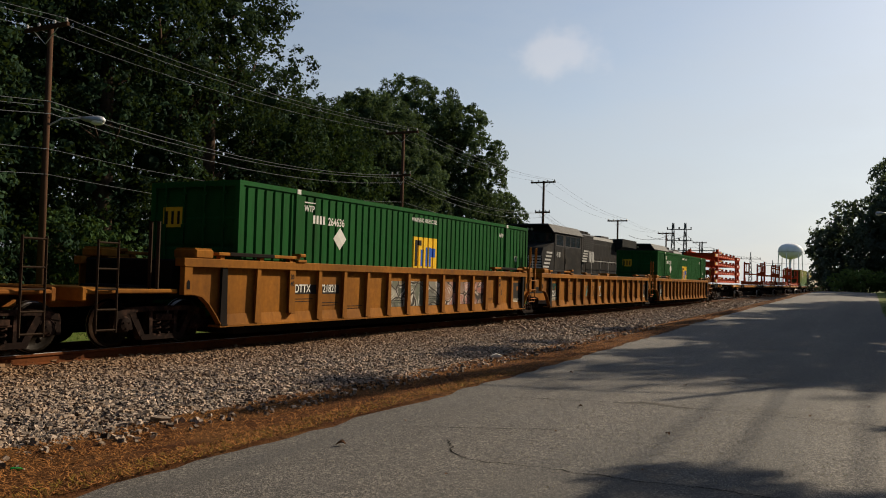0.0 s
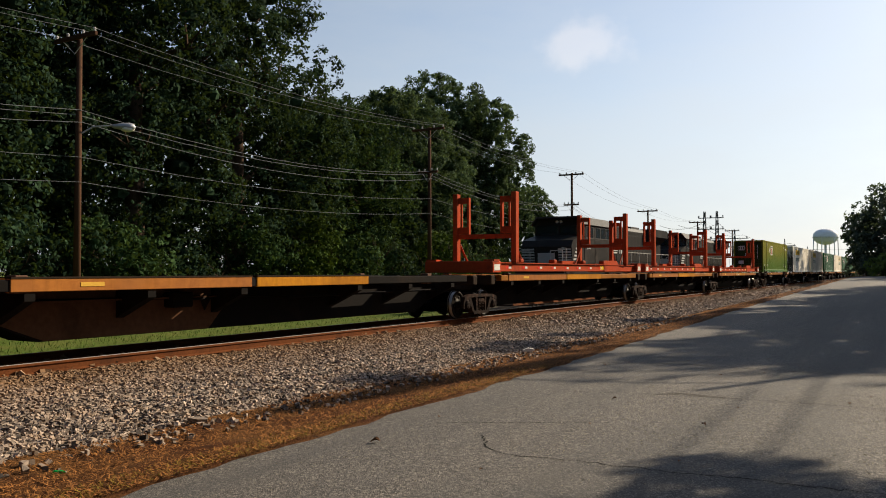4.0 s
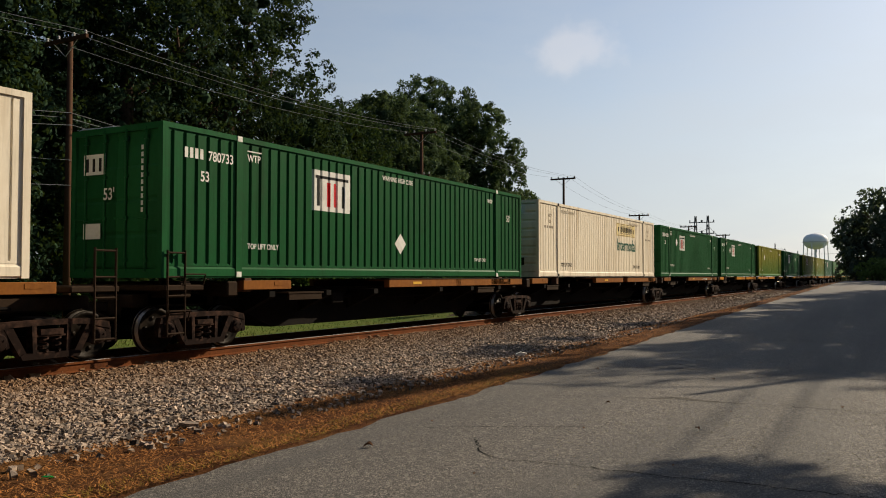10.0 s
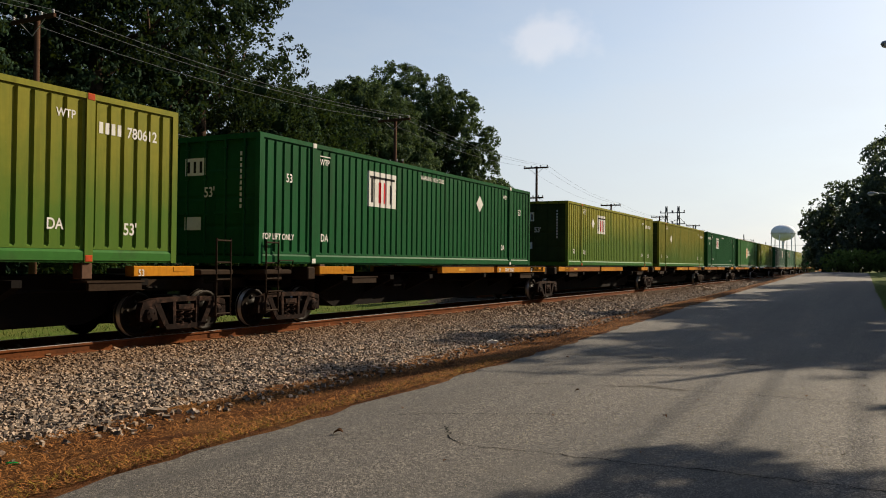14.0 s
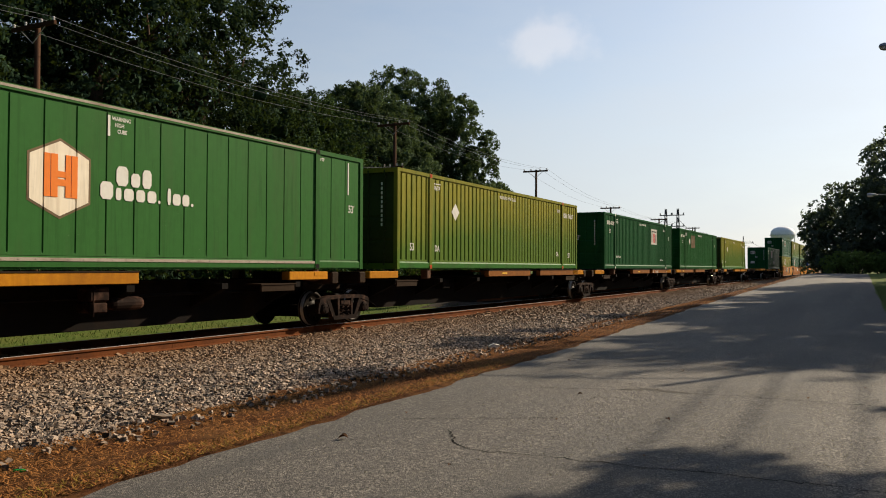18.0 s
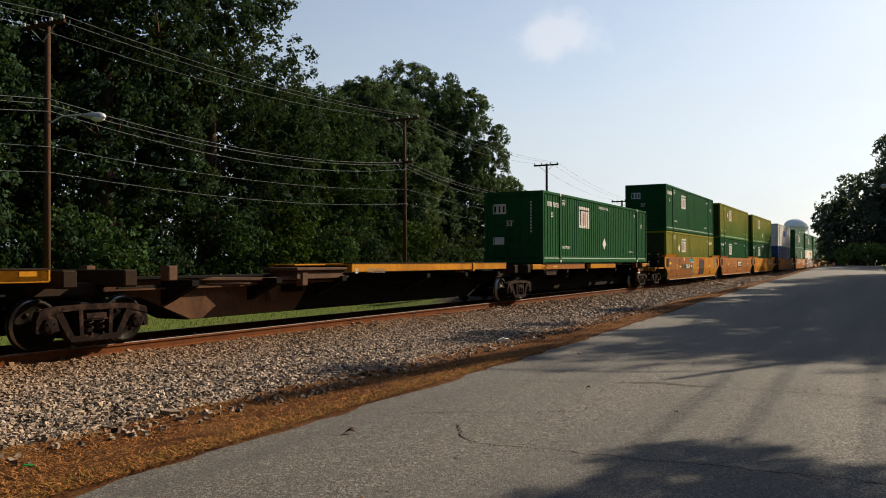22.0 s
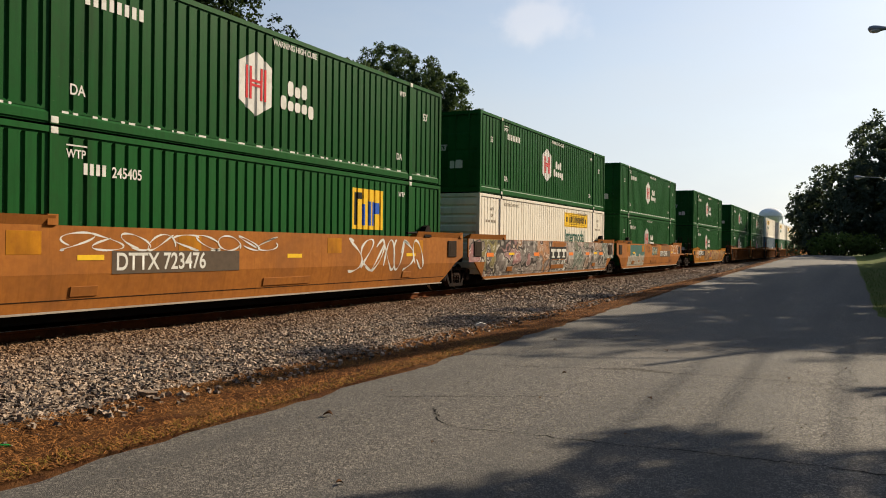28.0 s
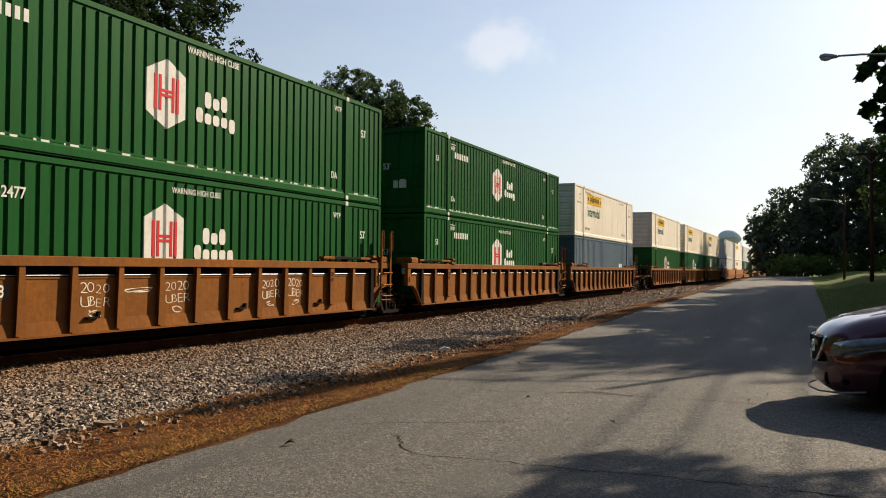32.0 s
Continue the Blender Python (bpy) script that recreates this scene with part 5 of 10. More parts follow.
def ribbed_side(car, look_, top, low, x, y0, y1):
    """One side of a ribbed well: chord, recessed sheet, tapered ribs, sill, guide bar and end post."""
    mat, mid = M[look_], (y0 + y1) / 2
    slot = 0.36 if look_ == "rustwell" else 0.17          # the later cars leave a gap under the chord
    def sheet_(bm):
        n0 = [(y0 + 0.04, 0.99), (y0 + 0.3, 0.99), (y0 + 0.5, 0.95), (y0 + 0.7, 0.8), (y0 + 0.88, 0.6), (y0 + 1.06, low + 0.02)]
        n1 = [(2 * mid - a, b) for a, b in n0]
        prism(bm, [(y0 + 0.04, top - slot)] + n0 + n1[::-1] + [(y1 - 0.04, top - slot)], "x", x - 0.13, x - 0.11)
        box(bm, x - 0.135, x - 0.095, y0 + 0.04, y1 - 0.04, top - slot - 0.025, top - slot + 0.005)
        for s in (-1, 1):                                         # lip round the wheel arch
            pts = [(x - 0.13, mid + s * (mid - a), b) for a, b in n0]
            for p, q in zip(pts, pts[1:]):
                box_ = [(p[1], p[2]), (q[1], q[2]), (q[1], q[2] + 0.035), (p[1], p[2] + 0.035)]
                prism(bm, box_, "x", x - 0.11, x)
    def rib(bm, w0, w1, foot):
        lo = [(-w1, foot), (w1, foot), (w0, top - 0.16), (-w0, top - 0.16)]
        prism(bm, lo, "x", x - 0.02, x - 0.002)
        prism(bm, [(x - 0.13, foot), (x - 0.01, foot), (x - 0.01, top - 0.16), (x - 0.13, top - 0.16)], "y", -0.02, 0.02)
        prism(bm, [(x - 0.11, foot - 0.02), (x + 0.035, foot - 0.02), (x + 0.035, foot + 0.015), (x - 0.11, foot + 0.015)], "y", -w1 * 0.8, w1 * 0.8)
    def chord(bm):
        soft_box(bm, x - 0.235, x + 0.01, y0, y1, top - 0.16, top, 0.012)
        box(bm, x - 0.005, x + 0.02, y0 + 0.02, y1 - 0.02, top - 0.165, top - 0.14)
    def sill(bm):
        prism(bm, [(x - 0.12, low + 0.02), (x - 0.06, low + 0.02), (x - 0.098, low + 0.24), (x - 0.12, low + 0.24)], "y", y0 + 1.08, y1 - 1.08)
        box(bm, x - 0.3, x + 0.03, y0 + 1.0, y1 - 1.0, low - 0.015, low + 0.02)
    def guide(bm):
        soft_box(bm, x - 0.2, x + 0.0, 0.0, 2.62, top + 0.07, top + 0.14, 0.012)
        for yy in (0.1, 1.3, 2.3):
            box(bm, x - 0.16, x - 0.05, yy, yy + 0.12, top, top + 0.07)
        soft_box(bm, x - 0.2, x + 0.04, 2.5, 2.82, top + 0.002, top + 0.06, 0.01)
        soft_box(bm, x - 0.22, x + 0.05, 2.55, 2.78, top + 0.12, top + 0.2, 0.02)
    # black sheet behind the gap, in place of the shade in there
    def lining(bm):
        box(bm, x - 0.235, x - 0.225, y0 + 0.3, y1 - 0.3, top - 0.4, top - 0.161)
    def rod(bm):
        tube(bm, (x - 0.1, y0 + 0.5, top - 0.325), (x - 0.1, y1 - 0.5, top - 0.325), 0.009, n=6)
    for flip in (False, True):
        m = pose(0, 2 * mid, 0, 0, 0, 180) if flip else Matrix.Identity(4)
        side = part("side", cached(("rside", look_), lambda: made("side", mat, sheet_)), car, m)
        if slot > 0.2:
            part("lining", cached(("lining", look_), lambda: made("lining", M["black"], lining)), car, m, "black sheet standing in for shade in the gap under the chord")
            part("tie_rod", cached(("rod", look_), lambda: made("tie_rod", M["galv"], rod)), car, m, "thin bright steel rod")
        part("top_chord", cached(("chord", look_), lambda: made("top_chord", mat, chord)), car, m)
        part("side_sill", cached(("sill", look_), lambda: made("side_sill", mat, sill)), car, m, "worn steel sill with a bright lower edge")
        for i, yy in enumerate([0.42] + RIBS + [2 * mid - 0.42]):
            wide = i in (1, len(RIBS))
            me = cached(("rib", look_, wide), lambda: made("rib", mat, lambda bm: rib(bm, 0.1, 0.1, 0.56) if wide else rib(bm, 0.055, 0.1, low + 0.03)))
            part("rib", me, car, m @ pose(0, yy, 0))
        for yy in (-0.62, 2 * mid + 0.62):
            part("rib", cached(("dkrib", look_), lambda: made("rib", M["black"], lambda bm: rib(bm, 0.07, 0.1, low + 0.03))), car, m @ pose(0, yy, 0), "black painted end rib")
        for e in (0, 1):
            q = m @ (pose(0, 2 * mid, 0) @ Matrix.Diagonal((1, -1, 1, 1)) if e else Matrix.Identity(4))
            part("guide_rail", cached(("guide", look_, e), lambda: made("guide_rail", mat, lambda bm: guide(bm))), car, m @ pose(0, 2 * mid - y0 - 3.75 if e else y0 + 0.93, 0))
            part("guide_cover", cached(("gcover", look_), lambda: made("guide_cover", M["black"], lambda bm: soft_box(bm, x - 0.21, x + 0.006, 0.0, 1.4, top + 0.065, top + 0.147, 0.012))), car, m @ pose(0, 2 * mid - y0 - 3.2 if e else y0 + 1.25, 0), "black painted stretch of the guide bar")
            part("end_post", cached(("epost", look_), lambda: made("end_post", mat, lambda bm: (soft_box(bm, x - 0.12, x + 0.005, -0.11, 0.11, 0.99, top - 0.165, 0.012), soft_box(bm, x - 0.6, x + 0.0, 0.18, 0.66, top + 0.002, top + 0.17, 0.02), box(bm, x - 0.55, x - 0.05, 0.2, 0.64, top + 0.172, top + 0.2)))), car, m @ pose(0, y1 - 0.12 - 0.72 if e else y0 + 0.13, 0))
            part("post_slot", cached("eslot", lambda: made("post_slot", M["black"], lambda bm: prism(bm, [(-0.04, 1.1), (0.04, 1.1), (0.04, 1.24), (0.0, 1.28), (-0.04, 1.24)], "x", x + 0.005, x + 0.01))), car, m @ pose(0, y1 - 0.84 if e else y0 + 0.13, 0))
        for yy in (1.55, 2 * mid - 1.55):
            part("lettering", letters("20\n40" if not flip else "20", 0.15, M["mark_black"]), car, m @ pose(x + 0.002, yy - 0.08, 1.32))


def well_car(u, look_, first=False, last=False, label="", high=1.76):
    car = thing("well_car", label, "well car", "cars of the freight train")
    ribbed = look_ in ("yellow", "rustwell")
    mat = M[look_]
    y0, y1, top, low, x = (-1.75, 16.35, 1.7, 0.35, 1.55) if ribbed else (-1.35, 17.45, high, 0.34, 1.5)
    if ribbed:
        ribbed_side(car, look_, top, low, x, y0, y1)
    else:
        def side(bm):
            prism(bm, [(y0, max(top - 0.62, 1.08)), (-0.82, CREASE), (16.9, CREASE), (y1, max(top - 0.62, 1.08)), (y1, top), (y0, top)], "x", x - 0.05, x)
            n = len(bm.verts)
            prism(bm, [(-0.82, CREASE - 0.001), (-0.05, low + 0.16), (0.25, low), (16.0, low), (16.3, low + 0.16), (16.9, CREASE - 0.001)], "x", x - 0.05, x)
            lean_in(bm)
        me = cached(("wellside", look_, top), lambda: made("side", mat, side))
        part("side", me, car)
        part("side", me, car, pose(0, 16.1, 0, 0, 0, 180))
        rim = cached(("rim", look_, top), lambda: made("guide_rail", mat, lambda bm: (prism(bm, [(x - 0.3, top + 0.002), (x + 0.0, top + 0.002), (x + 0.06, top + 0.16), (x + 0.02, top + 0.16)], "y", 0, 3.1), box(bm, x - 0.2, x + 0.04, 2.95, 3.15, top + 0.002, top + 0.18))))
        part("guide_rail", rim, car, (0, y0 + 0.1, 0), "sloped container guide plate")
        part("guide_rail", rim, car, (0, y1 - 3.25, 0), "sloped container guide plate")
        part("seam", cached(("seam", look_), lambda: made("seam", M["brownsteel"], lambda bm: (box(bm, x, x + 0.006, -0.1, 16.2, low + 0.17, low + 0.185), lean_in(bm)))), car)
        for yy, ww in ((2.2, 0.56), (7.2, 1.73), (13.45, 0.52)):
            part("access_plate", cached(("plate", look_, ww), lambda: made("access_plate", mat, lambda bm: (soft_box(bm, x, x + 0.02, 0, ww, low + 0.22, low + 0.4, 0.008), lean_in(bm)))), car, (0, yy, 0))
        # pale colour stands in for sun on the flange's edge
        part("flange", cached(("flange", look_), lambda: made("flange", M["pale_edge"], lambda bm: box(bm, x - 0.17, x - 0.05, 0.2, 16.0, low - 0.03, low - 0.002))), car, None, "lower flange coloured pale as if sunlit")
        for yy in (-0.9, 16.3):
            part("placard_board", cached(("pboard", look_, top), lambda: made("placard_board", M["brownsteel"], lambda bm: (soft_box(bm, x, x + 0.03, 0, 0.62, max(top - 0.62, 1.0), top - 0.1, 0.012), box(bm, x + 0.03, x + 0.036, 0.12, 0.5, max(top - 0.52, 1.06), top - 0.2)))), car, (0, yy, 0))
    part("floor", cached(("wellfloor", ribbed), lambda: made("floor", M["black"], lambda bm: (box(bm, -x + 0.3, x - 0.3, 0.0, 15.4, low - 0.2, low + 0.08), box(bm, -0.35, 0.35, y0 - 0.4, y1 + 0.4, low + 0.5, low + 0.75)) and [box(bm, -x + 0.2, x - 0.2, yy, yy + 0.25, low - 0.08, low) for yy in (0.2, 5, 10.5, 15.6)])), car)
    # bulkheads black instead of the car's paint: shade between cars put into colour
    for yy, s in ((y0, 1), (y1, -1)):
        part("end_bulkhead", cached(("ebulk", look_, top), lambda: made("end_bulkhead", M["black"], lambda bm: (soft_box(bm, -x + 0.32, x - 0.34, 0.02, 0.3, 0.95, top - 0.03, 0.03), soft_box(bm, -0.7, 0.7, -0.55, 0.1, 0.8, 1.15, 0.04)))), car, pose(0, yy, 0, 0, 0, 0 if s > 0 else 180))
    near_y = (-1.85 if first else -2.15) if ribbed else -2.1 if first else -1.62
    truck(car, near_y)
    if last:
        truck(car, 17.7 if ribbed else 18.2)
    for flag, yy, turn in ((first, y0, True), (last, y1, False)):
        if flag:
            d = -1 if turn else 1
            part("platform", cached(("plat", look_), lambda: made("platform", mat, lambda bm: (soft_box(bm, -1.45, 1.45, -2.1, -0.02, 1.02, 1.1, 0.02), soft_box(bm, -1.45, 1.45, -2.15, -2.05, 0.9, 1.14, 0.02), soft_box(bm, -0.4, 0.4, -2.2, 0, 0.75, 1.02, 0.03)))), car, pose(0, yy, 0, 0, 0, 0 if turn else 180))
            coupler(car, yy + d * 2.15, turn)
            lad = cached(("ladder", "galv"), lambda: ladder_mesh(M["brownsteel"]))
            part("ladder", lad, car, (1.5, yy + d * 1.9 - (0.42 if d > 0 else 0), 0))
            part("handrail", cached(("rails", look_), lambda: made("handrail", M["brownsteel"], lambda bm: pipe(bm, [(1.4, 0, 1.05), (1.4, 0, 2.35), (1.2, 0, 2.35), (1.2, 0, 1.1)], 0.035, 6))), car, (0, yy + d * 0.5, 0))
    if ribbed:
        def tall(bm):
            for yy in (0.0, 0.56):
                soft_box(bm, -0.03, 0.01, yy - 0.04, yy + 0.04, 0.95, 2.6, 0.008)
                pipe(bm, [(0, yy, 1.85), (0, yy, 2.62), (0, yy + 0.1, 2.66), (0, yy + 0.1, 2.1), (0, yy + 0.03, 2.06)], 0.022, 6)
        part("ladder", cached(("tall", look_), lambda: made("ladder", mat, tall)), car, (x + 0.055, 15.68, 0), "tall yellow end ladder")
        for zz in (0.72, 1.05, 1.4):
            part("rung", cached("rung", lambda: made("rung", M["amber"], lambda bm: pipe(bm, [(0, -0.02, 0.05 * 0), (0.05, 0.0, 0), (0.05, 0.56, 0), (0, 0.58, 0)], 0.017, 6))), car, (x + 0.06, 15.68, zz))
        part("stirrup", cached("stirrup", lambda: made("stirrup", M["amber"], lambda bm: pipe(bm, [(0, 0, 1.0), (0, 0, 0.6), (0, 0.56, 0.6), (0, 0.56, 1.0)], 0.018, 6))), car, (x + 0.05, 15.68, 0))
    MOVERS.append((car, u, 0.0))
    return car


def strip_mesh(a, mat_a="yellow"):
    return made("side_plate", M[mat_a], lambda bm: (soft_box(bm, 1.16, 1.33, 0, a, 1.165, 1.372, 0.01), box(bm, 0.5, 1.165, 0.01, a - 0.01, 1.335, 1.368)))


def ledge_mesh(a):
    return made("ledge", M["brownsteel"], lambda bm: box(bm, 1.05, 1.34, 0.0, a, 1.373, 1.4))


def spine_car(u, t_near, length, t_far=None, coupled=False, plates=(), label="", number="", edge="black"):
    """One unit: a deep centre beam on trucks with platforms held out at the sides. t_near: its truck, from u."""
    car = thing("spine_car", label, "spine car", "cars of the freight train")
    y0, y1 = t_near + 0.4, t_near + length - 0.4
    def sill():
        def draw(bm):
            prism(bm, [(y0, 0.86), (y0 + 1.2, 0.8), (y0 + 2.4, 0.3), (y1 - 2.4, 0.3), (y1 - 1.2, 0.8), (y1, 0.86), (y1, 1.16), (y0, 1.16)], "x", -0.42, 0.42)
            box(bm, -0.55, 0.55, y0 + 0.2, y1 - 0.2, 1.162, 1.2)
        return made("centre_sill", M["black"], draw)
    # black puts the shade over the beam into its colour
    part("centre_sill", cached(("spine", round(y0, 2), round(y1, 2)), sill), car, None, "steel centre beam coloured black for the shade it lies in")
    outr = cached("outrigger", lambda: made("outrigger", M["black"], lambda bm: prism(bm, [(-1.3, 1.14), (-1.3, 1.02), (-0.42, 0.62), (0.42, 0.62), (1.3, 1.02), (1.3, 1.14)], "y", -0.09, 0.09)))
    L_ = y1 - y0
    for f in (0.1, 0.24, 0.38, 0.62, 0.76, 0.9):
        part("outrigger", outr, car, (0, y0 + f * L_, 0))
    for f, w in plates or ((0.08, 5.2), (0.4, 4.0)):
        tone = "rustwell" if 395 < u < 450 or 150 < u < 265 else "yellow2" if not edge else "amber" if w > 5 else "yellow2"
        up = 0.0 if edge else 0.065
        me = cached(("strip", w, tone), lambda: strip_mesh(w, tone))
        part("ledge", cached(("ledge", w), lambda: ledge_mesh(w)), car, (0, y0 + f * L_, up))
        part("side_plate", me, car, (0, y0 + f * L_, up), "weathered yellow edge plate with dark worn top")
        part("side_plate", me, car, pose(0, y0 + f * L_ + w, up, 0, 0, 180), "weathered yellow edge plate with dark worn top")
    # brown sheet paints the beam's sunlit stretch; its slanted end is the shadow's edge
    if not edge or 80 < u < 90:
        part("beam_cover", cached(("bcover", round(y0, 1)), lambda: made("beam_cover", M["sunlit_brown"], lambda bm: (prism(bm, [(y0 + 2.5, 0.31), (6.6, 0.31), (7.25, 0.98), (7.25, 1.14), (y0, 1.14), (y0, 0.87), (y0 + 1.2, 0.81)], "x", 0.422, 0.44), box(bm, 0.44, 0.6, y0 + 0.2, 7.2, 0.955, 0.985)))), car, None, "rust-brown sheet coloured as the sunlit stretch of the centre beam")
    if not edge:
        part("lower_deck", cached("lowdeck", lambda: made("lower_deck", M["dustbeam"], lambda bm: (soft_box(bm, 0.2, 1.3, 0, 2.0, 1.29, 1.355, 0.012), box(bm, 0.42, 1.22, 0.1, 1.9, 1.1, 1.268)))), car, (0, 5.65, 0), "pale dusty lower deck plate")
        part("edge_bracket", cached("ebracket", lambda: made("edge_bracket", M["yellow2"], lambda bm: soft_box(bm, 1.2, 1.36, 0, 0.14, 1.17, 1.45, 0.012))), car, (0, 14.7, 0))
        part("locking_arm", cached("lockarm", lambda: made("locking_arm", M["dustbeam"], lambda bm: (pipe(bm, [(0.46, 0, 1.13), (0.9, 1.6, 1.1), (1.15, 2.6, 1.12), (1.2, 4.4, 1.13)], 0.045, 6), pipe(bm, [(0.46, 0.2, 1.0), (0.8, 1.8, 1.01), (1.0, 4.0, 1.03)], 0.03, 6), soft_box(bm, 1.05, 1.25, 2.5, 2.72, 0.93, 1.25, 0.02), prism(bm, [(2.0, 1.05), (2.5, 1.05), (2.35, 0.62), (2.15, 0.6)], "x", 0.5, 0.62)))), car, (0, 3.4, 0), "bent dusty locking arm")
    if edge and edge != "none":
        me = cached(("edge", edge, round(L_, 1)), lambda: made("edge_beam", M[edge], lambda bm: soft_box(bm, 1.12, 1.31, 0, L_ - 1.6, 1.17, 1.36, 0.012)))
        part("edge_beam", me, car, (0, y0 + 0.8, 0))
        part("edge_beam", me, car, pose(0, y1 - 0.8, 0, 0, 0, 180))
    if edge == "none":
        for yy in (y0 + 0.5, y1 - 2.1):
            part("end_plate", cached(("upplate", u < 265), lambda: made("end_plate", M["rustwell" if u < 265 else "yellow2"], lambda bm: (soft_box(bm, 1.1, 1.33, 0, 1.5, 1.18, 1.372, 0.01), box(bm, 1.33, 1.338, 0.95, 1.25, 1.27, 1.35)))), car, (0, yy, 0), "worn yellow platform edge")
        if int(u) % 2:
            text_on(car, "53", 0.17, y1 - 2.0, 1.19, "decal", 1.336)
        for yy in (y0 + 1.9, y1 - 3.1):
            far = yy > y0 + 5
            part("step_plate", cached("lowplate", lambda: made("step_plate", M["brownsteel"], lambda bm: (box(bm, 0.9, 1.34, 0, 1.25, 1.08, 1.11), box(bm, 1.26, 1.32, 0.05, 1.2, 0.94, 1.08)))), car, (0, yy, 0), "dark lower step beam")
            if far and int(u) % 3 == 0:
                part("step_marker", cached("lowmark", lambda: made("step_marker", M["marker_orange"], lambda bm: box(bm, 1.32, 1.328, 0.1, 0.52, 0.965, 1.05))), car, (0, yy, 0), "orange reflective panel")
    for s in (-1, 1):
        for yy in (0.0, 12.2):
            part("container_pad", cached("padmesh", lambda: made("container_pad", M["dustbeam"], lambda bm: soft_box(bm, -0.14, 0.1, 0, 0.22, 1.14, 1.425, 0.015))), car, (s * 1.16, max(y0 + 0.6, 1.85) + yy, 0))
    part("brake_cylinder", cached("bcyl", lambda: made("brake_cylinder", M["black"], lambda bm: (soft_box(bm, 0.43, 0.75, 0, 0.5, 0.78, 1.08, 0.03), tube(bm, (0.6, 0.5, 0.93), (0.6, 1.0, 0.93), 0.03, n=6), prism(bm, [(0.95, 0.7), (1.15, 0.98), (0.8, 1.0)], "x", 0.55, 0.58)))), car, (0, y0 + 0.3 * L_, 0))
    part("brake_pipe", cached(("bpipe", round(L_, 1)), lambda: made("brake_pipe", M["black"], lambda bm: pipe(bm, [(0.5, 0.6, 1.0), (0.5, L_ * 0.45, 0.95), (0.75, L_ * 0.5, 0.9), (0.75, L_ - 1.0, 0.95)], 0.03, 6))), car, (0, y0, 0))
    truck(car, t_near)
    part("end_casting", cached("ecast", lambda: made("end_casting", M["brownsteel"], lambda bm: (soft_box(bm, -0.5, 0.5, -0.85, 0.75, 0.87, 1.14, 0.04), soft_box(bm, -1.28, 1.28, -0.75, -0.45, 1.05, 1.36, 0.03), soft_box(bm, -1.28, 1.28, 0.5, 0.8, 1.05, 1.36, 0.03)))), car, (0, t_near, 0))
    if t_far is not None:
        truck(car, t_far)
        coupler(car, t_far + 1.2, False)
        part("end_platform", cached("eplat", lambda: made("end_platform", M["brownsteel"], lambda bm: (soft_box(bm, -1.35, 1.35, 0.2, 1.15, 1.19, 1.3, 0.02), soft_box(bm, -0.5, 0.5, -0.9, 1.2, 0.86, 1.12, 0.03)))), car, (0, t_far, 0))
        part("ladder", cached(("ladder", "brownsteel"), lambda: ladder_mesh(M["brownsteel"])), car, (1.34, t_far + 0.65, 0))
    if coupled:
        coupler(car, t_near - 1.2, True)
        part("end_platform", cached("eplat", lambda: made("end_platform", M["brownsteel"], lambda bm: (soft_box(bm, -1.35, 1.35, 0.2, 1.15, 1.19, 1.3, 0.02), soft_box(bm, -0.5, 0.5, -0.9, 1.2, 0.86, 1.12, 0.03)))), car, pose(0, t_near, 0, 0, 0, 180))
        part("ladder", cached(("ladder", "brownsteel"), lambda: ladder_mesh(M["brownsteel"])), car, (1.34, t_near - 1.1, 0))
        for yy, zz in ((-0.72, 1.3), (-1.1, 0.62)):
            part("grab_iron", cached("grab", lambda: made("grab_iron", M["brownsteel"], lambda bm: pipe(bm, [(0, 0, 0), (0.06, 0, 0.2), (0.06, 0.5, 0.2), (0, 0.5, 0)], 0.016, 6))), car, (1.34, t_near + yy, zz))
        part("brake_wheel", cached("bwheel", lambda: made("brake_wheel", M["brownsteel"], lambda bm: (pipe(bm, [(0.9 + 0.27 * math.cos(a), 0, 2.2 + 0.27 * math.sin(a)) for a in np.linspace(0, 2 * math.pi, 15)], 0.02, 5), tube(bm, (0.9, 0.02, 1.2), (0.9, 0.02, 2.2), 0.03, n=6), tube(bm, (0.63, 0, 2.2), (1.17, 0, 2.2), 0.014, n=5)))), car, (0, t_near - 0.9, 0))
    if number:
        f = (plates or ((0, 0), (0.4, 4)))[-1][0]
        text_on(car, number, 0.17, y0 + f * L_ + 0.7, 1.2, "mark_faint" if not edge else "decal", 1.336)
        text_on(car, "53", 0.17, y0 + f * L_ + 0.15, 1.2, "decal", 1.336)
    if edge:
        part("reflector", cached("refl", lambda: made("reflector", M["brass"], lambda bm: box(bm, 1.331, 1.337, 0, 0.45, 1.24, 1.31))), car, (0, y0 + (plates or ((0.08, 1), (0, 0)))[0][0] * L_ + 1.2, 0), "amber reflector strip")
    MOVERS.append((car, u, 0.0))
    return car


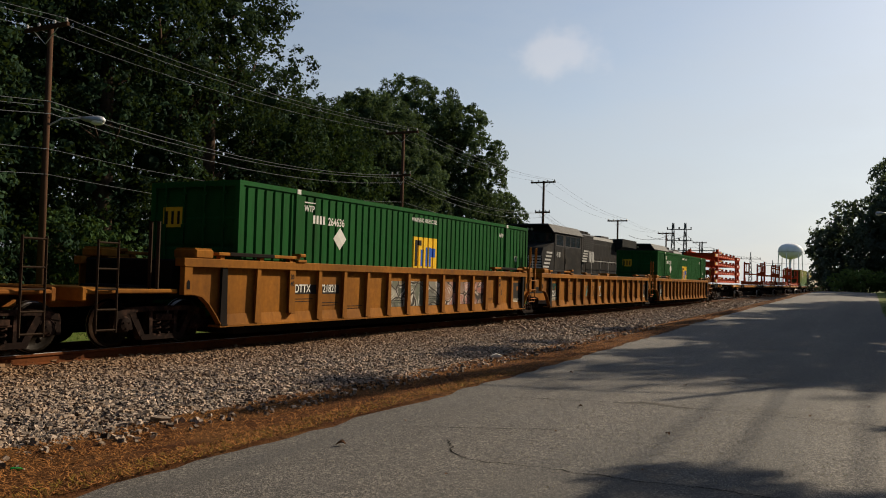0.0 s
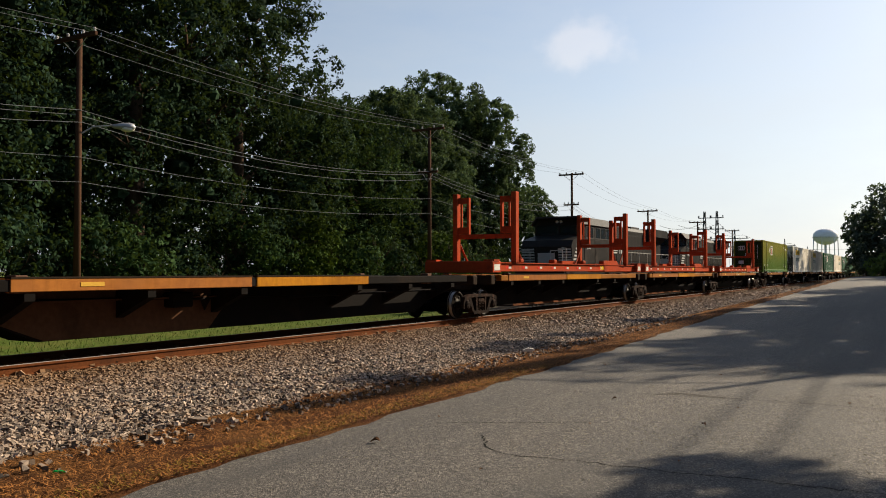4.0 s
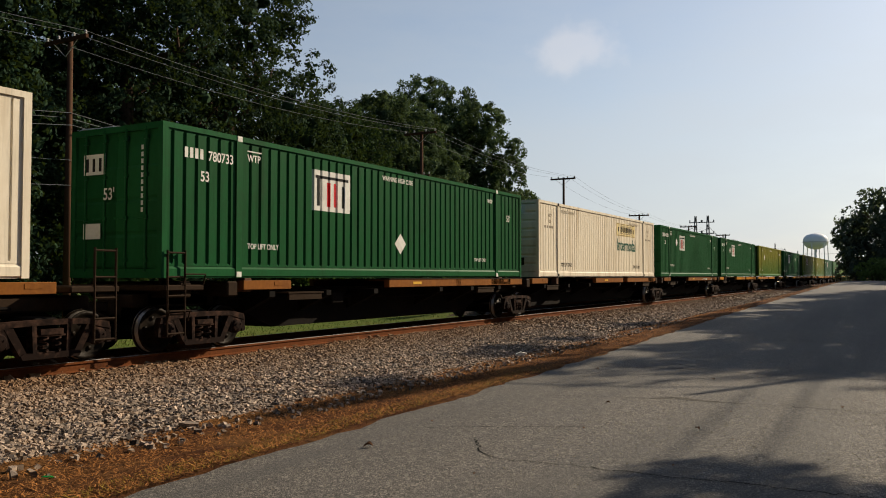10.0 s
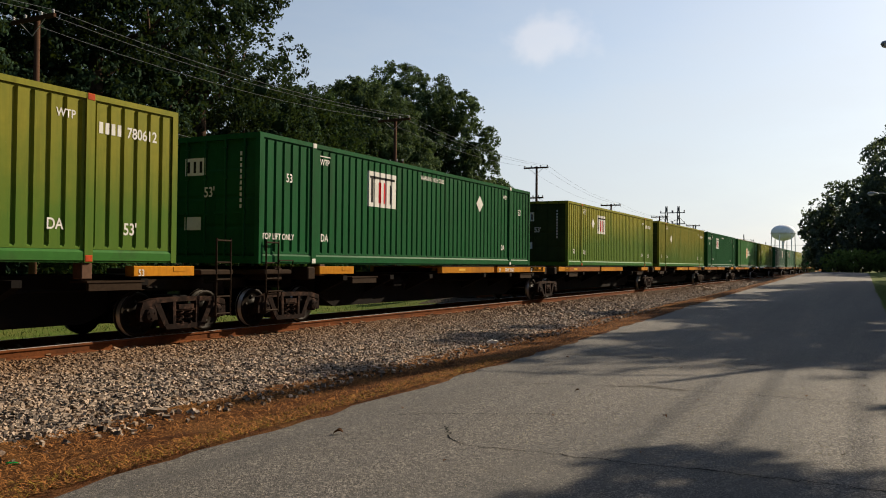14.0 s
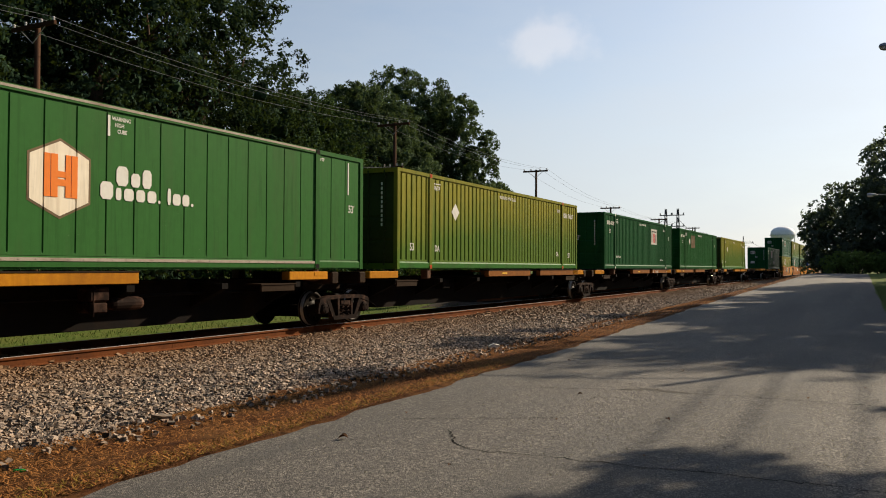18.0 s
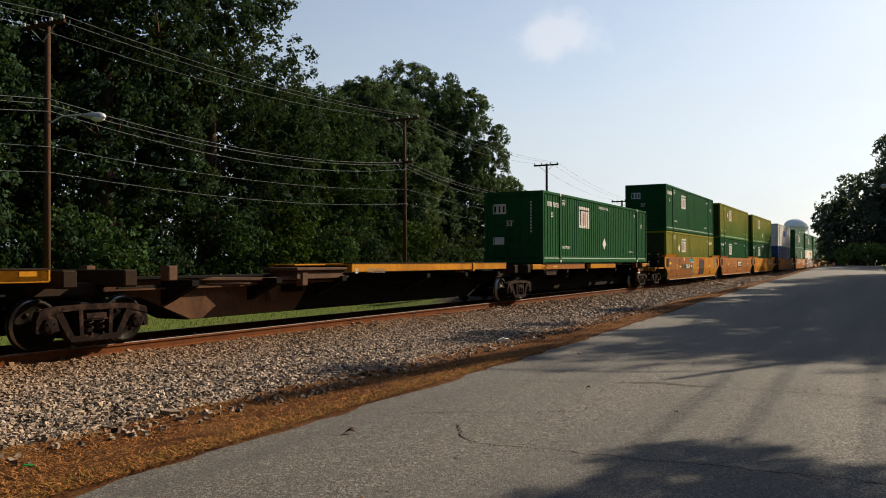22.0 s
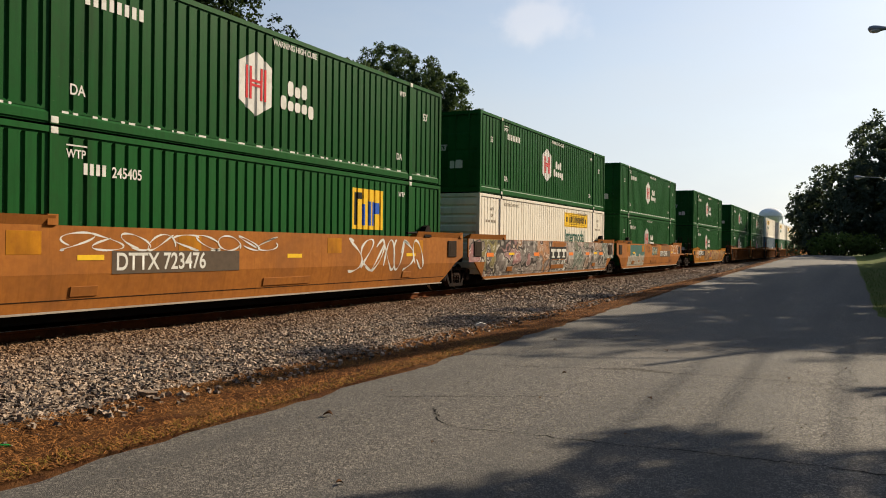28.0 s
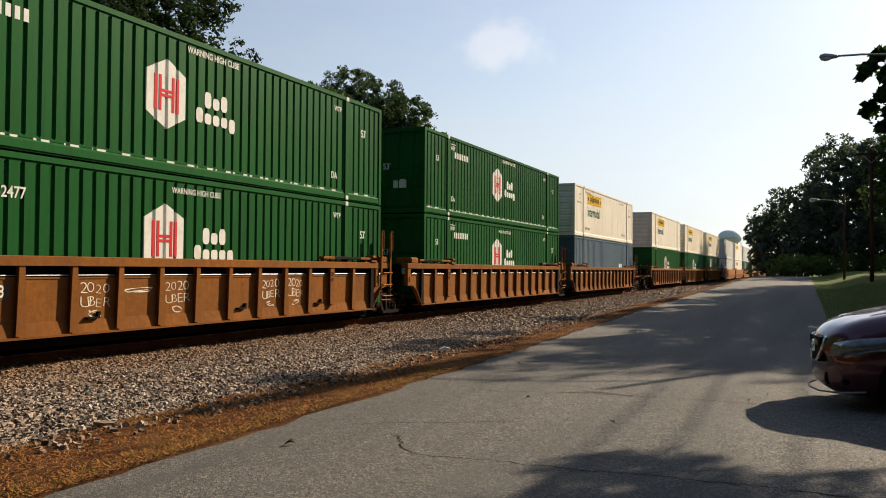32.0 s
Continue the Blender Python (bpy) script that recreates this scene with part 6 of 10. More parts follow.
def rack(u, z, posts=True, tall=2.42, label="", length=16.6, topmost=False):
    """An orange chassis frame: two side beams, cross members, and at each end a pair of tall posts with brackets."""
    r = thing("container_chassis", label, "chassis", "orange chassis frames")
    def beams():
        def draw(bm):
            for s in (-1, 1):
                a, b = (0.98, 1.1) if s > 0 else (-1.1, -0.98)
                soft_box(bm, a, b, 0.6, length - 0.4, 0.06, 0.34, 0.01)
                box(bm, s * 1.04 - 0.12, s * 1.04 + 0.12, 0.6, length - 0.4, 0.341, 0.37)
        return made("side_beam", M["orange"], draw)
    part("side_beam", cached(("beams", length), beams), r)
    for y in np.linspace(0.7, length - 0.9, 8):
        part("cross_member", cached("cross", lambda: made("cross_member", M["orange"], lambda bm: box(bm, -0.98, 0.98, 0, 0.14, 0.1, 0.28))), r, (0, float(y), 0))
    for y in (0.0, length - 0.62):
        part("end_bolster", cached("ebol", lambda: made("end_bolster", M["orange"], lambda bm: (soft_box(bm, -1.29, 1.29, 0, 0.62, 0.02, 0.4, 0.02), box(bm, -1.295, -0.9, 0.1, 0.5, 0.401, 0.46), box(bm, 0.9, 1.295, 0.1, 0.5, 0.401, 0.46)))), r, (0, y, 0))
        if not posts and not topmost:
            for s in (-1, 1):
                part("stacking_post", cached("spost", lambda: made("stacking_post", M["orange"], lambda bm: prism(bm, [(0.08, 0.402), (0.54, 0.402), (0.42, 0.7), (0.2, 0.7)], "x", -0.13, 0.13))), r, (s * 1.14, y, 0))
        part("reflector", cached("bigrefl", lambda: made("reflector", M["decal"], lambda bm: box(bm, 1.29, 1.297, 0.1, 0.52, 0.1, 0.3))), r, (0, y, 0), "white reflector plate")
    part("gooseneck", cached("goose", lambda: made("gooseneck", M["orange"], lambda bm: prism(bm, [(0, 0.06), (1.75, 0.06), (2.15, 0.3), (1.75, 0.55), (0, 0.55)], "x", 0.9, 1.13))), r, (0, 11.5, 0))
    part("gooseneck", CACHE["goose"], r, pose(0, 11.5, 0) @ Matrix.Diagonal((-1, 1, 1, 1)))
    for y in (2.5, 5.6, 8.8, 11.4):
        part("lug", cached("lug", lambda: made("lug", M["orange"], lambda bm: soft_box(bm, 0.9, 1.14, 0, 0.3, 0.372, 0.52, 0.03))), r, (0, y, 0))
    mark_w = cached("dots_w", lambda: made("reflector", M["decal"], lambda bm: box(bm, 1.101, 1.106, 0, 0.2, 0.16, 0.24)))
    mark_r = cached("dots_r", lambda: made("reflector", M["reflect_red"], lambda bm: box(bm, 1.101, 1.106, 0, 0.2, 0.16, 0.24)))
    for i in range(9):
        part("reflector", mark_w, r, (0, 1.6 + i * 1.35, 0))
        part("reflector", mark_r, r, (0, 1.38 + i * 1.35, 0))
    part("plate", cached("yplate", lambda: made("plate", M["mark_yellow"], lambda bm: box(bm, 1.101, 1.106, 0, 0.5, 0.14, 0.28))), r, (0, 11.0, 0), "yellow maker's plate")
    if posts:
        def post(s, y_at, bracket):
            def draw(bm):
                soft_box(bm, s * 1.16 - 0.09, s * 1.16 + 0.09, -0.13, 0.13, 0.38, tall, 0.015)
                a, b = sorted((s * 1.07, s * 0.62))
                for z0, z1 in ((tall - 0.34, tall - 0.14), (tall - 1.45, tall - 1.2)):
                    box(bm, a, b, -0.06, 0.06, z0, z1)
                c, d = sorted((s * 0.62, s * 0.7))
                box(bm, c, d, -0.07, 0.07, tall - 1.45, tall - 0.14)
                box(bm, s * 0.95 - 0.03, s * 0.95 + 0.03, -0.03, 0.03, tall - 1.2, tall - 0.34)
            return made("post", M["orange"], draw)
        for y_at, tilt in ((2.0, 1), (14.5, -1)):
            for s in (-1, 1):
                part("post", cached(("post", s), lambda: post(s, 0, True)), r, (0, y_at, 0))
                part("brace", cached(("brace", s, tilt), lambda: made("brace", M["orange"], lambda bm: pipe(bm, [(s * 1.1, 0.1 * tilt, 1.05), (s * 1.1, 0.75 * tilt, 0.38)], 0.04, 6))), r, (0, y_at, 0))
            part("crossbar", cached("xbar", lambda: made("crossbar", M["orange"], lambda bm: soft_box(bm, -1.07, 1.07, -0.05, 0.05, tall - 1.62, tall - 1.46, 0.01))), r, (0, y_at, 0))
    MOVERS.append((r, u, z))
    return r


STEP = 0.72            # height of one chassis in the stack


def stacked_chassis(u, z, top, label):
    """One chassis of a stack: wide end box, long side beams, stacking posts near both ends, narrow tail."""
    r = thing("container_chassis", label, "chassis", "orange chassis frames")
    O = M["orange"]
    def beam(bm):
        box(bm, 1.1, 1.15, 1.0, 11.6, 0.02, 0.27)
        box(bm, 1.06, 1.22, 1.0, 11.6, 0.0, 0.025)
        box(bm, 1.06, 1.22, 1.0, 11.6, 0.265, 0.29)
    def end_side(bm):
        box(bm, 1.24, 1.28, -0.62, 1.02, 0.0, 0.29)
        box(bm, 1.2, 1.32, -0.62, 1.02, 0.29, 0.31)
        box(bm, 1.2, 1.32, -0.62, 1.02, -0.02, 0.0)
    def post(bm):
        box(bm, 1.22, 1.27, 1.05, 1.55, -0.02, 0.46)
        box(bm, 1.0, 1.27, 1.05, 1.1, -0.02, 0.46)
        box(bm, 1.0, 1.27, 1.5, 1.55, -0.02, 0.46)
        prism(bm, [(1.1, 0.46), (1.5, 0.46), (1.42, STEP - 0.03), (1.18, STEP - 0.03)], "x", 1.05, 1.25)
    def far_box(bm):
        soft_box(bm, 1.0, 1.29, 11.6, 13.6, 0.0, 0.28, 0.015)
        box(bm, 0.95, 1.31, 11.55, 13.65, 0.28, 0.305)
    def far_post(bm):
        prism(bm, [(0.0, 0.305), (0.5, 0.305), (0.34, STEP * 0.72), (0.5, STEP - 0.002), (0.0, STEP - 0.002), (0.16, STEP * 0.72)], "x", 1.08, 1.26)
    for s in (1, -1):
        m = Matrix.Identity(4) if s > 0 else Matrix.Diagonal((-1, 1, 1, 1))
        part("side_beam", cached(("sbeam", s), lambda: made("side_beam", O, beam)), r, m)
        part("end_box", cached(("sbox", s), lambda: made("end_box", O, end_side)), r, m)
        part("stacking_post", cached(("spst", s), lambda: made("stacking_post", O, post)), r, m)
        part("post_pad", cached("spad", lambda: made("post_pad", M["loco"], lambda bm: soft_box(bm, 1.272, 1.29, 1.18, 1.42, 0.3, 0.42, 0.005))), r, m, "dark blue pad")
        part("far_bolster", cached(("sfar", s), lambda: made("far_bolster", O, far_box)), r, m)
        part("upper_tab", cached(("stab", s), lambda: made("upper_tab", O, lambda bm: soft_box(bm, 1.04, 1.18, 1.56, 3.5, 0.36, 0.5, 0.012))), r, m)
        part("plate", cached("stpl", lambda: made("plate", M["mark_yellow"], lambda bm: box(bm, 1.18, 1.186, 3.15, 3.48, 0.38, 0.48))), r, m, "yellow end plate")
        part("tail", cached(("stail", s), lambda: made("tail", O, lambda bm: prism(bm, [(13.6, 0.05), (15.0, 0.1), (15.0, 0.2), (13.6, 0.28)], "x", 0.62, 0.74))), r, m)
        if not top:
            for y in (11.7, 13.0):
                part("stacking_post", cached("sfpost", lambda: made("stacking_post", O, far_post)), r, m @ pose(0, y, 0))
        for y in (-0.3, 4.2, 6.4, 8.8, 10.6):
            part("lug", cached("slug", lambda: made("lug", O, lambda bm: (soft_box(bm, 1.02, 1.2, 0, 0.22, 0.292, 0.42, 0.02), box(bm, 1.0, 1.22, 0.04, 0.18, 0.42, 0.46)))), r, m @ pose(0, y, 0))
    part("end_plate", cached("sendp", lambda: made("end_plate", O, lambda bm: (box(bm, -1.24, 1.24, -0.6, -0.55, 0.0, 0.29), box(bm, -1.24, 1.24, -0.64, -0.5, 0.29, 0.31), box(bm, -0.3, 0.3, -0.64, -0.601, 0.05, 0.24)))), r)
    for y in np.linspace(0.6, 13.2, 9):
        part("cross_member", cached("scross", lambda: made("cross_member", O, lambda bm: box(bm, -1.06, 1.06, 0, 0.12, 0.05, 0.24))), r, (0, float(y), 0))
    part("brake_line", cached("sbrk", lambda: made("brake_line", M["brownsteel"], lambda bm: pipe(bm, [(0.5, 1.2, 0.3), (0.3, 5.0, 0.36), (0.55, 9.0, 0.3), (0.4, 13.0, 0.34)], 0.035, 6))), r)
    part("reflector", cached("swplate", lambda: made("reflector", M["decal"], lambda bm: box(bm, 1.281, 1.286, 0.1, 0.75, 0.05, 0.25))), r, None, "white reflector plate")
    part("reflector", cached("syplate", lambda: made("reflector", M["mark_yellow"], lambda bm: box(bm, 1.281, 1.286, -0.35, 0.02, 0.06, 0.22))), r, None, "yellow reflector plate")
    dots = cached("sdotw", lambda: made("reflector", M["decal"], lambda bm: box(bm, 1.151, 1.156, 0, 0.22, 0.1, 0.17)))
    dotr = cached("sdotr", lambda: made("reflector", M["reflect_red"], lambda bm: box(bm, 1.151, 1.156, 0, 0.3, 0.1, 0.17)))
    for k in range(8):
        part("reflector", dots, r, (0, 2.2 + k * 1.15, 0))
        part("reflector", dotr, r, (0, 1.88 + k * 1.15, 0))
    part("reflector", cached("sfarpl", lambda: made("reflector", M["decal"], lambda bm: box(bm, 1.29, 1.296, 11.9, 12.7, 0.1, 0.22))), r, None, "white reflector plate")
    MOVERS.append((r, u, z))
    return r


def scribble(car, y, z, w, h, mat, seed, x=1.503, strokes=4, width=0.045):
    """Sprayed strokes: one looping flat band for each letter-like shape."""
    g = np.random.RandomState(seed)
    for k in range(strokes):
        n = 26
        t = np.linspace(0, 1, n)
        cy = y + w * (k + 0.5) / strokes
        py = cy + w / strokes * 0.55 * np.sin(t * g.uniform(5, 10) + g.uniform(0, 6))
        pz = z + h * (0.5 + 0.5 * np.sin(t * g.uniform(4, 9) + g.uniform(0, 6)))
        def draw(bm):
            prev = None
            for i in range(n):
                a, b = max(0, i - 1), min(n - 1, i + 1)
                d = Vector((py[b] - py[a], pz[b] - pz[a]))
                d = d.normalized() if d.length > 1e-6 else Vector((1, 0))
                q = Vector((-d.y, d.x)) * width * (0.6 + 0.4 * math.sin(i * 0.9))
                cur = (bm.verts.new((x, py[i] + q.x, pz[i] + q.y)), bm.verts.new((x, py[i] - q.x, pz[i] - q.y)))
                if prev:
                    bm.faces.new((prev[0], cur[0], cur[1], prev[1]))
                prev = cur
            if 1.49 < x < 1.52:
                lean_in(bm)
        part("graffiti", made("graffiti", M[mat], draw), car, (k * 0.0008, 0, 0))


def painted(car, y0, y1, z0, z1, mat, x=1.5, name="paint_patch", label=""):
    """A straight-edged painted field that follows the crease of a smooth well side."""
    def draw(bm):
        zs = sorted({z0, z1} | ({CREASE} if z0 < CREASE < z1 else set()))
        for a, b in zip(zs, zs[1:]):
            bm.faces.new([bm.verts.new((x, p, q)) for p, q in ((y0, a), (y1, a), (y1, b), (y0, b))])
        lean_in(bm)
    part(name, made(name, M[mat], draw), car, None, label)


def sprayed(car, y0, y1, z0, z1, mat, seed, x=1.5):
    """A sprayed field with a wavy outline."""
    g = np.random.RandomState(seed)
    n = int((y1 - y0) / 0.25) + 2
    ys = np.linspace(y0, y1, n)
    top = z1 - 0.22 * (z1 - z0) * (0.5 + 0.5 * np.sin(ys * g.uniform(2, 4) + seed)) - g.uniform(0, 0.06, n)
    bot = z0 + 0.2 * (z1 - z0) * (0.5 + 0.5 * np.sin(ys * g.uniform(2, 4) + 1)) + g.uniform(0, 0.05, n)
    def field(bm):
        for i in range(n - 1):
            for c0, c1 in ((0.0, 0.5), (0.5, 1.0)):
                q = [(ys[j], min(max((bot[j] + (top[j] - bot[j]) * c), bot[j]), top[j]) if c in (0.0, 1.0) else min(max(CREASE, bot[j]), top[j])) for j, c in ((i, c0), (i + 1, c0), (i + 1, c1), (i, c1))]
                if max(b for a, b in q) - min(b for a, b in q) > 0.01:
                    bm.faces.new([bm.verts.new((x + 0.0022, a, b)) for a, b in q])
        lean_in(bm)
    part("graffiti", made("graffiti", M[mat], lambda bm: prism(bm, [(a, b) for a, b in zip(ys, bot)] + [(a, b) for a, b in zip(ys[::-1], top[::-1])], "x", x, x + 0.0022) if z0 >= CREASE else field(bm)), car)


def sprayed_word(car, body, y, z, h, step, fill, edge, seed, x=1.503, thick=0.05):
    """Large sprayed letters, each with a dark outline, uneven in size and tilt."""
    g = np.random.RandomState(seed)
    def glyph(ch, size, off, mat, lift):
        cu = bpy.data.curves.new("lettering", "FONT")
        cu.body, cu.size, cu.offset = ch, size, off
        ob = bpy.data.objects.new("lettering", cu)
        me = bpy.data.meshes.new_from_object(ob)
        bpy.data.objects.remove(ob)
        me.transform(Matrix(((0, 0, 1, 0), (1, 0, 0, 0), (0, 1, 0, 0), (0, 0, 0, 1))))
        me.materials.clear()
        me.materials.append(mat)
        return me
    for i, ch in enumerate(body):
        if ch == " ":
            continue
        k = g.uniform(0.85, 1.12)
        m = Matrix.Translation((0, y + i * step, z + g.uniform(0, 0.08) * h)) @ Matrix.Rotation(radians(g.uniform(-9, 9)), 4, "X") @ Matrix.Diagonal((1, step / (h * 0.62) * 1.05, 1, 1))
        for off, mat, lift in ((thick, edge, 0.0), (0.5 * thick if thick > 0.1 else 0.012, fill, 0.0014)) if thick > 0.01 else ((-0.006, fill, 0.0),):
            me = glyph(ch, h * k * 1.38, off, M[mat], lift)
            me.transform(m)
            bm = bmesh.new()
            bm.from_mesh(me)
            bmesh.ops.bisect_plane(bm, geom=bm.verts[:] + bm.edges[:] + bm.faces[:], plane_co=(0, 0, CREASE), plane_no=(0, 0, 1))
            if thick > 0.1:
                bmesh.ops.bisect_plane(bm, geom=bm.verts[:] + bm.edges[:] + bm.faces[:], plane_co=(0, 0, 0.45), plane_no=(0, 0, 1), clear_inner=True)
                bmesh.ops.bisect_plane(bm, geom=bm.verts[:] + bm.edges[:] + bm.faces[:], plane_co=(0, 0, 1.4), plane_no=(0, 0, 1), clear_outer=True)
            bm.to_mesh(me)
            bm.free()
            for v in me.vertices:
                v.co.x = x + lift + 0.0006 * (i % 2) - (max(0.0, CREASE - v.co.z) * 0.2 if 1.49 < x < 1.52 else 0.0)
            part("graffiti", me, car, None, "sprayed letter with dark outline")

# -- the consist, head first: places along the track at 0 s --
well_car(-9.75, "rustwell", False, True, "ribbed rusty well car running empty")
w1 = well_car(13.13, "yellow", True, False, "ribbed yellow well car with pink and grey spray-painted panels")
w2 = well_car(31.95, "yellow", False, False, "ribbed yellow well car running empty")
w3 = well_car(50.9, "yellow", False, True, "ribbed yellow well car with black spray-painted marks")
EMPTXT = "corrugated green container with yellow logo panel, in a well car"
for u in (13.13, 50.64):
    c = container(u, 0.5, "green", EMPTXT, marks="wtp mid53 dial warn emp idr:" + ("264636" if u < 20 else "270287"), casting="decal")
    end_mark(c, "mark_yellow", -0.9, 1.9, 0.6, 0.45, "mark_black")
SP = "black and yellow spine car with rusty centre beam"
for i, (u, nm) in enumerate(((69.3, "554151"), (86.8, ""), (104.3, ""), (121.8, ""), (139.3, "554151"))):
    spine_car(u, 2.7 if i == 0 else 0.0, 14.8 if i == 0 else 17.5, 17.4 if i == 4 else None, i == 0, label=SP + (" running empty" if i == 1 else " carrying orange chassis"), number=("TTAX " + nm) if nm else "", edge="yellow" if i in (2, 3) else "rustwell" if i == 4 else "none" if i == 0 else "black", plates=((0.02, 1.7), (0.6, 5.0)) if i == 0 else ())
for k in range(4):
    stacked_chassis(71.6, 1.56 + k * STEP, k == 3, "orange steel chassis frame in a stack of four")
for u in (104.9, 122.3, 140.7):
    rack(u, 1.42, True, tall=2.84, label="orange steel chassis with tall end posts, on a spine car")
# single containers on spine cars: name, place, truck offset, last unit of its car
LIMET = "corrugated faded lime green container with small white logo"
JBT = "corrugated cream-white container with yellow panel and green word"
TMT = "corrugated dark green container with white logo panel"
SINGLE = [
    ("lime", 159.91, 1.3, False, LIMET, "wtp tmxs diah idf:780455 da low53"), ("jb", 180.82, -2.8, False, JBT, "jb inter jbt"), ("jb2", 199.5, -2.5, True, JBT, "jb inter jbt"),
    ("tmx", 218.24, 1.2, False, TMT, "wtp tmx tl n53 dia warn id:780733"), ("jbo", 236.0, -1.6, False, "corrugated cream-white container with faded logo far along its side", "jbo interf jbt"), ("tmx", 253.6, -0.3, False, TMT, "wtp tmxs tl n53 diah warn id:642728"),
    ("tmx", 271.0, -1.5, False, TMT, "wtp tmxs tl n53 diah warn id:642701"), ("lime0", 289.38, -1.4, True, "corrugated faded lime green container with white diamond placard", "wtp dial low53 da idf:780612 warn"), ("tmx", 307.93, 1.3, False, TMT, "wtp tmx tln da n53 diaf warn"),
    ("lime", 328.71, -2.2, False, LIMET, "wtp tmxs diah idf:780431 da low53"), ("lime0", 346.62, -2.2, False, "corrugated faded lime green container with orange lifting corners", "wtp dial low53 da idf:780174"), ("tmx", 364.49, -2.3, False, TMT, "wtp tmxs tl n53 warn id:642742"),
    ("hubo", 382.62, -2.7, False, "smooth-panelled green container with orange hexagon logo", "hubo"), ("lime0", 400.56, -2.4, False, "corrugated faded lime green container with white diamond placard", "wtp dial low53 da idf:760657 warn"), ("tmx", 421.14, -2.6, False, TMT, "wtp tmxf tl n53 warn id:642199"),
    ("patch", 439.9, -2.2, True, "corrugated green container with a painted-over logo patch", "wtp patch diah n53 warn id:780318"), ("lime0", 458.63, 0.5, False, "corrugated faded lime green container with white diamond placard", "wtp dial low53 da warn idf:780522"),
    ("empty", 476.9, 0.3, False, "", ""), ("tmx", 498.07, -2.1, True, TMT, "wtp tmx tl n53 dia warn id:780726"),
]
NEARHALF = (159.91, 180.82, 199.5, 289.38, 328.71, 364.49, 382.62, 439.9, 498.07)
for i, (kind, u, off, last, lab, marks) in enumerate(SINGLE):
    nxt = SINGLE[i + 1][1] + SINGLE[i + 1][2] - u if i + 1 < len(SINGLE) else 19.5
    first = i == 0 or SINGLE[i - 1][3]
    gap = (SINGLE[i + 1][1] + max(SINGLE[i + 1][2], 0) if i + 1 < len(SINGLE) else 517.0) - 3.3 - u
    spine_car(u, off, (17.6 - off) if last else nxt - off, min(16.9, gap) if last else None, first, label=SP + (" running empty" if kind == "empty" else " carrying one container"), number="TTAX 555602" if i % 3 == 2 else "", edge="" if kind == "empty" else "none", plates=((0.395, 9.65),) if kind == "empty" else ((0.08, 5.2), (0.4, 4.0)) if u in NEARHALF else ((0.42, 4.0), (0.68, 4.9)))
    if kind == "empty":
        continue
    if kind == "hubo":
        car = MOVERS[-1][0]
        part("air_reservoir", made("air_reservoir", M["truck"], lambda bm: lathe(bm, [(0.02, 0.0), (0.1, 0.03), (0.125, 0.1), (0.125, 0.66), (0.1, 0.73), (0.02, 0.76)], 14, (1.0, 8.28, 0.8), "y")), car, None, "dusty brown air reservoir")
        part("valve_box", made("valve_box", M["truck"], lambda bm: (soft_box(bm, 0.85, 1.2, 7.72, 8.15, 0.86, 1.12, 0.03), soft_box(bm, 0.8, 1.18, 7.76, 8.12, 0.66, 0.84, 0.02), tube(bm, (1.19, 7.8, 0.6), (1.19, 7.8, 1.15), 0.02, n=6))), car, None, "dusty brake valve housing")
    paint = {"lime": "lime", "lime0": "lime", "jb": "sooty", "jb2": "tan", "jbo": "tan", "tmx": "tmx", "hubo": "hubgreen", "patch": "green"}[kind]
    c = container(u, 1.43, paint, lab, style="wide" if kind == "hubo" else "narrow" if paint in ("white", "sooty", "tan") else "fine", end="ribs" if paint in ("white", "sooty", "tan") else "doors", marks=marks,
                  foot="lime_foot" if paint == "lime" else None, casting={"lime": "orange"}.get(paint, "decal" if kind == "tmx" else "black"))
    if kind in ("tmx", "lime", "lime0"):
        part("lettering", letters("53'", 0.32, M["decal"]), c, pose(-0.3, -0.03, 1.5, 0, 0, -90))
        for k in range(10):
            part("marking", cached("vbar", lambda: made("marking", M["decal"], lambda bm: box(bm, 0, 0.055, -0.004, 0, 0, 0.085))), c, (0.76, -0.028, 2.4 - 0.13 * k))
    if kind in ("tmx", "lime"):
        end_mark(c, "decal", -0.9, 2.0, 0.62, 0.4, "mark_black")
        end_mark(c, "decal", -0.9, 0.75, 0.5, 0.3)
    elif paint in ("white", "sooty", "tan"):
        end_mark(c, "mark_yellow" if kind == "jb" else "decal", -0.75, 2.42, 1.5, 0.3, "mark_black")
        end_mark(c, "brownsteel", 0.4, 0.45, 0.3, 0.28)
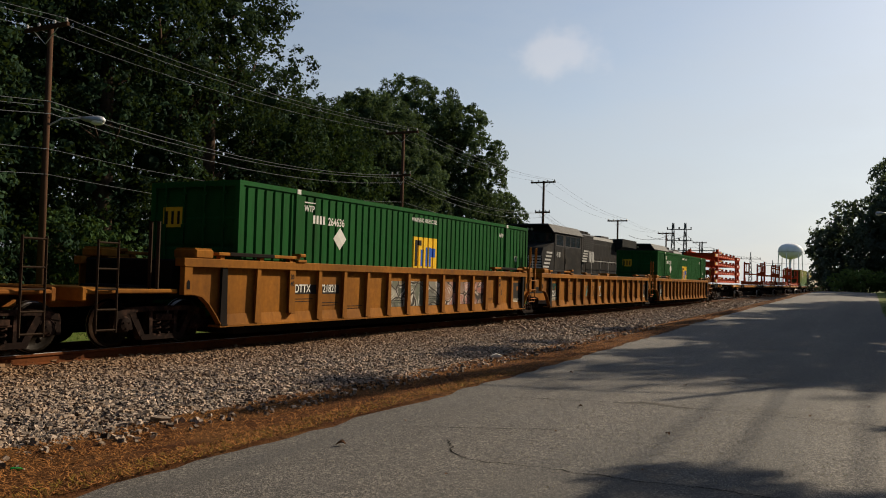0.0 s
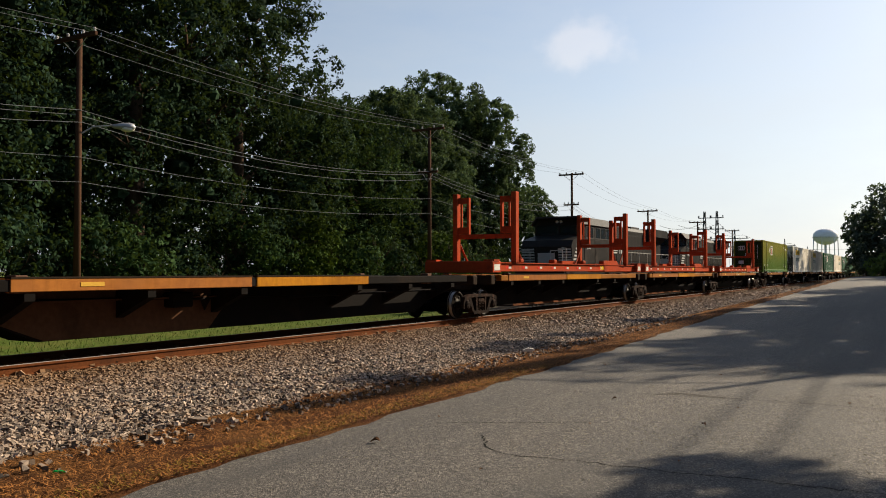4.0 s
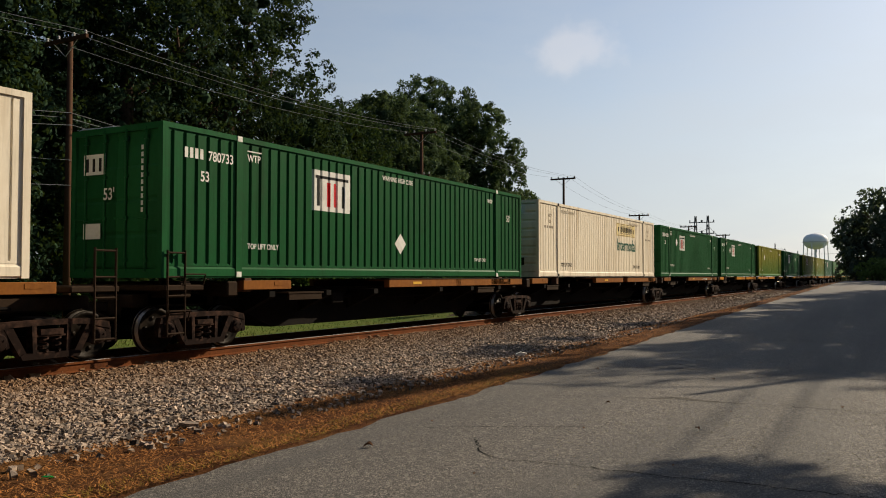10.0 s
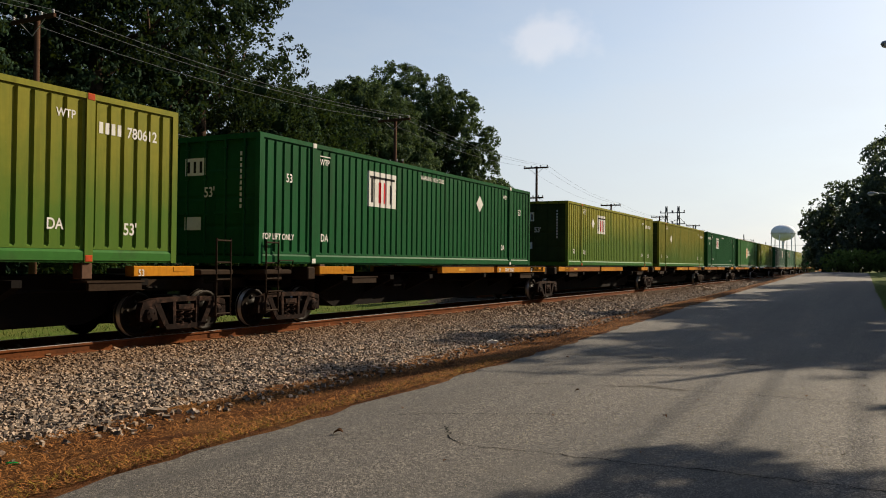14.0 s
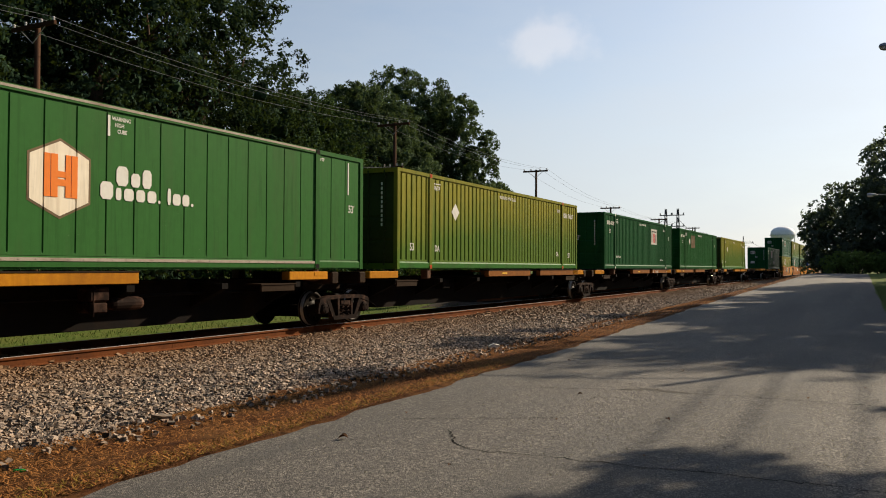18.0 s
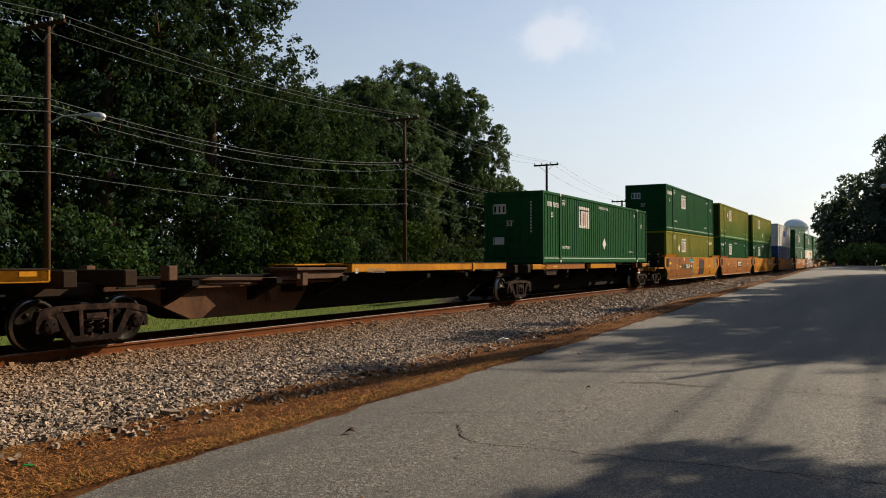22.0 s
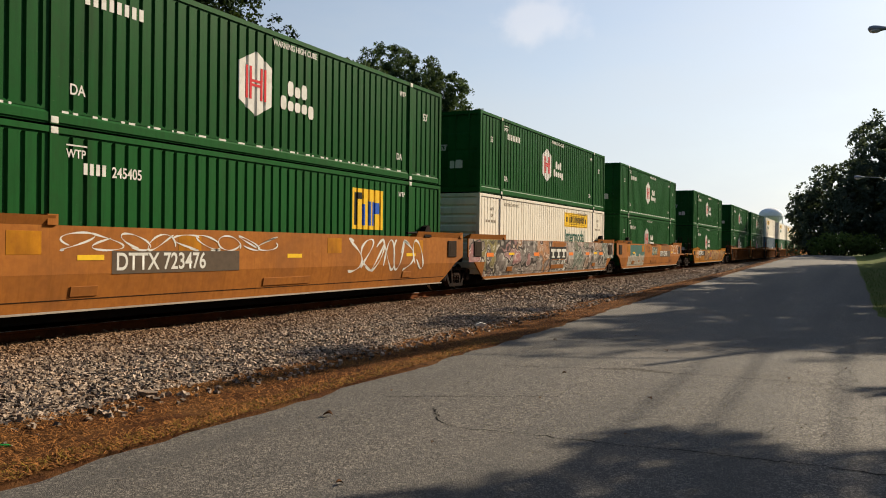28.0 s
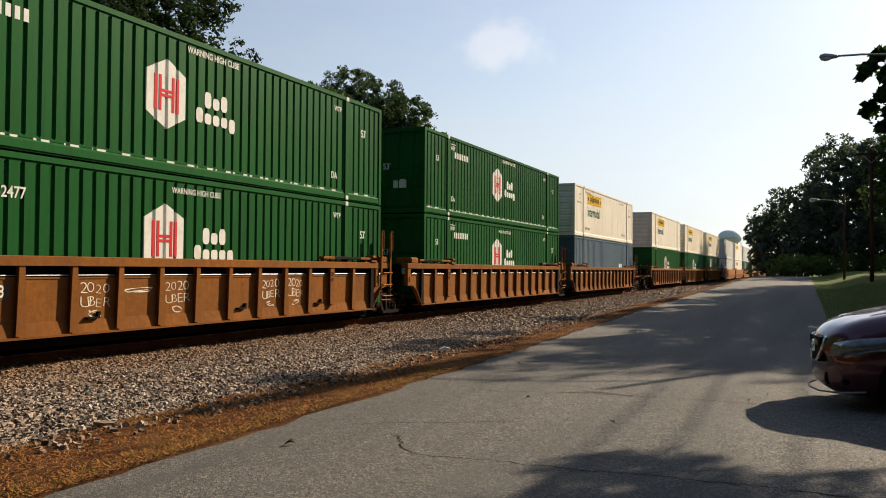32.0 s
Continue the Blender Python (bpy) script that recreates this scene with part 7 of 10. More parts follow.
# double stacks in well cars: place, car look, first, last, lower, upper
HUBT = "corrugated green container with white hexagon logo"
STACKS = [
    (519.15, "yellow2", 1, 0, ("lime", LIMET, "wtp tmxs dial idf low53"), ("tmx", TMT, "wtp tmxs tl n53 id")),
    (538.62, "amber", 0, 0, ("tmx", TMT, "wtp tmx n53 id:780733 warn"), ("lime", LIMET, "wtp tmxs diah low53 da")),
    (558.04, "yellow2", 0, 1, ("tmx", TMT, "wtp tmx n53 id:781755 warn"), ("lime", LIMET, "wtp tmxs dia low53 da")),
    (581.54, "amber", 1, 1, ("blue", "corrugated blue container with red corner post, below a grey one", "sock n53"), ("grey", "corrugated light grey container with plain dark logo bars", "swift")),
    (605.15, "rust2", 1, 0, ("green", "corrugated green container with yellow logo panel", "wtp dia empl idr:245405"), ("green", HUBT, "wtp hub warnl n53 da idr dash")),
    (624.38, "amber", 0, 0, ("white", JBT, "jby interf jbt"), ("green", HUBT, "wtp hub warnl n53 da idr")),
    (643.81, "amber", 0, 1, ("green", HUBT, "wtp hubl warnt n53 idr:652441"), ("green", HUBT, "wtp hub warnl n53 da idr dash")),
    (667.57, "yellow2", 1, 1, ("green", HUBT, "wtp hubl warnt n53 idr:652406"), ("green", HUBT, "wtp hub warnl n53 da idr dash")),
    (690.87, "rustwell", 1, 0, ("green", HUBT, "wtp hub warn n53 idr:652477"), ("green", HUBT, "wtp hub warnl n53 da idr dash")),
    (710.1, "rustwell", 0, 0, ("green", HUBT, "wtp hub warn n53 idr"), ("green", HUBT, "wtp hub warnl n53 da idr dash")),
    (729.4, "rustwell", 0, 1, ("bluegrey", "corrugated faded blue-grey container below a cream one", "sock"), ("white", JBT, "jb inter jbt")),
    (753.6, "rustwell", 1, 0, ("green", HUBT, "hub"), ("white", JBT, "jb inter")),
    (773.0, "rustwell", 0, 0, ("tmx", HUBT, "hub"), ("tan", JBT, "jb inter")),
    (792.4, "rustwell", 0, 1, ("tmx", TMT, "tmx"), ("tan", JBT, "jb inter")),
    (816.0, "amber", 1, 0, ("grey", "corrugated light grey container", ""), ("grey", "corrugated light grey container", "")),
    (835.4, "amber", 0, 0, ("white", JBT, "jb"), ("white", JBT, "jb")),
    (854.8, "amber", 0, 1, ("tmx", TMT, "tmx"), ("grey", "corrugated light grey container", "")),
    (878.4, "amber", 1, 1, ("tmx", TMT, "tmx"), ("white", JBT, "jb")),
    (902.0, "amber", 1, 1, ("tmx", TMT, "tmx"), ("white", JBT, "jb")),
    (925.6, "amber", 1, 1, ("tmx", TMT, "tmx"), ("grey", "corrugated light grey container", "")),
    (949.2, "amber", 1, 1, ("green", HUBT, "hub"), ("green", HUBT, "hub")),
]
M["rust2"] = M["amber"]
WELLS = []
for u, paint, a, b, low_, up_ in STACKS:
    lab = {"yellow2": "smooth-sided yellow-orange well car with dark scuffs", "rust2": "smooth-sided rusty orange well car with white spray marks", "amber": "smooth-sided rusty orange well car with spray-painted side", "rustwell": "ribbed rust-brown well car"}[paint]
    WELLS.append(well_car(u, paint, bool(a), bool(b), lab, 1.42 if u == 667.57 else 1.76))
    for (p, tx, mk), z in ((low_, 0.5), (up_, 0.5 + CH + 0.045)):
        c = container(u, z, p, tx, end="ribs" if p in ("white", "tan", "grey") else "doors", marks=mk, foot="lime_foot" if p == "lime" else None, casting="decal" if p == "green" else "black")
        if p in ("tmx", "lime"):
            end_mark(c, "decal", -0.9, 2.0, 0.62, 0.4, "mark_black")
        elif p == "green":
            end_mark(c, "decal", -0.95, 2.2, 0.24, 0.34, "mark_red")
            end_mark(c, "decal", 0.1, 0.85, 0.5, 0.3)

        if p in ("tmx", "lime", "green"):
            part("lettering", letters("53'", 0.3, M["decal"]), c, pose(-0.3, -0.03, 1.5, 0, 0, -90))

# sprayed paint and lettering on the wells
SHEET = 1.442
def bays(car, i0, i1, mat):
    for i in range(i0, i1):
        part("graffiti", made("graffiti", M[mat], lambda bm: box(bm, SHEET - 0.001, SHEET + 0.003, RIBS[i] + 0.07, RIBS[i] + 0.97, 0.6, 1.31)), car, None, "sprayed panel between ribs")
def bay_text(car, i, body, size, z, mat, dy=0.16):
    part("lettering", letters(body, size, M[mat]), car, (SHEET + 0.006, RIBS[i] + dy, z))
def dark_end(car, ys):
    for yy in ys:
        part("board", cached("tboard", lambda: made("board", M["board"], lambda bm: box(bm, SHEET - 0.001, SHEET + 0.003, 0, 0.94, 0.62, 1.31))), car, (0, yy, 0), "black painted panel")
        part("lettering", cached("smalltext", lambda: made("lettering", M["tan"], lambda bm: [box(bm, SHEET + 0.004, SHEET + 0.006, 0.14 + 0.05 * k, 0.78 - 0.04 * k, 0.7 - 0.045 * k, 0.72 - 0.045 * k) for k in range(3)])), car, (0, yy, 0))
        part("lettering", cached("roundels", lambda: made("lettering", M["rustwell"], lambda bm: [lathe(bm, [(0.05, 0), (0.09, 0), (0.09, 0.003), (0.05, 0.003)], 12, (SHEET + 0.003, 0.2 + 0.44 * k, 1.1), "x") for k in range(2)])), car, (0, yy, 0))
M["board"] = surf("faded_black_panel_paint", (0.028, 0.026, 0.024), (0.02, 0.018, 0.017), (0.06, 0.05, 0.04), 8, 1.5, 0.6, 0.6)
M["mural_grey"] = mural_mat("grey_green_mural_paint", ((0.05, 0.06, 0.045), (0.2, 0.2, 0.16), (0.1, 0.11, 0.08), (0.16, 0.12, 0.05), (0.3, 0.29, 0.24)), 1.9, 0.9, 2.0, 0.05, 0.4)
M["mural_pink"] = mural_mat("pink_mural_paint", ((0.3, 0.12, 0.09), (0.38, 0.2, 0.16), (0.24, 0.12, 0.07), (0.33, 0.13, 0.1), (0.2, 0.1, 0.06)), 1.9, 0.9, 6.0, 0.05, 0.4)
bays(w1, 4, 7, "mural_grey")
bays(w1, 7, 10, "mural_pink")
for car in (w2, w3):
    dark_end(car, (-0.5,))
    part("lettering", letters("1251", 0.33, M["decal"]), car, (SHEET + 0.007, -0.38, 0.78))
for car in (w1, w2):
    dark_end(car, (14.22,))
part("lettering", letters("53", 0.3, M["mark_black"]), w1, (SHEET + 0.007, 13.2, 0.85))
part("board", cached("numb", lambda: made("board", M["board"], lambda bm: box(bm, SHEET + 0.003, SHEET + 0.005, 0.1, 1.95, 0.98, 1.2))), w1, (0, RIBS[0], 0), "black number band")
bay_text(w1, 0, "DTTX", 0.26, 1.02, "decal", 0.2)
bay_text(w1, 1, "721821", 0.26, 1.02, "decal", 0.12)
for car, seed in ((w1, 60), (w2, 70), (w3, 80)):
    for i in (0, 1, 2, 4, 6, 8, 10):
        bar = cached(("stencil", i % 3), lambda: made("lettering", M["mark_black"], lambda bm: [box(bm, SHEET + 0.001, SHEET + 0.004, 0.1, 0.9 - 0.1 * (k % 2), 0.86 - 0.06 * k - 0.1 * (i % 3), 0.875 - 0.06 * k - 0.1 * (i % 3)) for k in range(2)]))
        part("lettering", bar, car, (0, RIBS[i], 0), "faded stencilled lines")
for i, zz, mt in ((1, 0.7, "mark_black"), (2, 0.7, "mark_black"), (3, 0.65, "mark_black"), (6, 0.7, "mark_black"), (8, 0.75, "mark_black")):
    scribble(w3, RIBS[i] + 0.16, zz, 0.62, 0.6, mt, 80 + i, SHEET + 0.005, 2, 0.014)
for i, mt in ((2, "spray_teal"), (3, "mark_black"), (4, "decal"), (6, "mark_black"), (9, "mark_black")):
    scribble(w2, RIBS[i] + 0.14, 0.75, 0.66, 0.45, mt, 90 + i, SHEET + 0.005, 3, 0.016)
scribble(w2, -0.4, 1.08, 0.7, 0.2, "mark_green", 99, SHEET + 0.006, 3, 0.02)
M["worn_orange"] = surf("worn_brown_orange_paint", (0.25, 0.095, 0.024), (0.2, 0.075, 0.02), (0.15, 0.062, 0.022), 7, 0.7, 0.7, 0.65, streak=(1, 1, 0.5), vary=0.06, stain_lo=0.48)
M["worn_taupe"] = surf("worn_taupe_paint", (0.24, 0.125, 0.05), (0.2, 0.1, 0.04), (0.15, 0.08, 0.04), 6, 0.9, 0.7, 0.7)
M["board_text"] = surf("faded_dark_lettering_paint", (0.1, 0.075, 0.055), (0.07, 0.055, 0.04), None, 8, 1.5, 0.6, 0.7)
M["spray_tan"] = surf("tan_brown_spray_paint", (0.27, 0.155, 0.06), (0.18, 0.1, 0.042), (0.36, 0.25, 0.14), 4, 1.2, 0.8, 0.7)
M["spray_umber"] = surf("dark_umber_spray_paint", (0.05, 0.026, 0.016), (0.035, 0.018, 0.012), None, 5, 1, 0.6, 0.7)
D = WELLS
part("logo_bar", made("logo_bar", M["board"], lambda bm: box(bm, 1.5, 1.503, 7.4, 10.0, 0.95, 1.5)), D[1])
for car, y, body in ((D[4], 3.1, "DTTX 723476"), (D[6], 9.95, "DTTX 723476"), (D[7], 1.62, "DTTX 475325")):
    faded = "black" if car is D[7] else "board_text"
    part("board", cached(("nboard", faded), lambda: made("board", M[faded], lambda bm: box(bm, 1.5, 1.504, -0.08, 3.25, 0.93, 1.34))), car, (0, y, 0), "black number panel")
    part("lettering", letters(body, 0.44, M["decal"]), car, (1.507, y, 1.0))
scribble(D[4], 10.6, 0.8, 4.0, 0.85, "decal", 101, strokes=7, width=0.04)
scribble(D[4], 2.0, 1.35, 5.6, 0.3, "decal", 102, strokes=9, width=0.02)
# the fully sprayed well
M["spray_dark"] = surf("dark_brown_spray_paint", (0.045, 0.032, 0.026), (0.03, 0.022, 0.018), None, 5, 1, 0.6, 0.7)
M["mural_round"] = mural_mat("grey_and_pink_mural_paint", ((0.17, 0.13, 0.1), (0.23, 0.15, 0.13), (0.13, 0.11, 0.1), (0.27, 0.11, 0.11), (0.18, 0.15, 0.045), (0.3, 0.13, 0.045), (0.2, 0.16, 0.14)), 0.95, 2.4, 4.0, 0.05)
M["mural_sharp"] = mural_mat("grey_and_green_mural_paint", ((0.2, 0.17, 0.14), (0.1, 0.12, 0.08), (0.25, 0.22, 0.19), (0.22, 0.11, 0.05), (0.17, 0.16, 0.13), (0.09, 0.13, 0.1), (0.26, 0.17, 0.14)), 1.25, 1.3, 9.0, 0.035, 0.75)
for y0, y1, z0, mt in ((-1.3, 7.3, CREASE, "mural_round"), (0.05, 7.3, 0.42, "mural_round"), (8.9, 17.3, CREASE, "mural_sharp"), (8.9, 16.1, 0.42, "mural_sharp")):
    painted(D[5], y0, y1, z0, 1.75 if z0 == CREASE else CREASE - 0.001, mt, 1.5012, "graffiti", "sprayed mural of dark-outlined swelling shapes")
painted(D[5], 7.3, 8.9, 0.42, 0.94, "mural_sharp", 1.5014, "graffiti", "sprayed mural of dark-outlined swelling shapes")
sprayed(D[5], 7.5, 9.2, 1.5, 1.74, "worn_orange", 8, 1.5026)
scribble(D[5], 7.9, 0.5, 1.3, 0.5, "decal", 233, 1.5052, 3, 0.05)
for yy in (0.2, 5.0, 9.6, 12.2, 14.6):
    painted(D[5], yy, yy + 0.62, 1.13, 1.27, "mark_orange", 1.5065, "reflector", "bright orange reflector strip")
part("logo_bar", made("logo_bar", M["board"], lambda bm: box(bm, 1.5, 1.5086, 6.95, 9.2, 0.97, 1.52)), D[5], label="dark logo panel")
def slab_marks(bm):
    for k in range(3):
        y = 0.12 + 0.72 * k
        box(bm, 0, 0.004, y, y + 0.6, 0.3, 0.42)
        box(bm, 0, 0.004, y + 0.2, y + 0.38, 0.08, 0.3)
        box(bm, 0, 0.004, y + 0.1, y + 0.48, 0.04, 0.1)
for car, yy, xx in ((D[5], 6.97, 1.509), (D[1], 7.6, 1.508)):
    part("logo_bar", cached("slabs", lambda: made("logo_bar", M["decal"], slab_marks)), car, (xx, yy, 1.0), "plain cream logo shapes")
M["spray_faded"] = surf("faded_blue_green_spray_paint", (0.05, 0.125, 0.11), (0.035, 0.1, 0.09), (0.09, 0.07, 0.05), 5, 2, 0.6, 0.75)
M["spray_pale"] = surf("dirty_white_spray_paint", (0.36, 0.33, 0.27), (0.28, 0.25, 0.2), (0.15, 0.11, 0.08), 6, 2, 0.6, 0.75)
painted(D[6], 1.7, 5.35, 1.0, 1.68, "spray_faded", 1.5015, "graffiti", "faded blue-green sprayed field")
painted(D[6], 1.2, 5.35, 0.44, 0.66, "spray_pale", 1.5015, "graffiti", "dirty white sprayed band with ragged top")
for k in range(11):
    sprayed(D[6], 1.22 + 0.37 * k, 1.55 + 0.37 * k, 0.6, 1.1 + 0.06 * (k * 5 % 3), "spray_pale", 40 + k, 1.503)
sprayed(D[6], 7.5, 9.0, 1.02, 1.62, "spray_pale", 52, 1.5015)
scribble(D[6], 7.5, 1.08, 1.5, 0.5, "spray_faded", 121, 1.5045, 7, 0.05)
scribble(D[6], 10.2, 1.4, 2.6, 0.3, "spray_faded", 119, 1.5045, 7, 0.016)
sprayed_word(D[6], "SEWER", 5.7, 1.45, 0.22, 0.22, "mark_black", "mark_black", 7, thick=0.004)
sprayed_word(D[6], "BPM", 6.1, 1.2, 0.22, 0.24, "mark_black", "mark_black", 8, thick=0.004)
scribble(D[6], 13.6, 1.12, 2.8, 0.6, "decal", 122, strokes=6, width=0.028)
sprayed(D[7], 4.7, 15.9, 0.42, 1.41, "worn_orange", 17, 1.4995)
M["spray_rose"] = surf("dull_rose_spray_paint", (0.2, 0.08, 0.055), (0.15, 0.06, 0.04), (0.26, 0.14, 0.06), 4, 1.2, 0.8, 0.7)
sprayed(D[7], 5.6, 8.2, 0.5, 1.4, "spray_rose", 61, 1.5002)
sprayed(D[7], 10.3, 12.6, 0.5, 1.38, "spray_rose", 63, 1.5002)
sprayed_word(D[7], "JUST ANOTHER DAY", 4.6, 0.5, 0.8, 0.7, "spray_tan", "spray_umber", 123, thick=0.105)
scribble(D[7], 0.5, 0.75, 2.4, 0.7, "decal", 124, strokes=6, width=0.03)
# the long smooth well at the head of the double stacks
painted(D[0], -0.35, 7.24, 0.36, 1.745, "worn_orange", 1.5012, label="faded brown-orange half of the side")
painted(D[0], 14.95, 16.85, 0.96, 1.74, "worn_taupe", 1.5012)
painted(D[0], -0.3, 0.06, 0.62, 1.3, "yellow2", 1.503, label="fresh yellow painted square")
for y, z, w, h in ((1.84, 0.955, 0.38, 0.35), (3.97, 1.44, 0.46, 0.3)):
    painted(D[0], y, y + w, z, z + h, "yellow2", 1.503, label="fresh yellow painted square")
painted(D[0], 4.09, 4.33, 1.54, 1.66, "decal", 1.5045, "label_plate", "small cream label")
part("roundel", made("roundel", M["worn_taupe"], lambda bm: lathe(bm, [(0, 0), (0.09, 0), (0.09, 0.002), (0, 0.003)], 14, (1.5045, 2.03, 1.14), "x")), D[0])
def folded_text(body, size, mat, z, wide=1.0):
    """Stencilled text laid over the crease of a smooth well side."""
    bm = bmesh.new()
    bm.from_mesh(letters(body, size, mat))
    for v in bm.verts:
        v.co.y *= wide
    bmesh.ops.translate(bm, vec=(0, 0, z), verts=bm.verts)
    bmesh.ops.bisect_plane(bm, geom=bm.verts[:] + bm.edges[:] + bm.faces[:], plane_co=(0, 0, CREASE), plane_no=(0, 0, 1))
    lean_in(bm)
    me = bpy.data.meshes.new("lettering")
    bm.to_mesh(me)
    bm.free()
    me.materials.append(mat)
    return me


part("lettering", folded_text("53", 0.66, M["board_text"], 0.74, 0.86), D[0], (1.504, 0.14, 0))
for body, y in (("53", -0.05), ("48", 0.72), ("45", 1.18), ("40", 1.95)):
    part("lettering", letters(body, 0.16, M["board_text"]), D[0], (1.504, y + 0.08, 1.5))
    painted(D[0], y, y + 0.04, 1.47, 1.64, "board_text", 1.504, "marking")
painted(D[0], 3.12, 6.2, 0.99, 1.27, "board", 1.504, "board", "faded black number panel")
part("lettering", folded_text("DTTX", 0.34, M["board_text"], 1.02, 1.3), D[0], (1.507, 3.3, 0))
part("lettering", folded_text("726330", 0.34, M["decal"], 1.02, 1.35), D[0], (1.507, 4.72, 0))
part("lettering", letters("B", 0.24, M["mark_black"]), D[0], (1.5075, 6.78, 1.08))
for y, z, w, h in ((-0.35, 1.3, 0.75, 0.1), (2.78, 1.08, 0.5, 0.1), (6.26, 1.09, 0.5, 0.12), (12.9, 1.08, 0.55, 0.1), (15.9, 1.2, 0.5, 0.1)):
    painted(D[0], y, y + w, z, z + h, "mark_yellow", 1.5058, "reflector", "yellow reflector strip")
sprayed(D[0], 5.95, 7.26, 1.34, 1.76, "spray_teal", 11, 1.503)
painted(D[0], 6.98, 7.24, 0.42, 1.4, "spray_teal", 1.504, "graffiti")
scribble(D[0], 6.2, 1.5, 1.0, 0.2, "mark_black", 12, 1.5075, 5, 0.014)
scribble(D[0], 6.3, 1.38, 0.95, 0.12, "decal", 13, 1.507, 3, 0.012)
scribble(D[0], 5.8, 0.97, 1.1, 0.1, "mark_black", 14, 1.505, 5, 0.01)
scribble(D[0], 2.5, 1.25, 0.55, 0.4, "spray_dark", 15, 1.505, 5, 0.016)
painted(D[0], 9.15, 11.15, 0.52, 1.58, "spray_dark", 1.5022, "graffiti")
for k in range(9):
    painted(D[0], 9.15 + 0.226 * k, 9.34 + 0.226 * k, 1.58, 1.6 + 0.1 * ((k * 5) % 7) / 6, "spray_dark", 1.5022, "graffiti")
for y, w in ((9.1, 0.06), (11.13, 0.05)):
    painted(D[0], y, y + w, 0.5, 1.62, "mark_red", 1.504, "graffiti")
scribble(D[0], 9.15, 1.55, 1.95, 0.12, "mark_red", 12, 1.5052, 8, 0.008)
for k in range(4):
    painted(D[0], 8.0 + 0.3 * k, 8.22 + 0.3 * k, 1.14, 1.19, "board_text", 1.503, "lettering", "small dark stencilled words")
    painted(D[0], 7.9 + 0.2 * k, 8.04 + 0.2 * k, 1.66, 1.69, "board_text", 1.503, "lettering", "small dark stencilled words")
part("lettering", letters("B", 0.24, M["mark_black"]), D[6], (1.5045, 9.3, 0.99))
for k, a in enumerate((0.4, 2.0, 3.6, 5.0)):
    scribble(D[1], a, 0.6 if k % 2 else 1.0, 1.4, 0.6, "spray_dark", 150 + k, strokes=4, width=0.016)
scribble(D[1], 10.6, 0.6, 4.6, 1.0, "spray_dark", 126, strokes=9, width=0.02)
scribble(D[2], 6.2, 1.1, 4.0, 0.5, "mark_red", 127, strokes=8, width=0.03)
scribble(D[2], 10.8, 1.1, 3.6, 0.35, "decal", 128, strokes=7, width=0.02)
scribble(D[2], 0.4, 0.8, 1.2, 0.7, "mark_red", 129, strokes=2, width=0.03)
scribble(D[3], 11.5, 0.9, 1.6, 0.5, "mark_yellow", 130, strokes=5, width=0.02)
for car in D[1:8]:
    for yy in ((0.6,) if car is D[7] else () if car is D[5] else (1.0, 4.6, 9.6, 14.0)):
        part("repair_patch", cached("rpatch", lambda: made("repair_patch", M["yellow2"], lambda bm: soft_box(bm, 1.49, 1.5035, 0, 0.62, 1.28, 1.66, 0.002))), car, (0, yy, 0), "fresh yellow painted square")
for i in (3, 5, 8, 9):
    for body, zz in (("2020", 1.05), ("UBER", 0.8)):
        sprayed_word(D[8], body, RIBS[i] + 0.17, zz, 0.2, 0.17, "tan", "tan", 140 + i, SHEET + 0.005, 0.004)
    scribble(D[8], RIBS[i] + 0.4, 0.62, 0.25, 0.12, "tan", 160 + i, SHEET + 0.005, 1, 0.012)
scribble(D[8], RIBS[4] + 0.2, 1.05, 0.65, 0.08, "tan", 171, SHEET + 0.005, 1, 0.012)
part("board", cached("numb2", lambda: made("board", M["board_text"], lambda bm: box(bm, SHEET + 0.001, SHEET + 0.003, 0.1, 1.95, 0.98, 1.24))), D[8], (0, RIBS[0], 0), "faded dark number band")
bay_text(D[8], 0, "DTTX", 0.27, 1.03, "tan", 0.22)
bay_text(D[8], 1, "785488", 0.27, 1.03, "tan", 0.1)
for i in (0, 1, 3, 7, 10):
    part("bracket", cached("bayhook", lambda: made("bracket", M["black"], lambda bm: (box(bm, SHEET, SHEET + 0.09, 0.0, 0.28, 0.6, 0.63), prism(bm, [(0.24, 0.6), (0.3, 0.6), (0.32, 0.72), (0.27, 0.72)], "x", SHEET, SHEET + 0.06)))), D[8], (0, RIBS[i] + 0.3, 0), "small black steel hook")
for car in D[1:8]:
    for yy in ((6.6, 11.5) if car is D[7] else (2.3, 8.0, 13.6)):
        part("reflector", cached("wrefl", lambda: made("reflector", M["mark_yellow"], lambda bm: box(bm, 1.501, 1.506, 0, 0.55, 1.18, 1.27))), car, (0, yy, 0), "yellow reflector strip")

for car, spots in ((D[4], (0.55, 14.9)), (D[5], (15.0,)), (D[6], (1.2,))):
    for yy in spots:
        part("locking_arm", cached("larm", lambda: made("locking_arm", M["black"], lambda bm: (prism(bm, [(-0.22, 1.765), (0.22, 1.765), (0.2, 1.95), (0.05, 2.12), (-0.1, 2.08), (-0.24, 1.9)], "x", 1.34, 1.53), pipe(bm, [(1.5, -0.2, 1.9), (1.52, -1.3, 1.86)], 0.035, 6)))), car, (0, yy, 0), "greasy black container locking arm")

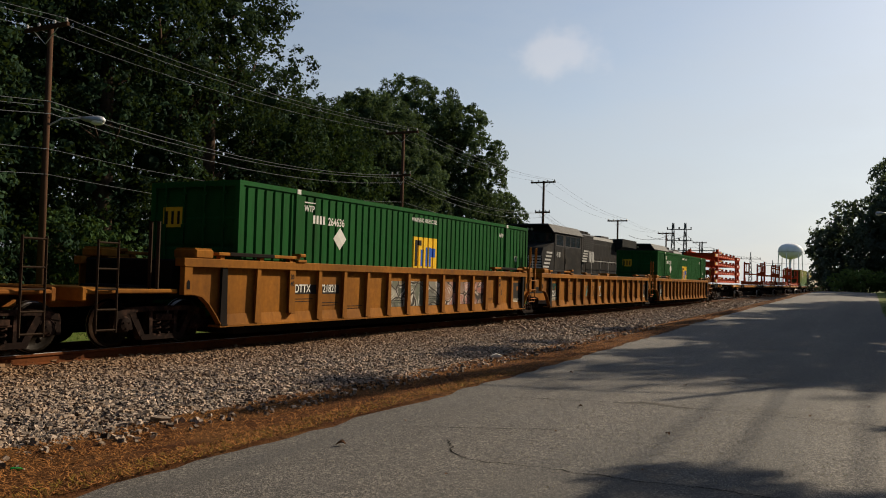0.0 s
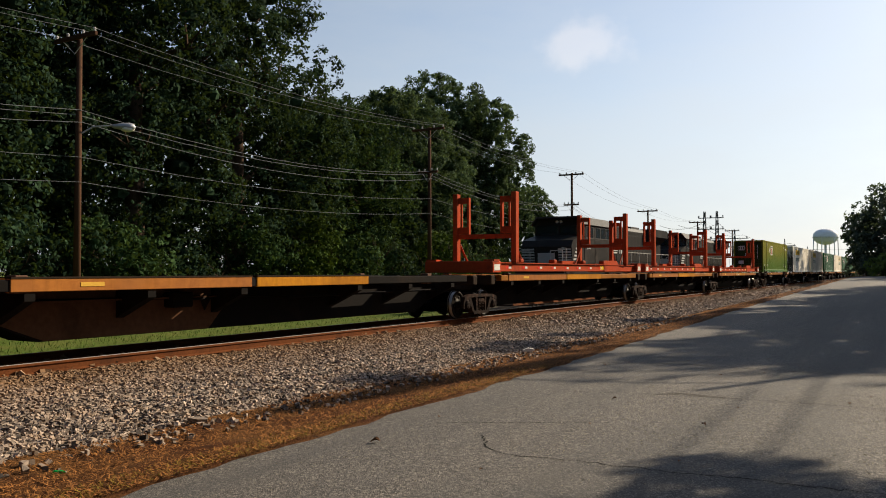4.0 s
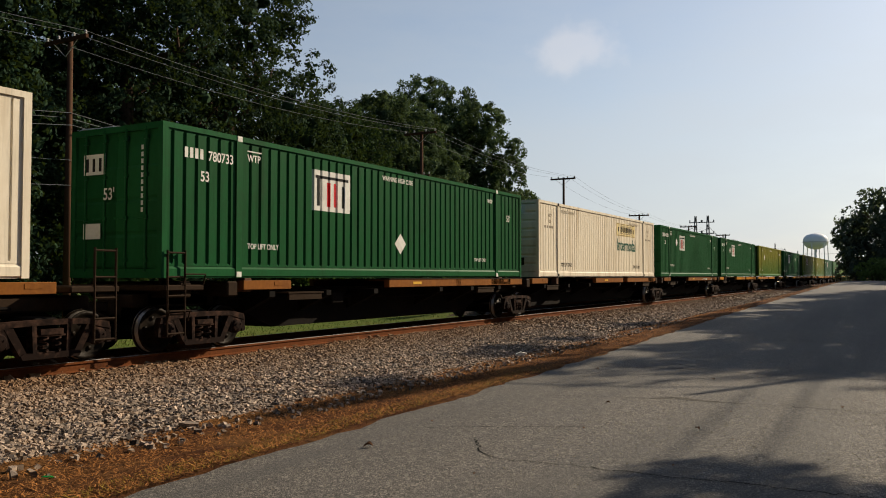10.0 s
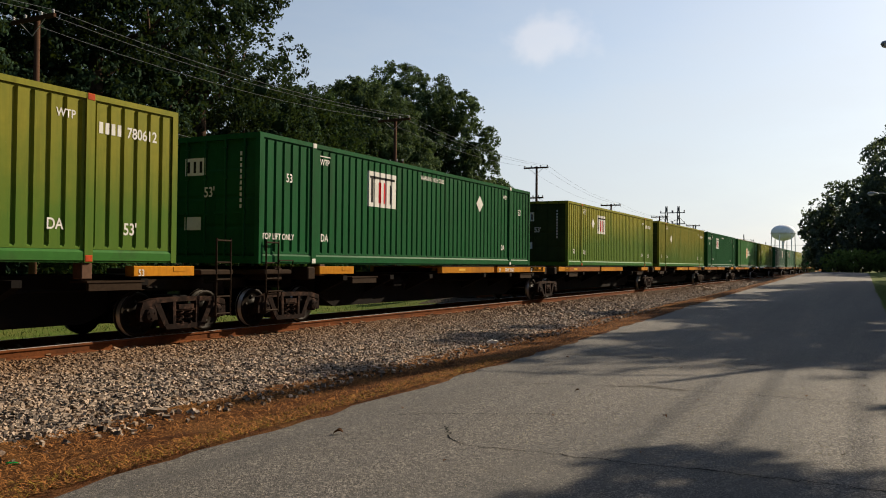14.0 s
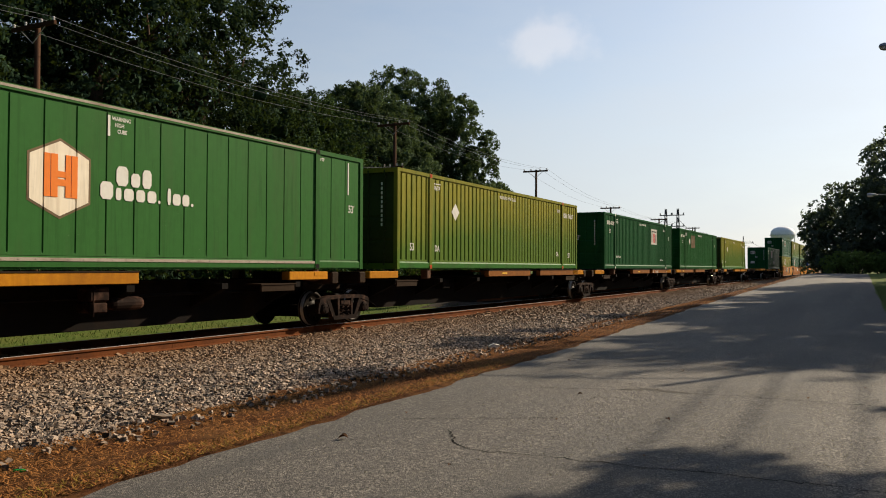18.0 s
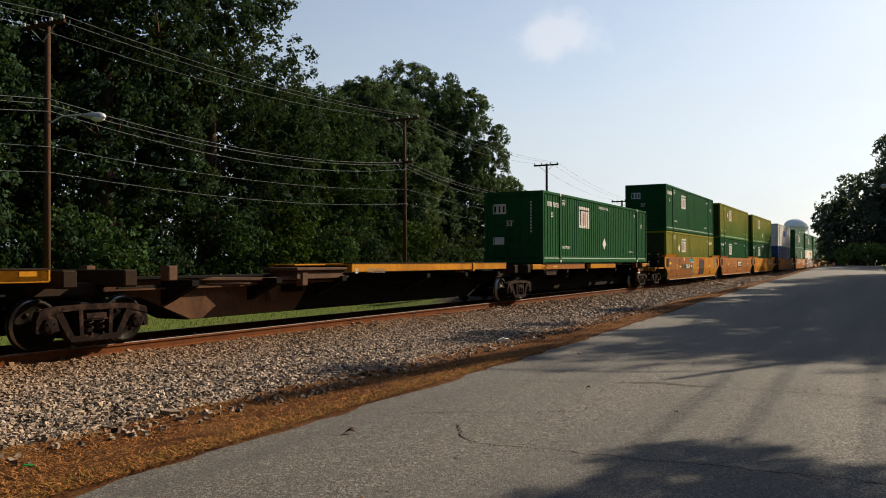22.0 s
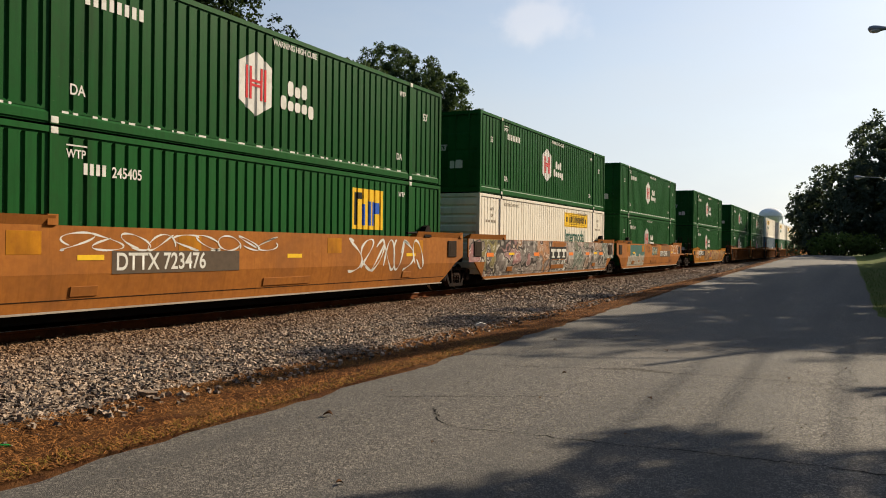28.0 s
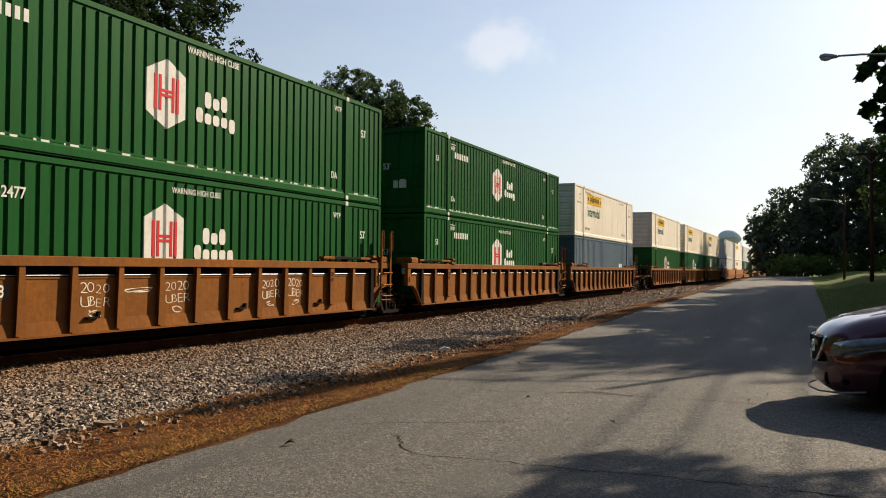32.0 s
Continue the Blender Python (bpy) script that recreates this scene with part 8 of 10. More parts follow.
for yy in (7.05, 10.2):
    part("guide_plate", cached("gplate", lambda: made("guide_plate", M["rustwell"], lambda bm: (soft_box(bm, 1.3, 1.56, 0, 1.95, 1.765, 1.8, 0.008), box(bm, 1.5, 1.53, 0.2, 1.75, 1.7, 1.765)))), D[6], (0, yy, 0), "worn flat guide plate")

# ---- trees ----
def ball():
    """A coarse ball of 24 four-sided faces: unit vertices and faces."""
    v, f = [], []
    for ax in range(3):
        for sg in (-1, 1):
            for i, j in [(i, j) for i in (-1, 0, 1) for j in (-1, 0, 1)]:
                p = [i, j]
                p.insert(ax, sg)
                v.append(Vector(p).normalized())
            n = len(v) - 9
            for i, j in ((0, 0), (0, 1), (1, 0), (1, 1)):
                q = n + 3 * i + j
                f.append((q, q + 1, q + 4, q + 3) if sg > 0 else (q, q + 3, q + 4, q + 1))
    return np.array(v), np.array(f)


def crown_mesh(name, lobes, leaf, mat, seed, cover=0.8, clump=0.75):
    """Leaves in tufts all over many lobes (x, y, z, radius) around solid balls added to block light gaps; each leaf a
    folded diamond.
    """
    g = np.random.RandomState(seed)
    lob = np.array(lobes, float)
    cs, ns, rs = [], [], []
    for i, (x, y, z, r) in enumerate(lobes):
        cr = min(max(0.3 * r, 0.16), clump)
        n = int(3.2 * r * r / (cr * cr)) + 6
        d = g.normal(0, 1, (n, 3))
        d /= np.linalg.norm(d, axis=1)[:, None]
        c = np.array([x, y, z]) + d * (r * g.uniform(0.72, 1.04, n))[:, None] * (1, 1, 0.85)
        q = (c[:, None, :] - lob[None, :, :3]) / (lob[None, :, 3:4] * np.array([1, 1, 0.85]))
        depth = np.linalg.norm(q, axis=2)
        depth[:, i] = 9
        keep = depth.min(1) > 0.66
        cs.append(c[keep]); ns.append(d[keep]); rs.append(np.full(keep.sum(), cr) * g.uniform(0.7, 1.2, keep.sum()))
    c, nrm, cr = np.concatenate(cs), np.concatenate(ns), np.concatenate(rs)
    k = np.maximum(4, (cover * 2.6 * cr * cr / (leaf * leaf)).astype(int))
    c, nrm, cr = np.repeat(c, k, 0), np.repeat(nrm, k, 0), np.repeat(cr, k)
    d = nrm * 0.8 + (0, 0, 0.3) + g.normal(0, 0.62, nrm.shape)
    d /= np.linalg.norm(d, axis=1)[:, None]
    c = c + d * (cr * g.uniform(0.45, 1.1, len(cr)))[:, None]
    nrm = d + g.normal(0, 0.42, d.shape)
    nrm /= np.linalg.norm(nrm, axis=1)[:, None]
    a = np.cross(nrm, g.normal(0, 1, nrm.shape))
    a /= np.linalg.norm(a, axis=1)[:, None]
    b = np.cross(nrm, a)
    s = (leaf * g.uniform(0.55, 1.25, len(c)))[:, None]
    v = np.stack([c + a * s, c + b * s * 0.6 - nrm * s * 0.18, c - a * s, c - b * s * 0.6 - nrm * s * 0.1], 1).reshape(-1, 3)
    f = [np.arange(len(c) * 4).reshape(-1, 4)]
    bv, bf = ball()
    parts, base = [v], len(v)
    for x, y, z, r in lobes:
        parts.append(np.array([x, y, z]) + bv * r * np.array([0.2, 0.2, 0.18]) * (1 + 0.16 * np.sin(bv @ g.normal(0, 4, 3) + g.uniform(0, 6)))[:, None])
        f.append(bf + base)
        base += len(bv)
    return raw_mesh(name, np.concatenate(parts), np.concatenate(f), mat)


def limb(bm, p, d, length, r, depth, g, n=6):
    q = p
    for k in range(3):
        d2 = (d + Vector(g.normal(0, 0.16, 3))).normalized()
        e = q + d2 * length / 3
        tube(bm, q, e, r * (1 - 0.22 * k), r * (1 - 0.22 * (k + 1)), n, False)
        q, d = e, d2
    if depth:
        for k in range(3):
            a = g.uniform(0, 6.28)
            limb(bm, q, (d * 0.7 + Vector((math.cos(a), math.sin(a), 0.35)) * 0.8).normalized(), length * 0.65, r * 0.45, depth - 1, g, 5)


def tree(x, y, h, r, seed, mat="leaf_dark", low=0.28, leaf=0.34, label="", name="tree", lobes_n=34, cover=0.8, lean=(0, 0), clump=0.75, extra=()):
    g = np.random.RandomState(seed)
    z0 = float(ground_z(x, y))
    t = thing(name, label or "tall leafy tree with a dense dark crown", "tree", "trees along the tracks", at=(x, y, z0))
    bm = bmesh.new()
    rad = 0.018 * h + 0.05
    tube(bm, (0, 0, -0.2), (0.02 * h * lean[0], 0, h * 0.2), rad * 1.35, rad, 10, False)
    tube(bm, (0.02 * h * lean[0], 0, h * 0.2), (lean[0] * 0.5, lean[1] * 0.5, h * 0.55), rad, rad * 0.6, 10, False)
    for k in range(7):
        a = k * 0.9 + g.uniform(0, 0.6)
        zz = h * g.uniform(0.26, 0.6)
        limb(bm, Vector((0, 0, zz)), Vector((math.cos(a), math.sin(a), 0.75)).normalized(), r * 0.5, rad * 0.42, 1, g)
    part("trunk", done(bm, "trunk", M["bark"], True), t)
    lobes = []
    for k in range(lobes_n):
        zz = g.uniform(low, 1.0)
        prof = math.sqrt(max(0.05, 1 - ((zz - 0.55) / 0.52) ** 2))
        a, q = g.uniform(0, 6.28), math.sqrt(g.uniform(0.1, 1.0))
        lr = r * g.uniform(0.2, 0.37)
        rr = max(0.0, r * prof * q - lr * 0.5)
        lobes.append((rr * math.cos(a) + lean[0] * zz, rr * math.sin(a) + lean[1] * zz, h * zz - lr * 0.6, lr))
    lobes += [(a - x, b - y, c - z0, q) for a, b, c, q in extra]
    part("crown", crown_mesh("crown", lobes, leaf, M[mat], seed + 500, cover, clump), t)
    return t


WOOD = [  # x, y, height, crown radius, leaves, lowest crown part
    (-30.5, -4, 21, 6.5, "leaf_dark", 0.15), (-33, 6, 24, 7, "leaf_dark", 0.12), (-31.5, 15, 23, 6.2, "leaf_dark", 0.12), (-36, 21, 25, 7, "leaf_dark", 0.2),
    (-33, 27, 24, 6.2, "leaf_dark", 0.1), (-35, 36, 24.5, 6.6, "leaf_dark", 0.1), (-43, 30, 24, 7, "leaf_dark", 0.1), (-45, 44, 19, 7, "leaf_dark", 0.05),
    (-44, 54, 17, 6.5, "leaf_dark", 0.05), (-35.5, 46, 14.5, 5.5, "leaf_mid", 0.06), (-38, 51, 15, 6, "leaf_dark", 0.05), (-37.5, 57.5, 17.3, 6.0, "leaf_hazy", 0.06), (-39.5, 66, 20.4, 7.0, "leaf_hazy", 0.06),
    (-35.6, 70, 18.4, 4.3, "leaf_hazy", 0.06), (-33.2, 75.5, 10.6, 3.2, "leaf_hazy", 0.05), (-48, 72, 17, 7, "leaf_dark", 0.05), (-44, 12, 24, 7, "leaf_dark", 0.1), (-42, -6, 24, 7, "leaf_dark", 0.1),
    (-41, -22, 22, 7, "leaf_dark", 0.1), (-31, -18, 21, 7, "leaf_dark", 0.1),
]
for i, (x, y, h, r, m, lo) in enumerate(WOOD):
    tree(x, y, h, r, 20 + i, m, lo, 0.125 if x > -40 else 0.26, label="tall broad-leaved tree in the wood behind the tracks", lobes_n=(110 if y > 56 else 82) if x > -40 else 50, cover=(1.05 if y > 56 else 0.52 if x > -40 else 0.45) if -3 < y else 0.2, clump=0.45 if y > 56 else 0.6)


def shrub(x, y, h, r, seed, mat, label, name="shrub", leaf=0.13, n=16, cover=0.7):
    g = np.random.RandomState(seed)
    t = thing(name, label, "bush", "bushes at the wood's edge", at=(x, y, float(ground_z(x, y))))
    bm = bmesh.new()
    for k in range(5):
        a = g.uniform(0, 6.28)
        limb(bm, Vector((0.2 * math.cos(a), 0.2 * math.sin(a), -0.05)), Vector((0.5 * math.cos(a), 0.5 * math.sin(a), 1)).normalized(), h * 0.6, 0.05, 1, g, 5)
    part("stem", done(bm, "stem", M["bark"]), t)
    lobes = [(r * q * math.cos(a), r * q * math.sin(a), h * zz, r * s) for q, a, zz, s in zip(g.uniform(0, 0.8, n), g.uniform(0, 6.28, n), g.uniform(0.2, 0.78, n), g.uniform(0.25, 0.45, n))]
    part("crown", crown_mesh("crown", lobes, leaf, M[mat], seed + 900, cover, 0.5), t)
    return t


for i in range(17):
    y = -8 + i * 4.6
    g = np.random.RandomState(300 + i)
    shrub(-29.6 - g.uniform(0, 2.2), y + g.uniform(-1, 1), g.uniform(3.2, 6.2), g.uniform(2.0, 3.0), 330 + i, "leaf_vine" if i in (1, 5, 10, 13) else "leaf_mid" if i % 2 else "leaf_dark", "leafy shrub and vines at the wood's edge")

# trees beside the road; their shade falls across it
# unseen crown: its lobes are set up the sun's path from the wanted shadow
STREET = [(-1.6, 7.4, 0.42), (-1.95, 7.25, 0.3), (-1.25, 7.3, 0.36), (-1.7, 6.9, 0.45), (-1.15, 6.8, 0.45), (-0.75, 6.6, 0.42), (-0.3, 6.95, 0.34), (0.1, 7.25, 0.36), (0.6, 7.4, 0.5), (-0.2, 6.3, 0.5), (-0.9, 6.1, 0.5), (-1.6, 6.2, 0.5),
          (-2.1, 5.5, 0.36), (-1.4, 5.5, 0.5), (-0.6, 5.5, 0.6), (0.4, 6.1, 0.6), (-2.5, 4.9, 0.36), (-1.8, 4.7, 0.5), (-1.0, 4.7, 0.6), (0.2, 4.9, 0.7), (1.2, 6.6, 0.7), (1.2, 5.3, 0.8), (-2.9, 4.4, 0.36), (2.0, 6.5, 0.8), (2.0, 4.9, 0.9),
          (0.1, 11.2, 0.16), (0.6, 11.4, 0.26), (1.0, 11.0, 0.4), (1.5, 10.0, 0.6), (1.8, 8.6, 0.7), (0.4, 10.1, 0.12)]
STREET = [(sx + 0.12 + 0.854 * z, sy + 0.5 + 1.675 * z, z, q) for (sx, sy, q), z in zip(STREET, [6.4 + 1.9 * ((k * 0.618) % 1.0) for k in range(len(STREET))])]
tree(6.9, 17.4, 9.0, 3.0, 71, "leaf_mid", 0.5, 0.085, "broad-leaved street tree beside the road", lobes_n=1, cover=1.0, clump=0.35, extra=STREET)
# unseen lobes added to the first lawn tree to shade the stone bed's foot
FOOT_SHADE = [(sx + 0.854 * z, sy + 1.675 * z, z, q * 1.6) for sx, sy, q, z in ((a, b, c, 12.0 if b < 17 else 15.6) for a, b, c in ((-7.0, 8.7, 0.1), (-6.9, 9.5, 0.12), (-6.8, 10.3, 0.13), (-6.72, 11.1, 0.13), (-6.62, 11.9, 0.14), (-6.5, 12.7, 0.15), (-6.35, 13.5, 0.16),
          (-6.1, 14.3, 0.2), (-7.5, 11.2, 0.22), (-7.9, 11.5, 0.16), (-6.0, 15.2, 0.2), (-8.0, 17.2, 0.3), (-8.5, 18.3, 0.25), (-7.4, 18.6, 0.3), (-8.3, 21.5, 0.3)))]
FOOT_SHADE += [(a + 0.25 * math.sin(7.3 * i) * q, b + 0.37 + 0.1 * math.cos(5.1 * i), c, q) for i, (a, b, c, q) in enumerate(FOOT_SHADE)] + [(a + 0.1, b - 0.2, c + 0.1, q) for a, b, c, q in FOOT_SHADE]
HANGING = [(51 * math.tan(radians(a)), 51.0 + 0.4 * k, 1.8 + 51 * math.tan(radians(e)), q) for k, (a, e, q) in enumerate(((3.4, 12.6, 0.3), (3.0, 12.3, 0.17), (4.05, 13.5, 0.32), (3.6, 10.6, 0.24), (3.3, 10.2, 0.14), (4.3, 9.3, 0.26), (4.4, 11.5, 0.4), (5.0, 12.8, 0.6), (5.4, 10.5, 0.7), (6.2, 11.5, 0.9)))]
# unseen lobes added to lawn trees to shade the road almost without a gap
SHADE, FAR_SHADE = [], []
for i, sy in enumerate(np.arange(17.0, 50.0, 0.95)):
    for k, sx in enumerate(np.arange(-5.3 + 0.4 * (i % 2) if sy > 20 else -2.7, 1.9, 1.0)):
        z = 8.6 + 3.2 * ((i * 0.618 + k * 0.377) % 1.0)
        if (abs(sy - 23.6) < 0.5 and -3.2 < sx < 0) or (abs(sy - 29.5) < 0.5 and sx < 0.2) or (sy < 25 and sx < -4.6) or (sx + 0.854 * z) < 0.1 * (sy + 1.675 * z):
            continue
        (SHADE if sy < 34 else FAR_SHADE).append((sx + 0.854 * z, sy + 1.675 * z, z + 0.1, 0.68 if sy < 24 else 0.8))
for i, (x, y, h, r) in enumerate(((9.6, 41, 15, 6.0), (9.0, 53, 15, 5.6), (9.8, 67, 16, 6.0), (10.5, 81, 16, 6))):
    tree(x, y, h, r, 80 + i, "leaf_mid", 0.4, 0.14 if i == 0 else 0.34, "broad-leaved tree on the lawn beside the road", lobes_n=42, cover=0.55, extra=(FOOT_SHADE + SHADE, HANGING + FAR_SHADE, (), ())[i])
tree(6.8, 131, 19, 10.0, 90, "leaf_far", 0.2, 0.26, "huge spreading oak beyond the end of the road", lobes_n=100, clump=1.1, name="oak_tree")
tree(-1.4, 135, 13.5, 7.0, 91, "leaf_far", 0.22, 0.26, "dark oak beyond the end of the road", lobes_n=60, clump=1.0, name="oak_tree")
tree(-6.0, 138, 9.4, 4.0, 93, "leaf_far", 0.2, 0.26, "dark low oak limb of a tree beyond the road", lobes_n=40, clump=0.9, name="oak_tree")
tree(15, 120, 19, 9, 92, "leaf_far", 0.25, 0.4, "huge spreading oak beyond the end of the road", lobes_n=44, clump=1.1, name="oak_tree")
for i, (x, y, h, r, m) in enumerate(((-3.2, 117, 2.5, 2.5, "leaf_bush"), (-0.8, 116, 3.0, 2.8, "leaf_bush"), (1.4, 117, 2.5, 2.2, "leaf_bush"), (5.5, 124, 2.4, 2.6, "leaf_bush"), (9.5, 122, 2.6, 2.6, "leaf_bush"))):
    shrub(x, y, h, r, 400 + i, m, "rounded light green bush at the end of the road", "bush", 0.16, 18, 0.7)

# added trees out of view; they block sky light from behind and the right
for i, (x, y, h, r) in enumerate(((-36, -34, 21, 8), (-24, -36, 20, 7.5), (-12, -38, 20, 7.5), (2, -40, 21, 8), (15, -38, 20, 8), (27, -30, 20, 8), (33, -16, 19, 8), (36, -2, 18, 7.5), (37, 24, 18, 7.5), (26, 33, 17, 7), (21, -24, 15, 6.5), (19.5, -12, 14.5, 6), (20, -1.5, 14.5, 6), (21, 23, 14.5, 6), (22, 43, 15, 6.5), (23, 58, 15, 6.5), (23, 74, 16, 7), (12, -8, 22, 7.5), (10, -20, 26, 8), (2.5, -21, 27, 8.5), (-5, -23, 27, 8.5), (-9, -16, 28, 7.5), (4, -15, 27, 7.5), (-13, -26, 27, 8), (15, 1, 15, 5.0), (-24, -17, 25, 6.5), (-25, -27, 26, 7.5), (-17, -19, 26, 6.5))):
    tree(x, y, h, r, 150 + i, "leaf_dark", 0.08, 0.5, "added broad-leaved tree out of view, blocking sky light", lobes_n=30, cover=0.4, clump=1.2)

# ---- poles and wires ----
def insulator_mesh():
    return made("insulator", M["insulator"], lambda bm: lathe(bm, [(0.03, 0), (0.06, 0.03), (0.045, 0.06), (0.06, 0.1), (0.03, 0.15)], 10))


def utility_pole(x, y, top, arms=(), lamp=None, label="weathered wooden utility pole with crossarm", r=0.14, head_size=1.0):
    z0 = float(ground_z(x, y))
    p = thing("utility_pole", label, "utility pole", "utility poles", at=(x, y, z0))
    h = top - z0
    part("pole", made("pole", M["pole"], lambda bm: tube(bm, (0, 0, -0.3), (0, 0, h), r, r * 0.68, 12), True), p)
    for az, half in arms:
        za = az - z0
        part("crossarm", cached(("arm", half), lambda: made("crossarm", M["pole"], lambda bm: soft_box(bm, -half, half, -0.06, 0.06, -0.07, 0.07, 0.01))), p, (0, -r - 0.03, za))
        for s in (-1, -0.4, 0.4, 1):
            part("insulator", cached("insul", insulator_mesh), p, (s * half * 0.92, -r - 0.03, za + 0.07))
        part("brace", cached(("xbrace", half), lambda: made("brace", M["galv"], lambda bm: (tube(bm, (-half * 0.6, 0, -0.04), (0, 0, -0.6), 0.015, n=5), tube(bm, (half * 0.6, 0, -0.04), (0, 0, -0.6), 0.015, n=5)))), p, (0, -r - 0.05, za))
    if lamp:
        lx, ly, lz = lamp[0] - x, lamp[1] - y, lamp[2] - z0
        part("lamp_arm", made("lamp_arm", M["galv"], lambda bm: pipe(bm, [(0, 0, lz - 0.35), (lx * 0.35, ly * 0.35, lz - 0.02), (lx * 0.8, ly * 0.8, lz + 0.05), (lx, ly, lz + 0.03)], 0.03, 8)), p)
        d = Vector((lx, ly, 0)).normalized()
        q = Matrix.Translation((lx, ly, lz)) @ Vector((0, 1, 0)).rotation_difference(d).to_matrix().to_4x4() @ Matrix.Scale(head_size, 4)
        head = part("lamp_head", cached("lamphead", lambda: made("lamp_head", M["galv"], lambda bm: lathe(bm, [(0.04, -0.25), (0.08, -0.15), (0.13, 0.1), (0.16, 0.35), (0.12, 0.52), (0.03, 0.58)], 14, (0, 0, 0.04), "y"), True)), p, q)
        part("lens", cached("lamplens", lambda: made("lens", M["lampglass"], lambda bm: bmesh.ops.create_uvsphere(bm, u_segments=14, v_segments=8, radius=0.17, matrix=Matrix.Translation((0, 0.3, -0.03)) @ Matrix.Diagonal((0.9, 1.5, 0.75, 1))), True)), head, None, "milky glass bowl")
    return p


LINE = [(18.8, 10.2), (43.4, 10.6), (67.8, 10.3), (91.5, 8.6), (116, 8.6), (141, 8.5)]
for i, (y, top) in enumerate([(-6, 10.2)] + LINE):
    utility_pole(-26, y, top + 0.15, ((top, 1.15), (top - 2.65, 0.7)) if i != 1 else ((top, 1.15),), (-25.1, 19.8, 7.05) if i == 1 else None,
                 "weathered wooden utility pole with street lamp" if i == 1 else "weathered wooden utility pole with crossarms")


def wire(points, sag, r, mat, label, name="power_line"):
    def draw(bm):
        pts = [Vector(points[0])]
        for a, b in zip(points, points[1:]):
            a, b = Vector(a), Vector(b)
            pts += [a.lerp(b, k / 10) - Vector((0, 0, sag * 4 * (k / 10) * (1 - k / 10))) for k in range(1, 11)]
        pipe(bm, pts, r, 5)
    return thing(name, label, "power line", "overhead wires", data=made(name, M[mat], draw))


PL = [(-6, 10.2)] + LINE
for dx in (-1.05, 0.45, 1.05):
    wire([(-26 + dx, y - 0.17, z + 0.2) for y, z in PL], 0.5, 0.0075, "wire", "thin overhead power wire between wooden poles")
for dx, dz, sag in ((-0.1, -2.75, 0.7), (0.12, -2.6, 0.75), (0.2, -3.05, 0.85)):
    wire([(-26 + dx, y, z + dz) for y, z in PL], sag, 0.0105, "wire", "twisted aluminium cable between wooden poles")
for dz in (-4.3, -5.2):
    wire([(-25.85, y, z + dz) for y, z in PL[:4]], 0.45, 0.008, "wire", "low telephone cable between wooden poles")

# poles on the road side
utility_pole(4.3, 26.4, 8.35, (), (0.65, 25.6, 7.95), "slim wooden pole with a street lamp arm over the road", 0.11, 0.62)
utility_pole(7.6, 45, 10.6, ((10.3, 1.1),), None, "wooden pole with crossarm beside the road")
utility_pole(7.6, 84, 10.5, ((10.2, 1.1),), None, "wooden pole with crossarm beside the road")
utility_pole(3.75, 60.5, 9.9, ((9.6, 0.9),), None, "dark wooden utility pole on the lawn")
utility_pole(2.7, 77.5, 8.5, (), (0.55, 77.0, 7.95), "thin street lamp pole with arm over the road", 0.1)
utility_pole(7.6, -9, 10.6, ((10.3, 1.0),), None, "wooden pole with crossarm beside the road")
for dx in (-0.95, -0.15, 1.05):
    wire([(7.6 + dx, -9, 10.55), (7.6 + dx, 45, 10.55), (7.6 + dx, 84, 10.3)], 0.35, 0.03, "dark_wire", "black overhead cable along the road")


# ---- far things ----
def lattice(bm, x, y, z0, z1, w0, w1, n):
    for k in range(n):
        a, b = k / n, (k + 1) / n
        za, zb = z0 + (z1 - z0) * a, z0 + (z1 - z0) * b
        wa, wb = w0 + (w1 - w0) * a, w0 + (w1 - w0) * b
        for s, t in ((-1, -1), (1, -1), (1, 1), (-1, 1)):
            tube(bm, (x + s * wa, y + t * wa, za), (x + s * wb, y + t * wb, zb), 0.06, n=4)
        for t in (-1, 1):
            tube(bm, (x - wa, y + t * wa, za), (x + wb, y + t * wb, zb), 0.035, n=4)
            tube(bm, (x + wa, y + t * wa, za), (x - wb, y + t * wb, zb), 0.035, n=4)


def transmission_tower(az, top_el, d, twin, label):
    x, y = d * math.sin(radians(az)), d * math.cos(radians(az))
    top = 1.8 + d * math.tan(radians(top_el))
    t = thing("transmission_tower", label, "pylon", "steel pylons", at=(x, y, 0))
    for dx in ((-0.9, 1.2) if twin else (0.0,)):
        part("mast", made("mast", M["pylon"], lambda bm: lattice(bm, dx, 0, -0.3, top, 0.55, 0.12 if twin else 0.05, 9)), t)
        for k, zz in enumerate((top * 0.9, top * 0.74, top * 0.6) if twin else (top * 0.82,)):
            w = 1.1 if twin else 2.6
            part("crossarm", made("crossarm", M["pylon"], lambda bm: (box(bm, dx - w, dx + w, -0.08, 0.08, zz, zz + 0.14), [lathe(bm, [(0.03, 0.14), (0.14, 0.2), (0.05, 0.3), (0.14, 0.4), (0.05, 0.5)], 8, (dx + s * w * 0.9, 0, zz)) for s in (-1, 1)])), t)
    return t


